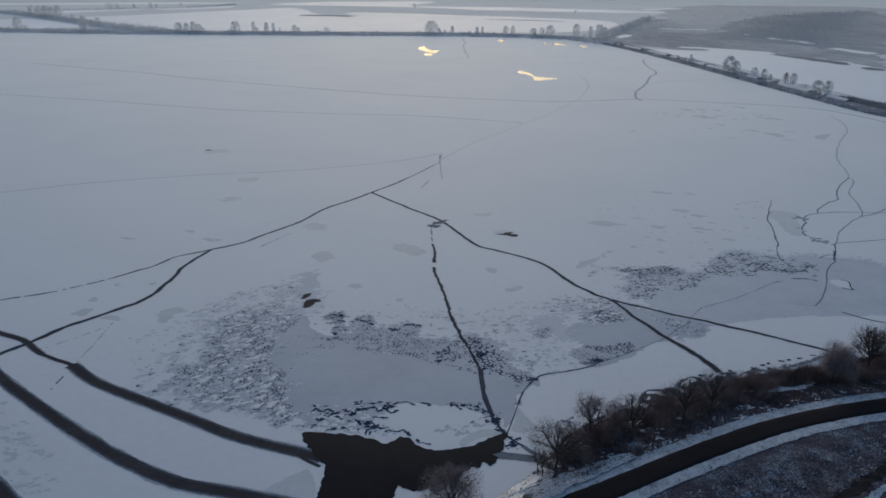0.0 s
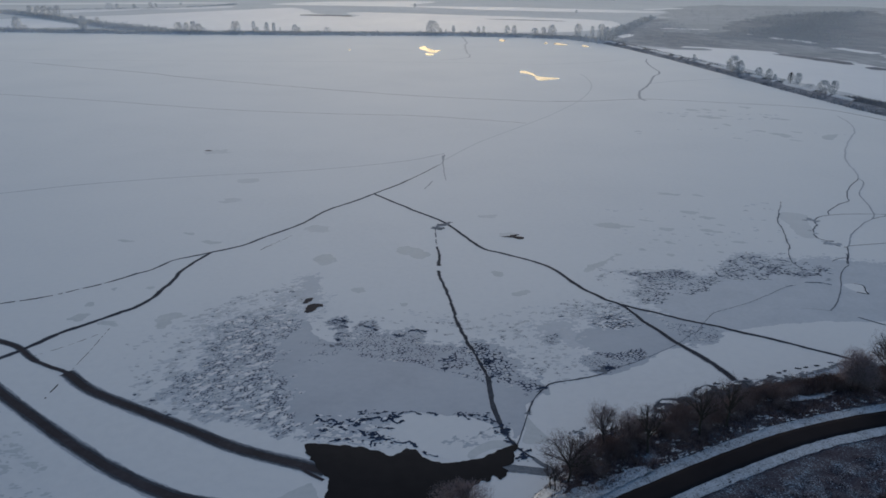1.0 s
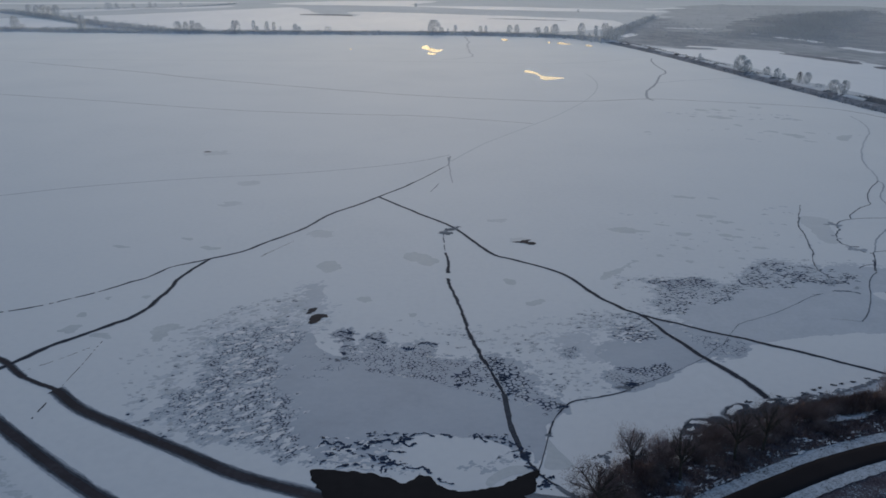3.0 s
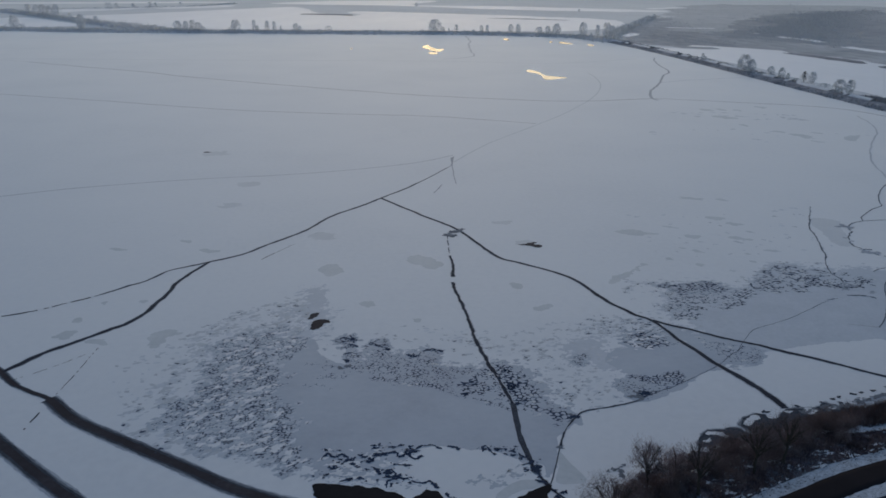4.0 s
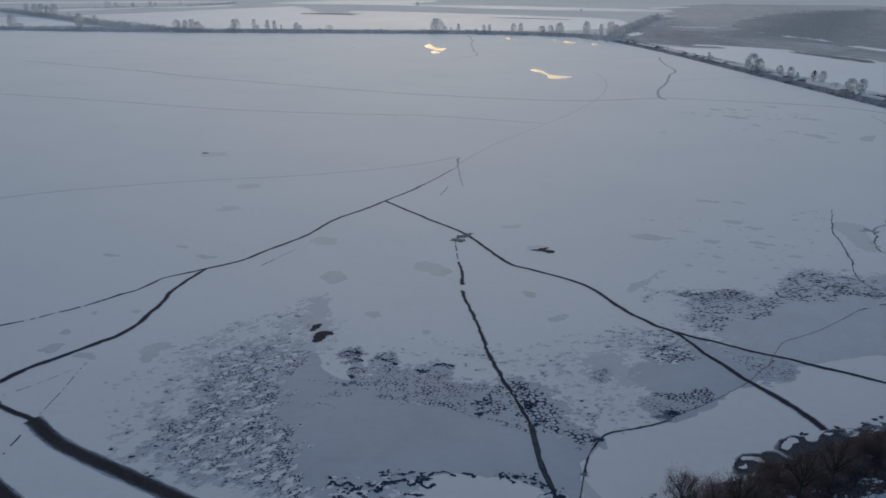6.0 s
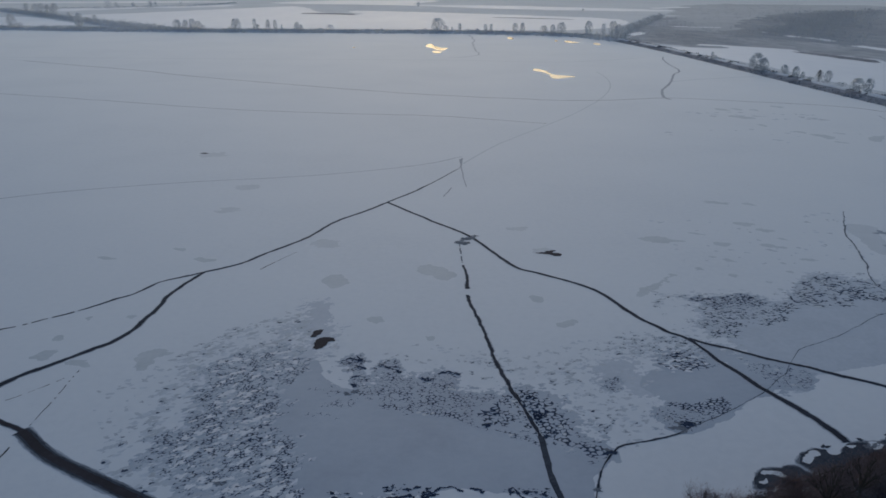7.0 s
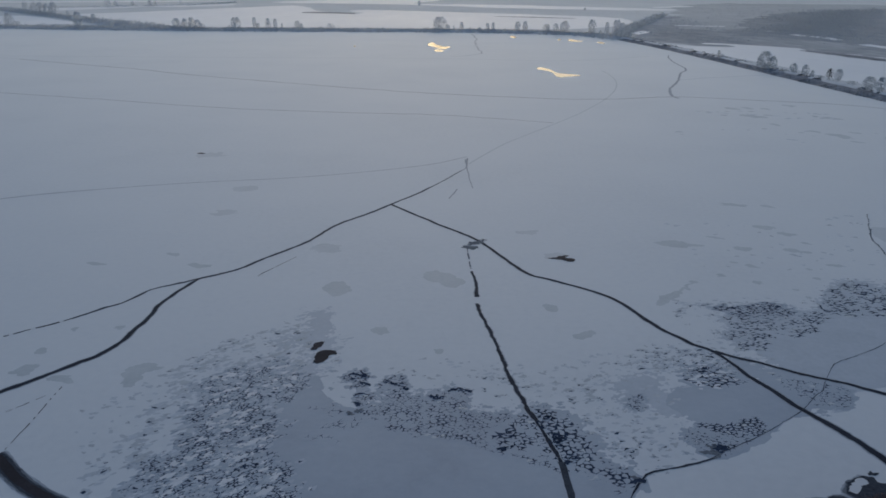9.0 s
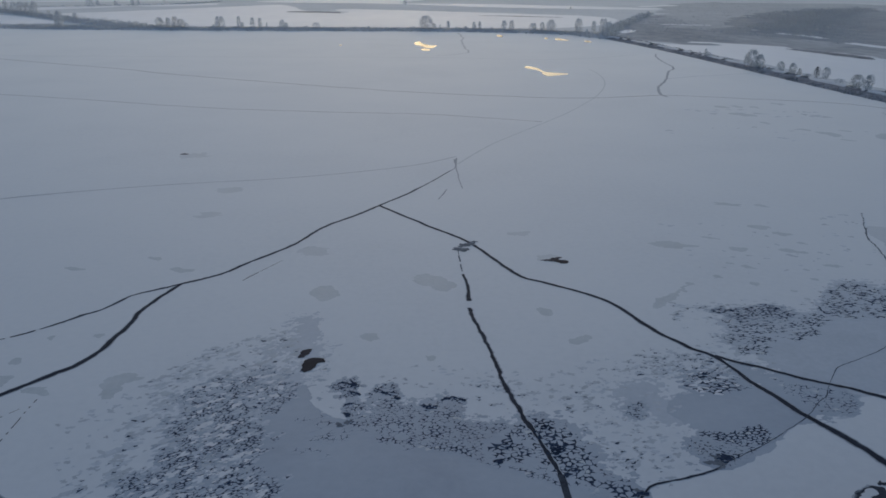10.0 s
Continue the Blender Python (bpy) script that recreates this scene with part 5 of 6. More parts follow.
floe_field(NORTH_EAST[0], 439, 0.74, 0.54, 0.84, 0.6, 1.9, 0.0, 3.5, ((MID_ICE, 0.9), (PALE_ICE, 0.1)), 0, NORTH_EAST[2])
floe_field(NORTH_EAST[1], 440, 0.92, 0.58, 0.82, 0.6, 2.0, 0.0, 3.0, ((MID_ICE, 0.88), (PALE_ICE, 0.12)))

CLEAN_CUTS = [[(20.6, 152.5), (16.1, 142), (12.8, 131), (4, 127), (-6, 130), (-12, 141), (-2, 142), (8, 139)], [(20.6, 152.5), (36.7, 160.7), (58, 176), (71, 192.8)], [(64, 173), (72, 182), (94, 187), (121, 190), (150, 215)]]


def fray(name, label, pts, seed, material, z, reach=1.0, each=0.45, big=0.55):
    """Scraps that break up the rim of a patch, but for where a crack or the open water cuts it clean."""
    rng = random.Random(seed)
    v, f = [], []
    edge = outline(pts, each, seed, 1.2, 4)
    xs, ys = np.array([p.x for p in edge]), np.array([p.y for p in edge])
    clean = np.min([np.abs(polyline_gap(xs, ys, cut)) for cut in CLEAN_CUTS], 0)
    for p, gap in zip(edge, clean):
        if gap < 3.0:
            continue
        if rnd(p.x / 5, p.y / 5, seed + 3) < -0.25 or any(q is not pts and inside(p.x, p.y, q) for q, _, m, _ in PATCHES if m in (GREY_ICE, MID_ICE)):
            continue
        for _ in range(2):
            splat(v, f, p.x + rng.gauss(0, reach), p.y + rng.gauss(0, reach), 0.12 + big * rng.random() ** 2, z + rng.uniform(0, 0.0008), rng, rng.uniform(1.0, 2.0), rng.uniform(-0.3, 0.9))
    return tagged(solid(name, v, f, material), label, "ice blotches", kind="stuff")


for i, (pts, _, m, z) in enumerate(PATCHES):
    if m in (GREY_ICE, MID_ICE) and len(pts) > 8:
        fray("grey_scraps", "scraps of bare ice round a swept patch", pts, 720 + 7 * i, m, 0.0088)
        fray("snow_scraps", "scraps of snow over the rim of a swept patch", pts, 723 + 7 * i, SNOW, 0.0098, 0.8)

WEST_RIM = [(-40, 214), (-52, 208), (-62, 200), (-68, 190), (-67, 176), (-66, 165), (-70, 155), (-70, 146), (-58, 139), (-36, 135), (-36, 150), (-42, 165), (-40, 180), (-36, 192)]
scraps("wet_blotches", "grey wet blotches strewn over the snow", WEST_RIM, 1500, 451, BLOTCH, 0.15, 0.75, 0.013, (1.2, 2.6), (0.4, 1.0), 3.0, 0.22)
scraps("wet_blotches", "grey wet blotches strewn over the snow", [(-94.8, 144.4), (-84.3, 134.5), (-73.4, 123.8), (-67.0, 113.6), (-70.3, 110.2), (-76.1, 110.1)], 240, 457, PALE_ICE, 0.15, 0.6, 0.0135, (1.2, 2.6), (-0.5, 0.3), 1.0)
scraps("snow_scraps", "white scraps of snow on the broken ice", WEST, 300, 452, FRESH, 0.15, 0.7, 0.0225, (1.1, 2.4), (0.4, 1.0), 1.0)
EAST_RIM = [(10, 182), (22, 190), (34, 203), (50, 200), (49, 186), (36, 186), (26, 190), (20, 184), (22, 172), (30, 168), (30, 160), (24, 152), (18, 160), (14, 170)]
scraps("wet_blotches", "grey wet blotches strewn over the snow", EAST_RIM, 560, 453, BLOTCH, 0.14, 0.62, 0.013, (1.0, 2.2), (-0.4, 0.7), 1.2, 0.45)
scraps("wet_blotches", "grey wet blotches strewn over the snow", [(33, 200), (47, 198.5), (51, 190), (45, 187), (37, 190), (32, 188)], 170, 454, BLOTCH, 0.14, 0.55, 0.0135, (1.2, 2.4), (-0.4, 0.5), 0.4, 0.8)
scraps("wet_blotches", "grey wet blotches strewn over the snow", [(-30, 192), (-10, 188), (4, 190), (14, 180), (4, 174), (-6, 182), (-18, 186)], 110, 455, BLOTCH, 0.12, 0.5, 0.0135, (1.0, 2.2), (-0.4, 0.5), 1.0, 0.5)
scraps("wet_blotches", "grey wet blotches strewn over the snow", [(44, 226), (54, 228), (82, 228), (86, 236), (96, 242), (118, 241), (84, 220), (56, 218), (50, 200), (44, 206)], 300, 456, BLOTCH, 0.14, 0.6, 0.0135, (1.2, 2.6), (-0.4, 0.3), 0.8, 0.5)

# crooked dark gaps and lumps round the floe at the open water
STROKES = [[(-27.2, 137.8), (-26.4, 139.3), (-24.9, 138.8), (-23.6, 139.3), (-22.2, 137.8), (-21.0, 138.5)], [(-23.2, 136.4), (-22.8, 137.8), (-21.8, 138.5)], [(-25.7, 135.7), (-24.2, 135.1)], [(-19.0, 138.3), (-17.9, 137.5), (-17.2, 138.9), (-15.6, 139.6), (-14.2, 140.0), (-13.6, 138.9)],
           [(-17.7, 139.9), (-16.0, 139.6), (-14.0, 140.5)], [(-13.6, 138.9), (-11.7, 139.8), (-10.5, 137.9), (-9.0, 139.1)], [(-18.1, 135.8), (-17.2, 134.8), (-16.3, 133.5)], [(-15.5, 134.8), (-14.0, 135.3), (-13.5, 132.7)], [(-14.3, 136.5), (-12.8, 136.4), (-11.3, 135.9)],
           [(-13.5, 132.6), (-12.0, 132.4), (-10.8, 132.8)], [(-13.6, 132.1), (-15.1, 131.8), (-15.1, 129.8)], [(-14.4, 131.2), (-14.3, 130.1)], [(-10.8, 132.0), (-9.2, 131.1), (-7.6, 131.2), (-6.2, 129.8)], [(-5.0, 128.6), (-4.3, 127.7), (-3.2, 127.3), (-2.1, 127.2)]]
STROKES += [[(-11.3, 140.5), (-10.5, 141.4), (-9.1, 142.3), (-7.3, 142.5), (-5.5, 141.8)], [(-4.7, 142.0), (-3.5, 141.7), (-2.4, 141.1)], [(1.3, 140.8), (2.3, 142.4), (3.2, 141.0), (4.1, 139.6)], [(5.0, 141.2), (6.3, 141.2)], [(6.8, 139.8), (7.8, 139.6)], [(8.2, 140.2), (9.0, 139.1)], [(8.4, 136.7), (9.6, 137.2), (10.7, 138.1)], [(8.7, 134.7), (9.7, 135.1)]]
STROKES += [[(81.7, 223.5), (81.4, 220.5), (81.7, 219.2), (84.2, 219.5)], [(93.7, 228.7), (95.3, 226.7), (96.0, 225.0)], [(96.5, 231.8), (97.6, 230.9), (99.0, 230.5)], [(97.8, 227.5), (100.1, 226.8), (103.2, 227.8)], [(97.8, 224.5), (98.5, 222.9), (99.7, 222.3)], [(103.3, 234.2), (105.2, 233.6), (106.7, 232.8)], [(84.5, 229.3), (85.5, 228.6)], [(89.0, 232.8), (90.7, 233.1)], [(87.8, 224.0), (90.1, 224.9)], [(95.6, 220.7), (97.0, 220.9)]]
STROKES += [[(105.0, 214.4), (108.9, 214.8), (112.0, 212.9)], [(115.1, 222.5), (116.4, 221.7)], [(98.1, 211.8), (100.2, 212.0)], [(128.4, 253.6), (130.2, 252.6), (131.4, 252.2)], [(129.5, 240), (128.4, 236.6), (127.4, 234)]]
STROKES += [[(-30.5, 185.8), (-29.2, 186.8), (-26.9, 185.9)], [(-27.5, 183.5), (-25.2, 182.6)], [(-27.6, 188.4), (-26.8, 186.3)], [(-22.9, 183.6), (-21.6, 184.1), (-20.1, 182.3), (-18.3, 181.8)], [(-13.6, 178.8), (-12.3, 177.5), (-10.8, 178.4)], [(-9.5, 180.6), (-7.7, 181.1), (-5.6, 179.8)], [(-28.3, 178.2), (-27.3, 179.1), (-25.5, 178.7)]]
for i, pts in enumerate(STROKES):
    v, f = band(pts, (0.42, 0.5), 0.16, 0.034 + 0.0004 * i, 460 + i, 0.5, 1.5, 1.1)
    tagged(solid("ice_gap", v, f, BRASH), "crooked dark gap between broken floes", "ice crack", "gaps round the floe", "structure")
scraps("dark_lumps", "dark wet lumps in the slush by the open water", [(-28, 133), (-28, 141.5), (-17, 143.5), (-9, 142), (-11, 137), (-10, 131), (-16, 130.6), (-26, 132)], 230, 485, BRASH, 0.07, 0.42, 0.045, (1.0, 2.4), (-0.5, 0.6), 0.3)
scraps("dark_lumps", "dark wet lumps in the slush by the open water", [(0, 141.4), (4, 143.6), (10.5, 141.5), (10.6, 134), (8.6, 133.5), (8.2, 138.4), (4, 140.2)], 80, 486, BRASH, 0.06, 0.3, 0.045, (1.0, 2.4), (-0.5, 0.6), 0.3)
scraps("snow_scraps", "white scraps of snow by the open water", [(-28, 133), (-28, 141), (-17, 141.5), (-10, 140), (-11, 132), (-16, 131), (-26, 132)], 90, 487, FRESH, 0.2, 0.8, 0.018, (1.0, 2.2), (-0.5, 0.6), 0.3)

bv, bf = [], []
rng = random.Random(77)
for poly, count in (([(-20, 196), (10, 190), (30, 200), (60, 205), (60, 190), (40, 186), (24, 165), (10, 178)], 260), ([(60, 290), (130, 300), (120, 245), (60, 240)], 70), ([(140, 520), (215, 515), (225, 480), (150, 500)], 40),
                    ([(-80, 170), (-60, 200), (-45, 215), (-65, 150)], 160), ([(90, 450), (180, 470), (240, 440), (150, 420)], 16)):
    for x, y in scatter(poly, count, rng):
        splat(bv, bf, x, y, rng.uniform(0.12, 0.5) * (1 + max(0, y - 230) / 100), 0.0125 + rng.uniform(0, 0.002), rng, rng.uniform(0.9, 2.0), rng.uniform(-0.4, 0.8))
tagged(solid("wet_blotches", bv, bf, BLOTCH), "small grey wet flecks scattered over the snow", "ice blotches", kind="stuff")

# dark clots where the cracks run through the broken ice
bv, bf = [], []
rng = random.Random(79)
CLOTS = [(11.2, 135, 0.7, 3.0, 22), (13.6, 127.6, 1.0, 2.0, 18), (7.6, 171, 1.4, 2.0, 14), (9.3, 164.5, 1.6, 2.4, 22), (10.5, 158.5, 1.0, 1.2, 12), (37, 161.6, 1.5, 1.2, 26), (20.6, 152.6, 0.9, 0.9, 10), (44, 190, 2.2, 1.6, 14), (-27.3, 175.4, 0.6, 0.7, 8)]
CLOTS += [(-18.5, 181.1, 0.5, 0.6, 5), (-28.2, 185.4, 2.0, 1.0, 12), (-20.8, 183.2, 1.6, 0.8, 10), (-12.5, 178.2, 1.4, 0.7, 9), (-7.7, 180.6, 1.8, 0.7, 9), (-0.2, 161.3, 1.2, 0.8, 9), (1.2, 165.2, 1.4, 1.0, 8), (7.1, 168.2, 1.2, 1.0, 8), (96, 231, 1.6, 1.2, 9), (60, 221, 2.4, 0.9, 10), (69, 222.5, 1.8, 0.9, 8), (106, 222, 2.5, 2.0, 14)]
for cx, cy, sx, sy, count in CLOTS:
    for _ in range(count):
        splat(bv, bf, cx + rng.gauss(0, 0.55) * sx, cy + rng.gauss(0, 0.55) * sy, 0.10 + 0.36 * rng.random() ** 2, 0.044 + rng.uniform(0, 0.004), rng, rng.uniform(1, 2.2), rng.uniform(-0.4, 0.9))
tagged(solid("dark_clots", bv, bf, BRASH), "dark wet clots among the broken floes", "broken ice", kind="stuff")

# slush knots on the cracks, dark stones of ice off the bank
bv, bf = [], []
rng = random.Random(78)
for x, y, r in ((-3.4, 265.5, 1.8), (-0.4, 270, 1.6), (-1.8, 268, 1.4), (24.9, 135.6, 0.5), (25.6, 134.2, 0.7), (23.8, 135.0, 0.4), (26.3, 136.6, 0.5), (20.4, 152.4, 0.8), (16.2, 142.2, 0.6), (34.5, 159.6, 1.0), (36.0, 161.0, 1.1), (-27.6, 172.4, 0.9), (-45.5, 143, 0.7)):
    for _ in range(4):
        splat(bv, bf, x + rng.uniform(-r, r), y + rng.uniform(-r, r), r * rng.uniform(0.3, 0.7), 0.034 + rng.uniform(0, 0.004), rng, rng.uniform(1, 1.8), rng.uniform(-0.6, 0.6))
tagged(solid("slush_knots", bv, bf, SLUSH), "knots of dark slush along the cracks", "slush", kind="stuff")

bv, bf = [], []
for x, y, r in ((134.5, 277.5, 1.6), (136, 275.5, 1.3), (129.2, 260.5, 0.7), (128.5, 264, 0.6), (128.5, 251, 1.6), (131, 249.5, 1.3), (108, 222.5, 1.2), (106.8, 219.8, 0.9), (113, 217, 0.8)):
    for _ in range(6):
        splat(bv, bf, x + rng.uniform(-r, r), y + rng.uniform(-r, r), r * rng.uniform(0.25, 0.7), 0.033 + rng.uniform(0, 0.004), rng, rng.uniform(1, 1.8), rng.uniform(-0.6, 0.6))
tagged(solid("slush_knots", bv, bf, OLD_CRACK), "grey half-frozen slush where thin cracks meet", "slush", kind="stuff")


# ---- the near bank ----
tree("wide bare tree with dark limbs at the roadside", 20.9, 118.6, ground_at(20.9, 118.6), 11, 9.4, TWIG, limbs=14, wide=0.58, low=0.28, branches=12, twigs=6, thick=0.026, spray=5000)
tree("low bare tree with thin dark stems", 17.6, 116.4, ground_at(17.6, 116.4), 19, 6.4, TWIG, limbs=10, wide=0.36, low=0.2, branches=8, twigs=5, stems=2, thick=0.024, spray=900)
tree("tall twiggy bare tree behind the shrubs", 29.0, 129.8, ground_at(29.0, 129.8), 12, 9.4, TWIG_FROST, limbs=15, wide=0.36, low=0.2, branches=10, twigs=5)
tree("rounded bare tree beside the taller one", 34.0, 132.0, ground_at(34.0, 132.0), 22, 6.6, TWIG_FROST, limbs=8, wide=0.38, low=0.12, branches=7, twigs=5)
tree("small bare tree with crooked limbs", 36.6, 127.2, ground_at(36.6, 127.2), 13, 9.9, TWIG, limbs=10, wide=0.34, low=0.46, branches=9, twigs=5, thick=0.028, spray=1500)
tree("small bare tree with crooked limbs", 48.2, 132.7, ground_at(48.2, 132.7), 14, 10.4, TWIG, limbs=12, wide=0.42, low=0.42, branches=8, twigs=5, thick=0.028, spray=1500)
tree("small bare tree with crooked limbs", 54.1, 135.4, ground_at(54.1, 135.4), 15, 10.4, TWIG, limbs=11, wide=0.38, low=0.42, branches=8, twigs=5, thick=0.028, spray=1500)
tree("large round bare tree rising above the hedge", 95.6, 152.8, ground_at(95.6, 152.8), 16, 12.6, TWIG, limbs=20, wide=0.40, low=0.22, branches=14, twigs=6, thick=0.026, spray=4500)
tree("pale frosted shrub-like tree on the bank", 87.0, 150.2, ground_at(87.0, 150.2), 17, 9.8, PALE_TWIG, limbs=16, wide=0.38, low=0.0, branches=9, twigs=5, stems=4, trunk=0.05, spray=22000)
tree("large twiggy bush at the water's edge", 1.6, 107.0, ground_at(1.6, 107.0), 18, 9.4, TWIG_FROST, limbs=22, wide=0.52, low=0.02, branches=11, twigs=5, stems=6, trunk=0.05, spray=15000)


def bush_meshes(seed, height, stems):
    return bare_tree(seed, height, 0.0, 11, 0.62, -0.15, 6, 4, 0.009, stems, 0.010, 3, 2100)


kinds = []
for seed, h, stems, m, label in ((31, 4.4, 4, BRUSH, "dense brown leafless shrub"), (32, 3.6, 3, TWIG_FROST, "pale frosted leafless shrub"), (33, 5.2, 4, BRUSH, "tall dark leafless shrub"), (34, 3.4, 3, RUSSET, "reddish-brown leafless shrub")):
    tv, tf, boughs, wv, wf = bush_meshes(seed, h, stems)
    for lv, lf in boughs:
        tf += [tuple(k + len(tv) for k in face) for face in lf]
        tv += lv
    root = tagged(new("shrub"), label + " on the bank", "shrub", "shrubs on the bank")
    solid("stock", tv, tf, BARK, root)
    solid("crown", wv, wf, m, root)
    kinds.append(root)

rng = random.Random(41)
used = set()
SHRUBS = [(22.8, 121.6), (26.5, 124.4), (28.9, 126.7), (31.8, 128.2), (35.2, 130.8), (39.9, 132.6), (42.6, 134.7), (45.5, 136.3), (48.4, 138.9), (52.2, 140.1), (55.7, 142.4), (60.0, 143.0), (63.6, 145.8), (67.7, 147.0), (72.3, 149.5),
          (76.5, 150.7), (83.0, 154.1), (85.9, 152.1), (90.6, 152.1), (94.0, 151.9), (99.2, 155.0), (20.2, 117.6)]
spots = []
for x, y in SHRUBS:
    for _ in range(6):
        spots.append((x + rng.uniform(-3.2, 3.2), y + rng.uniform(-2.4, 2.6)))
for k in range(90):
    t = rng.random()
    a, b = SHRUBS[int(t * 20)], SHRUBS[int(t * 20) + 1]
    u, side = rng.random(), rng.uniform(-5.5, 3.5)
    spots.append((a[0] + (b[0] - a[0]) * u + 0.5 * -side, a[1] + (b[1] - a[1]) * u + 0.85 * side))
for x, y in ((101, 158), (104, 160), (107, 158.5), (105, 155), (110, 161), (112, 158), (93, 157), (100, 152)):
    spots.append((x, y))
for x, y in spots:
    gaps = polyline_gap(np.array([x]), np.array([y]), ROAD)[0], -polyline_gap(np.array([x]), np.array([y]), SHORE)[0]
    if gaps[0] < 5.6 or gaps[1] < 1.0 or any(math.hypot(x - a - 0.6, y - b + 1.6) < 2.6 for a, b in ((36.6, 127.2), (48.2, 132.7), (54.1, 135.4), (20.9, 118.6), (17.6, 116.4))):
        continue
    k = rng.choice((0, 0, 1, 2, 3)) if x < 60 else rng.choice((0, 3, 3, 2, 1))
    m = pose(x, y, ground_at(x, y), rz=rng.uniform(0, 360)) @ Matrix.Scale(rng.uniform(0.40, 0.92), 4)
    if k in used:
        c = copy_thing(kinds[k], m)
        c.scale = m.to_scale()
    else:
        used.add(k)
        kinds[k].matrix_basis = m


def carpet(name, label, category, region, count, material, h, w, stalks, seed, keep=None, lean=0.5, z=None):
    rng = random.Random(seed)
    pts = scatter(region, count, rng)
    xs, ys = np.array([p[0] for p in pts]), np.array([p[1] for p in pts])
    zs = ground_height(xs, ys) if z is None else np.full(len(pts), z)
    road, shore = polyline_gap(xs, ys, ROAD), -polyline_gap(xs, ys, SHORE)
    v, f = [], []
    for (x, y), gz, dr, ds in zip(pts, zs, road, shore):
        if keep and not keep(x, y, dr, ds):
            continue
        k = 0.75 + 0.5 * rnd(x / 4, y / 4, seed)
        blades(v, f, x, y, gz - 0.05, h * k * rng.uniform(0.6, 1.2), w, stalks, rng, lean)
    return tagged(solid(name, v, f, material), label, category, kind="stuff")


BANK = [(2, 102), (16, 119), (25, 132), (42, 143), (59, 151), (89, 160), (125, 176), (128, 150), (106, 147), (80, 142), (54, 131), (30, 116), (18, 108)]
carpet("undergrowth", "tangled brown winter undergrowth with frost on the bank", "undergrowth", BANK, 9500, BRUSH, 0.9, 0.35, 5, 51, lambda x, y, dr, ds: rnd(x / 3.5, y / 3.5, 14) > -0.3 and dr > 5.2 + 0.8 * rnd(x / 2, y / 2, 3) and ds > 0.3 and x > 17 + 2 * rnd(x, y, 2) + max(0, 8.5 - dr) * 2.2 and math.hypot((x - 77) / 4.5, (y - 149) / 1.8) > 1)
carpet("frosted_undergrowth", "pale frosted stalks among the bank's brush", "undergrowth", BANK, 1500, TWIG_FROST, 0.7, 0.3, 4, 52, lambda x, y, dr, ds: dr > 5.6 and ds > 0.5 and rnd(x / 6, y / 6, 8) > 0.05)
carpet("hedge", "russet leafless hedge along the shore", "hedge", [(62, 147), (66, 152), (88, 159.5), (104, 165), (108, 160), (92, 153), (76, 148)], 2600, RUSSET, 2.3, 0.4, 6, 53, lambda x, y, dr, ds: ds > 0.2)
carpet("field_grass", "tufts of brown grass in the snowy field", "grass", [(20, 92), (34, 106), (58, 119), (90, 131), (125, 140), (125, 90), (60, 84)], 11000, GRASS, 0.42, 0.22, 4, 54, lambda x, y, dr, ds: dr < -4.9 and abs((x - 70.1) * 0.577 - (y - 110.9) * 0.817) > 0.9 and rnd(x / 3, y / 3, 6) > -0.25)
carpet("verge_grass", "dry grass stalks poking through roadside snow", "grass", [(5, 96), (18, 112), (54, 134), (80, 146), (110, 152), (110, 138), (60, 122), (30, 104)], 2600, GRASS, 0.26, 0.13, 3, 55,
       lambda x, y, dr, ds: (x > 30 or dr < 0 or dr > 6) and (2.9 < dr < 6.8 or -5.6 < dr < -2.9) and rnd(x / 1.5, y / 1.5, 7) > 0.12 and abs(dr) - 2.9 > 1.6 * random.Random(int(x * 97 + y * 131)).random())
carpet("water_edge_grass", "frosted grass at the edge of the ice", "grass", [(4, 106), (10, 113), (19, 125), (27, 134), (33, 134), (22, 120), (14, 110)], 300, GRASS, 0.5, 0.25, 4, 56, lambda x, y, dr, ds: ds > 0.2)



def flecks(name, label, category, region, count, size, material, seed, keep, lift=0.06, long=(1.0, 2.2), turn=(-0.3, 0.9)):
    """Small ragged scraps that follow the ground."""
    rng = random.Random(seed)
    pts = scatter(region, count, rng)
    xs, ys = np.array([p[0] for p in pts]), np.array([p[1] for p in pts])
    road, shore = polyline_gap(xs, ys, ROAD), -polyline_gap(xs, ys, SHORE)
    v, f = [], []
    for (x, y), dr, ds in zip(pts, road, shore):
        if keep(x, y, dr, ds):
            splat(v, f, x, y, size[0] + (size[1] - size[0]) * rng.random() ** 2, rng.uniform(0, 0.02), rng, rng.uniform(*long), rng.uniform(*turn))
    xy = np.array(v)
    z = ground_height(xy[:, 0], xy[:, 1])
    z = np.where(np.abs(polyline_gap(xy[:, 0], xy[:, 1], ROAD)) < 5.6, np.maximum(z, 1.58), z) + xy[:, 2] + lift
    return tagged(solid(name, np.stack([xy[:, 0], xy[:, 1], z], 1).tolist(), f, material), label, category, kind="stuff")


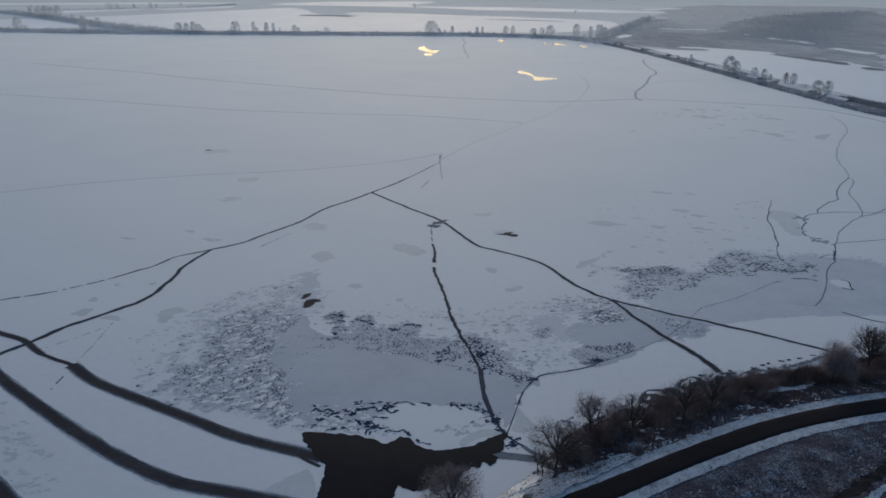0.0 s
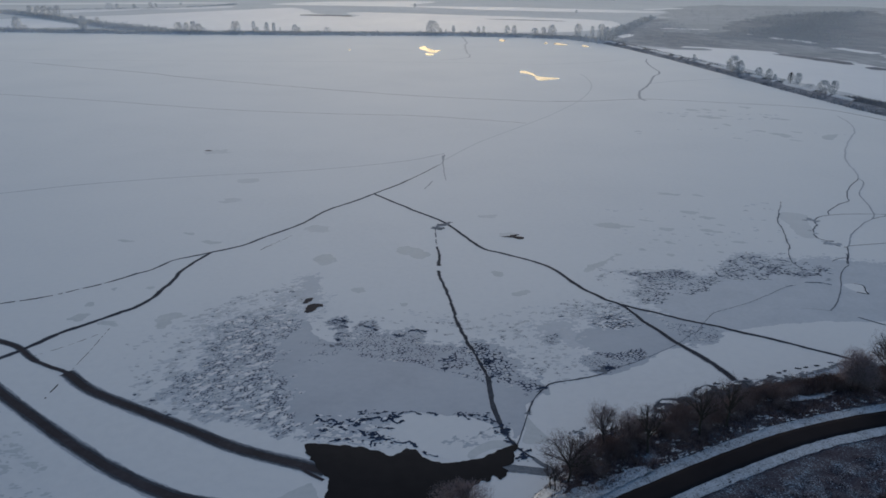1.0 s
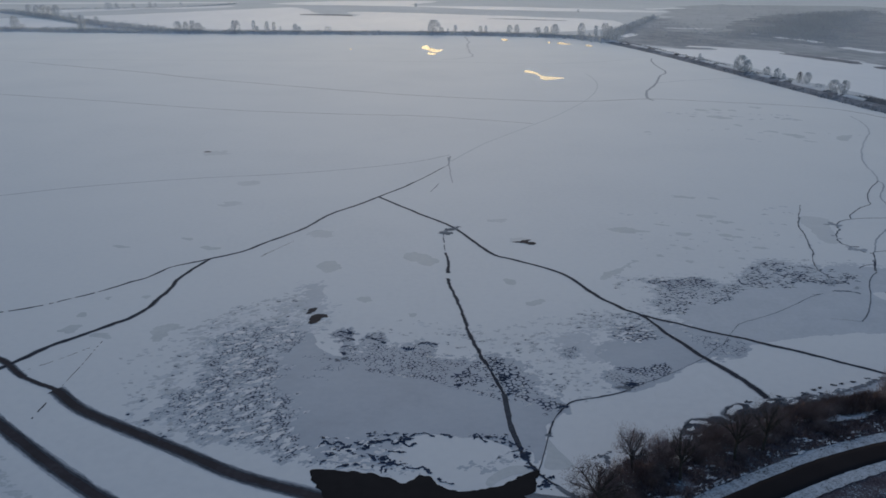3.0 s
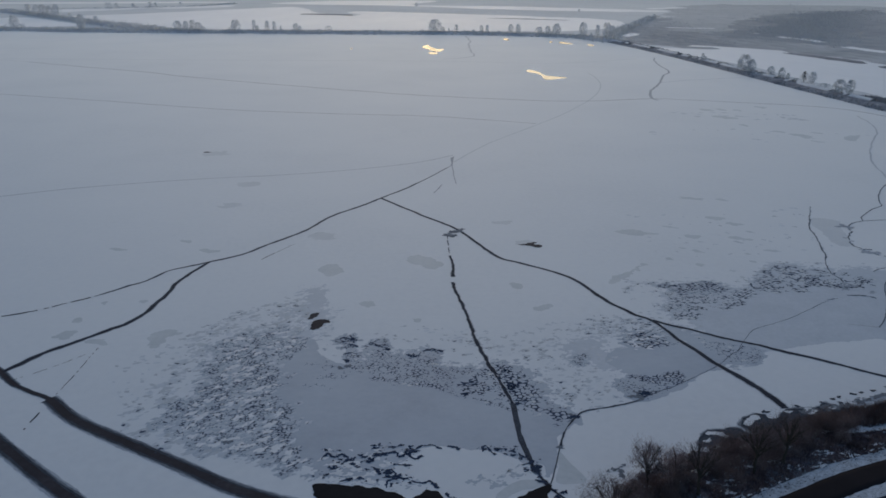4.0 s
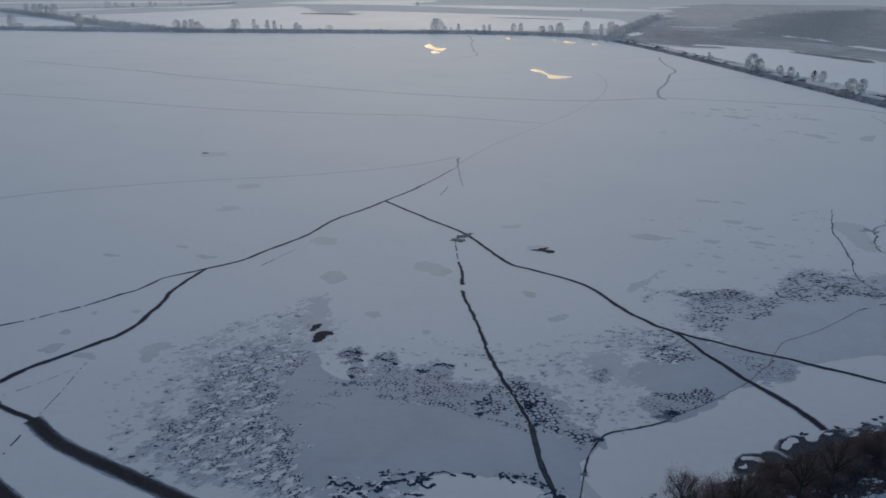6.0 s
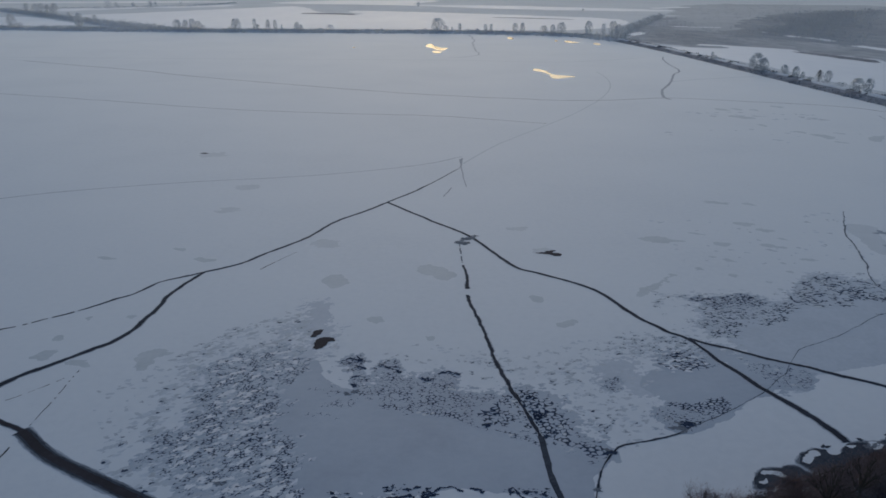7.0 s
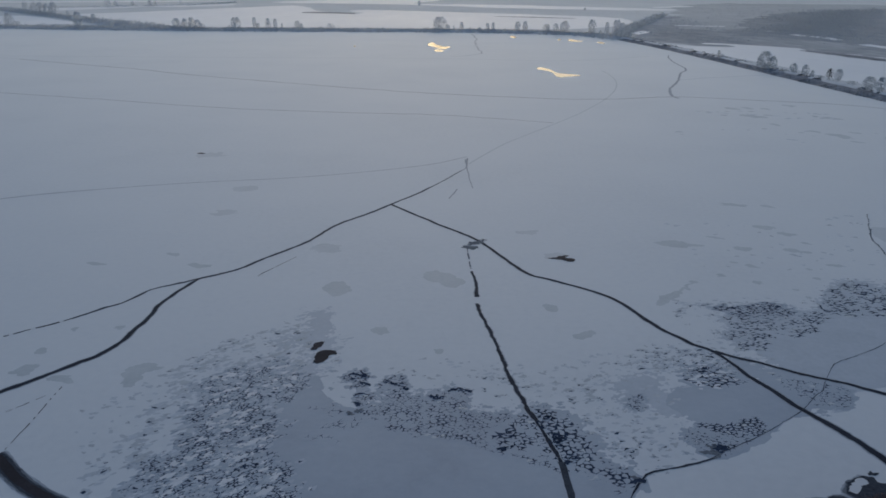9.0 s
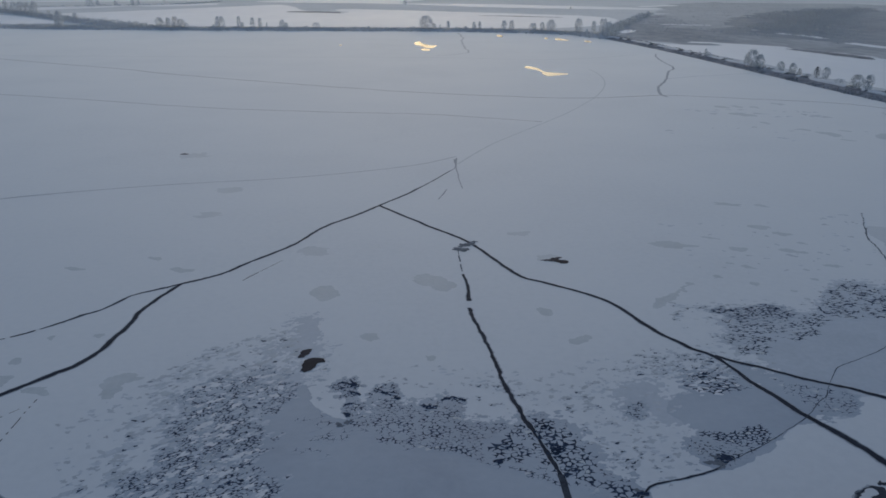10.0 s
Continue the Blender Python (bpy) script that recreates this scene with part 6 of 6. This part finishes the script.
line = spline([(6, 103.6), (12, 107.6), (20, 112.4), (28, 117.2), (36, 122.0)], 0.6)
v, f = band([tuple(p) for p in line[::4]], (6.0, 2.0), 0.6, 0.0, 67, 0.4, 0.3, 2.0)
v = [(x, y, max(ground_at(x, y), 1.3 if polyline_gap(np.array([x]), np.array([y]), ROAD)[0] < 5.5 else -1) + 0.30 + 0.04 * rnd(x * 1.3, y * 1.3, 68)) for x, y, _ in v]
tagged(solid("snow_drift", v, f, VERGE), "wide drift of trodden snow where the verge meets the bank", "snow drift", kind="structure")
FIELD_EDGE = [(20, 92), (34, 106), (58, 119), (90, 131), (125, 140), (125, 90), (60, 84)]
flecks("field_snow", "scraps of thin snow caught in the brown field", "snow", FIELD_EDGE, 24000, (0.03, 0.12), FROST, 61, lambda x, y, dr, ds: dr < -4.6 and abs((x - 70.1) * 0.577 - (y - 110.9) * 0.817) > 1.0 and y < 141 and rnd(x / 4, y / 4, 16) + 0.8 * rnd(x / 1.1, y / 1.1, 17) > -0.02)
flecks("bank_snow", "scraps of snow between the shrubs of the bank", "snow", BANK, 6500, (0.06, 0.34), FRESH, 62, lambda x, y, dr, ds: dr > 5.0 and ds > 0.4 and rnd(x / 2.2, y / 2.2, 18) + max(0, 8.0 - dr) * 0.08 > 0.26, 0.10)
flecks("bank_snow", "broken snow patch on the grassy bank", "snow", [(70, 145.5), (75, 150), (81, 152), (83, 150.6), (78, 146.8)], 420, (0.15, 0.6), FRESH, 63, lambda x, y, dr, ds: rnd(x / 1.5, y / 1.5, 19) > -0.15, 0.38)
flecks("verge_dirt", "dark dirt and grass showing through the roadside snow", "dirt", [(5, 92), (5, 99), (18, 112), (54, 134), (80, 146), (118, 152), (118, 138), (60, 122), (30, 104)], 3200, (0.02, 0.11), MUD, 64,
       lambda x, y, dr, ds: (2.8 < dr < 6.0 and rnd(x / 6, y / 6, 20) + 0.5 * rnd(x, y, 21) > 0.16) or (-5.4 < dr < -2.6 and rnd(x / 2, y / 2, 22) + 0.10 * (-dr - 3) > 0.05), 0.06, (1.0, 3.0), (0.35, 0.75))

flecks("drift_dirt", "dark grass specks in the snow drift", "dirt", [(2, 101), (15, 118), (20, 118), (36, 124), (34, 119), (12, 104)], 2200, (0.02, 0.10), MUD, 69, lambda x, y, dr, ds: dr > 4.5 and ds > 0.3 and rnd(x / 2.5, y / 2.5, 24) + 0.5 * rnd(x * 2, y * 2, 25) > 0.05, 0.30)

flecks("wheel_marks", "faint wheel marks along the snowy verge", "tracks", [(5, 92), (5, 99), (18, 112), (54, 134), (80, 146), (118, 152), (118, 138), (60, 122), (30, 104)], 2600, (0.025, 0.05), MUD, 70,
       lambda x, y, dr, ds: abs(dr - 3.4) < 0.12 or abs(dr - 4.3) < 0.15 or abs(dr + 3.1) < 0.12, 0.07, (6.0, 14.0), (0.42, 0.62))

# a rutted track at the field's edge
for off, width, m, z, name, label in ((0, 1.9, MUD, 0.10, "field_rut", "dark muddy rut with grass across the field"), (-2.9, 1.3, VERGE, 0.09, "snow_strip", "strip of snow beside the field rut"), (-5.6, 2.0, VERGE, 0.09, "snow_strip", "strip of snow beside the field rut")):
    d = Vector((10.9, 7.7)).normalized()
    side = Vector((-d.y, d.x)) * off
    v, f = band([tuple(Vector(p) + side) for p in ((48, 95.5), (59, 103.2), (70.1, 110.9), (81, 118.6), (95, 128.4))], width, 0.5, z, 65, 0.4, 0.45, 2.0)
    v = [(x, y, ground_at(x, y) + z) for x, y, z in v]
    tagged(solid(name, v, f, m), label, "field track", kind="structure")
flecks("rut_grass", "tufts along the field rut", "grass", [(50, 95.5), (50, 98.8), (95, 130.2), (95, 126.6)], 700, (0.08, 0.3), MUD, 66, lambda x, y, dr, ds: rnd(x, y, 23) > 0, 0.13)

# snow lying on the bank
for i, (pts, rag) in enumerate((([(2, 103), (8, 110), (15, 117.2), (18, 119.5), (20, 116.5), (14, 110), (9, 104)], 0.8), ([(73, 147), (76, 149.6), (80, 151.2), (81.5, 150), (77, 147.4)], 0.7))):
    edge = outline(pts, 0.5, 500 + 5 * i, rag, 2.0)
    e3 = [Vector((p.x, p.y, ground_at(p.x, p.y) + 0.12)) for p in edge]
    c = Vector((sum(p.x for p in edge) / len(edge), sum(p.y for p in edge) / len(edge)))
    inner = [Vector((*(p.lerp(c, 0.5)), ground_at(*p.lerp(c, 0.5)) + 0.22)) for p in edge]
    n = len(e3)
    v = e3 + inner + [Vector((c.x, c.y, ground_at(c.x, c.y) + 0.25))]
    f = [(k, (k + 1) % n, n + (k + 1) % n, n + k) for k in range(n)] + [(n + k, n + (k + 1) % n, 2 * n) for k in range(n)]
    tagged(solid("snow_drift", v, f, FRESH, smooth=True), "thin drift of old snow on the grassy bank", "snow drift", kind="structure")


# ---- far trees on the dykes ----
def far_tree(seed, shape, twig):
    """A bare rimed tree ten metres high: stems that part near the ground and a haze of fine twigs. Bark and twig
    colours also carry painted distance haze.
    """
    rng = random.Random(seed)
    height = 10.0
    wide, low = {"round": (0.50, 0.06), "column": (0.30, 0.04), "shrub": (0.85, 0.0)}[shape]
    tv, tf, wv, wf = [], [], [], []
    trunk = bent(Vector((0, 0, -0.8)), Vector((0, 0, 1)), height * 0.6, rng, 4, 0.1)
    tube(tv, tf, trunk, [height * q for q in (0.016, 0.013, 0.010, 0.007, 0.003)], 5)
    for _ in range(12):
        start = trunk[rng.choice((1, 1, 2, 3))]
        limb = bent(start, sideways(Vector((0, 0, 1)), rng, 15, 55), height * 0.42, rng, 3, 0.15)
        tube(tv, tf, limb, [height * q for q in (0.006, 0.004, 0.003, 0.001)], 3)
    lobes = [(rng.uniform(0, 6.283), rng.uniform(0.15, 0.95), rng.uniform(0.6, 1.12)) for _ in range(9)]
    hubs = [Vector((rng.gauss(0, 0.5) * wide, rng.gauss(0, 0.5) * wide, rng.uniform(low + 0.1, 0.85))) * height for _ in range(14)]
    for _ in range({"round": 2600, "column": 1500, "shrub": 2800}[shape]):
        u, a = rng.random(), rng.uniform(0, 6.283)
        reach = min(lobes, key=lambda q: abs(math.sin((q[0] - a) / 2)) + abs(q[1] - u))[2]
        k = wide * reach * math.sin(math.pi * (0.12 + 0.80 * u ** 0.85)) ** 0.62 * rng.random() ** 0.42
        q = Vector((math.cos(a) * k, math.sin(a) * k, low + (1 - low) * u * (0.9 + 0.1 * reach))) * height
        hub = min(hubs, key=lambda h: (h - q).length)
        q = q.lerp(hub, rng.uniform(0, 0.35))
        out = (q - Vector((0, 0, height * 0.25))).normalized()
        d = (out + Vector((rng.uniform(-1, 1), rng.uniform(-1, 1), rng.uniform(-0.4, 1.2))) * 0.6).normalized() * height * rng.uniform(0.04, 0.09)
        s = d.cross(Vector((rng.uniform(-1, 1), rng.uniform(-1, 1), rng.uniform(-1, 1)))).normalized() * height * rng.uniform(0.005, 0.011)
        b = len(wv)
        wv += [q - s, q + s, q + d]
        wf.append((b, b + 1, b + 2))
    root = tagged(new("tree"), "", "tree", "trees on the far dykes")
    solid("trunk", tv, tf, HAZED_RIME_BARK, root)
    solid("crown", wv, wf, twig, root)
    return root


SHAPES = {"round": "round hoar-frosted tree on the far dyke, paled with painted haze", "column": "slender upright frosted tree on the far dyke, paled with painted haze", "shrub": "low spreading frosted bush on the far dyke, paled with painted haze"}
SPREAD = {"round": 1.0, "column": 0.60, "shrub": 1.7}
models = {}
for i, s in enumerate(SHAPES):
    for k in range(3):
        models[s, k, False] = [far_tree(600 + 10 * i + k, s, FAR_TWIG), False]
        # same trees with darker crowns: less haze painted in for the nearer dyke
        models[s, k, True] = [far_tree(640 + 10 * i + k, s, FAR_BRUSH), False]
# place, height, spread and shape of each tree: the long dyke, the dykes and pond shores behind it, the nearer dyke
FAR = [(-683, 1274, 20.6, 18.6, "round"), (-670, 1272, 8.2, 16.4, "shrub"), (-570, 1259, 23.6, 19.7, "round"), (-451, 1247, 9.4, 9.4, "round"), (-438, 1246, 7.5, 4.7, "round"), (-427, 1246, 5.6, 5.6, "round"), (-415, 1245, 14.9, 14.9, "round"), (-403, 1245, 14.9, 11.1, "round"), (-393, 1244, 16.7, 11.1, "round"), (-384, 1244, 12.9, 14.8, "round"), (-376, 1243, 7.4, 11.1, "shrub"), (-326, 1241, 17.3, 18.2, "round"), (-335, 1241, 5.5, 5.5, "round"), (-297, 1240, 17.2, 8.1, "column"), (-292, 1240, 9.0, 7.2, "round"), (-277, 1240, 16.2, 9.0, "column"), (-266, 1240, 15.3, 8.1, "column"), (-256, 1240, 9.0, 3.6, "column")]
FAR += [(-233, 1240, 12.5, 10.7, "round"), (-227, 1240, 8.9, 7.1, "round"), (-198, 1240, 4.4, 8.9, "shrub"), (-183, 1240, 8.9, 12.4, "shrub"), (-105, 1240, 4.4, 5.3, "round"), (-40, 1239, 4.4, 10.5, "shrub"), (-21, 1239, 19.3, 22.8, "round"), (-8, 1239, 8.8, 8.8, "round"), (1, 1239, 7.0, 3.5, "column"), (13, 1239, 12.3, 7.0, "column"), (25, 1236, 4.4, 7.0, "shrub"), (39, 1233, 5.2, 7.0, "round"), (51, 1230, 11.3, 7.8, "round"), (59, 1228, 12.2, 6.1, "column"), (76, 1224, 4.3, 8.7, "shrub"), (94, 1220, 13.8, 10.4, "round"), (105, 1217, 14.7, 9.5, "round"), (136, 1209, 11.2, 13.8, "round")]
FAR += [(148, 1201, 12.8, 10.3, "round"), (159, 1193, 17.0, 14.5, "round"), (194, 1170, 20.1, 14.2, "round"), (204, 1155, 6.6, 5.0, "round"), (210, 1142, 18.0, 8.2, "column"), (218, 1120, 22.5, 14.5, "round"), (223, 1108, 19.1, 12.7, "round"), (229, 1093, 17.3, 9.4, "column")]
FAR += [(-634, 1461, 12.5, 11.4, "round"), (-743, 1596, 11.4, 10.1, "round"), (-813, 1686, 25.2, 21.5, "round"), (-851, 1707, 23.6, 19.2, "round"), (-877, 1731, 21.8, 16.8, "round"), (-839, 1709, 21.9, 16.4, "round"), (-935, 1810, 20.5, 17.6, "round"), (-874, 2097, 16.4, 22.9, "shrub"), (-870, 2138, 13.3, 13.3, "round"), (-860, 2227, 10.3, 13.8, "round"), (-832, 2278, 12.3, 14.0, "round"), (-818, 2280, 10.5, 10.5, "round"), (-798, 2436, 7.4, 11.1, "shrub"), (-87, 2348, 11.9, 11.9, "round"), (295, 1346, 9.8, 8.8, "round"), (320, 1411, 9.3, 9.3, "round"), (355, 1503, 8.8, 9.9, "round"), (400, 1630, 9.6, 10.8, "round")]
FAR += [(449, 1755, 9.1, 11.7, "round"), (333, 2040, 7.4, 7.4, "round")]
FAR += [(269, 739, 15.2, 13.1, "round"), (272, 730, 11.9, 8.6, "round"), (271, 757, 7.8, 5.6, "round"), (280, 705, 8.4, 7.3, "round"), (281, 686, 9.2, 7.2, "round"), (282, 675, 6.1, 4.0, "round"), (293, 654, 9.4, 6.9, "round"), (290, 603, 9.7, 10.1, "round"), (294, 595, 10.5, 9.1, "round"), (294, 634, 2.9, 9.6, "shrub"), (287, 671, 2.5, 7.1, "shrub"), (277, 713, 2.6, 6.4, "shrub"), (263, 834, 4.3, 9.7, "shrub"), (273, 870, 4.5, 3.8, "round")]
rng = random.Random(71)
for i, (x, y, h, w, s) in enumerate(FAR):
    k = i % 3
    # picks the crown colour by distance, standing in for thinner haze
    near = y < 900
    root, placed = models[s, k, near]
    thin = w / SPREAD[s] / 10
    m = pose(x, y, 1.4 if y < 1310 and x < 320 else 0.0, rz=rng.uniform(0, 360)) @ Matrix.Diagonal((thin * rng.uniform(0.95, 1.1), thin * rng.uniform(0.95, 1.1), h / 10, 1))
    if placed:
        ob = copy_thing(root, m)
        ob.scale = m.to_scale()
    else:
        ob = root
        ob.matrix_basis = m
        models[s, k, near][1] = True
    ob["label"] = SHAPES[s] if h > 6 else "small frosted bush on the far dyke, paled with painted haze"
for root, placed in models.values():
    if not placed:
        for ob in [*root.children, root]:
            bpy.data.objects.remove(ob)

# one dark conifer on the nearer dyke
rng = random.Random(88)
tv, tf, wv, wf = [], [], [], []
tube(tv, tf, [Vector((0, 0, -0.5)), Vector((0, 0, 4)), Vector((0.3, 0, 9))], [0.25, 0.18, 0.05], 6)
for _ in range(800):
    t = rng.random() ** 0.8
    a, r = rng.uniform(0, 6.283), (1 - t ** 1.6) * 4.6 * rng.uniform(0.3, 1.0) + 0.2
    r *= 0.8 + 0.35 * math.sin(3 * a + 5 * t)
    q = Vector((math.cos(a) * r, math.sin(a) * r, 1.4 + 7.8 * t + rng.uniform(-0.4, 0.4)))
    d = Vector((math.cos(a), math.sin(a), -0.25)) * rng.uniform(0.6, 1.3)
    s = Vector((-math.sin(a), math.cos(a), 0)) * rng.uniform(0.15, 0.35)
    b = len(wv)
    wv += [q - s, q + s, q + d]
    wf.append((b, b + 1, b + 2))
pine = tagged(new("conifer"), "dark green conifer among bare trees on the dyke", "tree", "trees on the far dykes")
pine.location = (293, 669, 1.5)
pine.scale = (1.0, 1.0, 0.85)
solid("trunk", tv, tf, BARK, pine)
solid("crown", wv, wf, CONIFER, pine)

# reeds along the dykes and the pond shores, and the wood beyond
v, f = [], []
rng = random.Random(91)
for pts, width, count, hh, m in ((DYKES[0][0], 54, 6500, 4.2, HAZED_FROST_REED), (DYKES[1][0], 24, 5200, 2.2, REED), (DYKES[2][0], 44, 2600, 4.0, HAZED_FROST_REED)):
    line = spline(pts, 6)
    v, f = [], []
    for _ in range(count):
        i = rng.randrange(len(line) - 1)
        d = (line[i + 1] - line[i]).normalized()
        o = rng.uniform(-0.52, 0.52) * width
        p = line[i].lerp(line[i + 1], rng.random()) + Vector((-d.y, d.x)) * o
        if rnd(p.x / 30, p.y / 12, 5) < -0.28 or (m is REED and -3.5 < o < 9 and rng.random() < 0.8):
            continue
        blades(v, f, p.x, p.y, max(-0.3, 1.5 - abs(o) / width * 3.2), hh * rng.uniform(0.5, 1.2) * (0.45 if m is REED and abs(o) < 6 else 1), 1.0, 3, rng, 0.35)
    tagged(solid("reed_belt", v, f, m), "dry grey-brown reeds along the dykes", "reeds", kind="stuff")

v, f = [], []
for x, y in scatter([(289.4, 592.8), (283, 572.6), (287.2, 548.9), (292.7, 508.8), (312, 500), (318, 552.4), (307.8, 590.5)], 2600, rng):
    blades(v, f, x, y, -0.1, 2.4 * rng.uniform(0.5, 1.2), 0.8, 3, rng, 0.3)
tagged(solid("reed_belt", v, f, REED), "dense dark reed bed widening the foot of the dyke", "reeds", kind="stuff")
# brush growing along the dykes, knee-high to twice a man's height
for pts, width, count, low, tall in (([(-1250, 1366), (-700, 1276), (-506, 1250), (-400, 1243)], 34, 2600, 3.0, 8.5), ([(-400, 1240), (-142, 1238), (12, 1237), (135, 1208), (200, 1164)], 20, 2600, 1.2, 4.6), ([(-1074, 1960), (-905, 1764), (-758, 1588), (-627, 1455), (-518, 1345), (-440, 1262)], 40, 2600, 3.0, 9.0),
                                     ([(-1006, 2000), (-862, 2102), (-707, 2252), (-650, 2512)], 16, 1100, 2.0, 8.0), ([(226, 1120), (262, 1250), (302, 1372), (362, 1532), (458, 1789)], 26, 1300, 2.0, 7.5)):
    line = spline(pts, 8)
    v, f = [], []
    for _ in range(count):
        i = rng.randrange(len(line) - 1)
        p = line[i].lerp(line[i + 1], rng.random()) + Vector((rng.uniform(-0.5, 0.5), rng.uniform(-0.5, 0.5))) * width
        swell = 0.5 + 0.5 * rnd(p.x / 16, p.y / 16, 9) + 0.35 * rnd(p.x / 5, p.y / 5, 11)
        if swell < 0.22:
            continue
        hh = low + (tall - low) * min(1.2, swell) ** 1.8
        for _ in range(8):
            q = Vector((p.x + rng.gauss(0, 1.3), p.y + rng.gauss(0, 1.3), 0.6 + hh * rng.uniform(0.0, 0.85)))
            s = Vector((rng.uniform(-1, 1), rng.uniform(-1, 1), rng.uniform(-0.4, 0.4))) * 0.36
            b = len(v)
            v += [q - s, q + s, q + Vector((rng.uniform(-0.5, 0.5), rng.uniform(-0.5, 0.5), rng.uniform(0.7, 1.6)))]
            f.append((b, b + 1, b + 2))
    tagged(solid("brush_belt", v, f, FAR_BRUSH), "rimed brush growing along the far dyke, haze painted into its grey", "brush", kind="stuff")
# leafless woods and scrub beyond the ponds, thinning out at their rims
WOODS = (([(395.9, 1192.9), (633.6, 1709.2), (830.1, 2007.6), (1018.2, 2170.5), (1204.7, 2273.4), (504.3, 976.0), (469.8, 997.1), (463.9, 1073.9), (471.3, 1198.7)], 15000, 6, 200),
         ([(330, 1180), (480, 1500), (633.6, 1860), (830.1, 2200), (1300, 2500), (1350, 2273.4), (900, 1500), (520, 960), (440, 985), (430, 1073.9)], 9000, 3.4, 320),
         ([(-1500, 2950), (-200, 3080), (900, 3050), (900, 3200), (-1500, 3150)], 700, 12, 80),
         ([(260.9, 1206.0), (362.4, 1513.4), (496.6, 1847.5), (461.6, 1355.4), (471.3, 1198.7), (463.9, 1073.9), (390.7, 975), (322.0, 1020), (275.3, 1060)], 3600, 2.4, 60),
         ([(384.9, 1410.8), (530.8, 1970.4), (771.9, 2582.8), (1236.2, 2966.7), (1204.7, 2273.4), (830.1, 2007.6), (452.1, 1354.6)], 5000, 2.6, 380))
for poly, count, h, soft in WOODS:
    v, f = [], []
    spots = scatter(poly, count, rng)
    rim = edge_gap(np.array([p[0] for p in spots]), np.array([p[1] for p in spots]), poly)
    feet = np.maximum(0, ground_height(np.array([p[0] for p in spots]), np.array([p[1] for p in spots])))
    for (x, y), d, foot in zip(spots, rim, feet):
        if d < soft * rng.random() or rnd(x / 90, y / 90, 12) < -0.3:
            continue
        hh = h * rng.uniform(0.4, 1.25)
        for _ in range(11):
            a, r = rng.uniform(0, 6.283), hh * 0.7 * rng.random() ** 0.5
            q = Vector((x + math.cos(a) * r, y + math.sin(a) * r, foot + hh * rng.uniform(0.1, 0.8)))
            s = Vector((rng.uniform(-1, 1), rng.uniform(-1, 1), rng.uniform(-0.5, 0.5))) * hh * 0.085
            b = len(v)
            v += [q - s, q + s, q + Vector((rng.uniform(-0.1, 0.1), rng.uniform(-0.1, 0.1), 0.26)) * hh]
            f.append((b, b + 1, b + 2))
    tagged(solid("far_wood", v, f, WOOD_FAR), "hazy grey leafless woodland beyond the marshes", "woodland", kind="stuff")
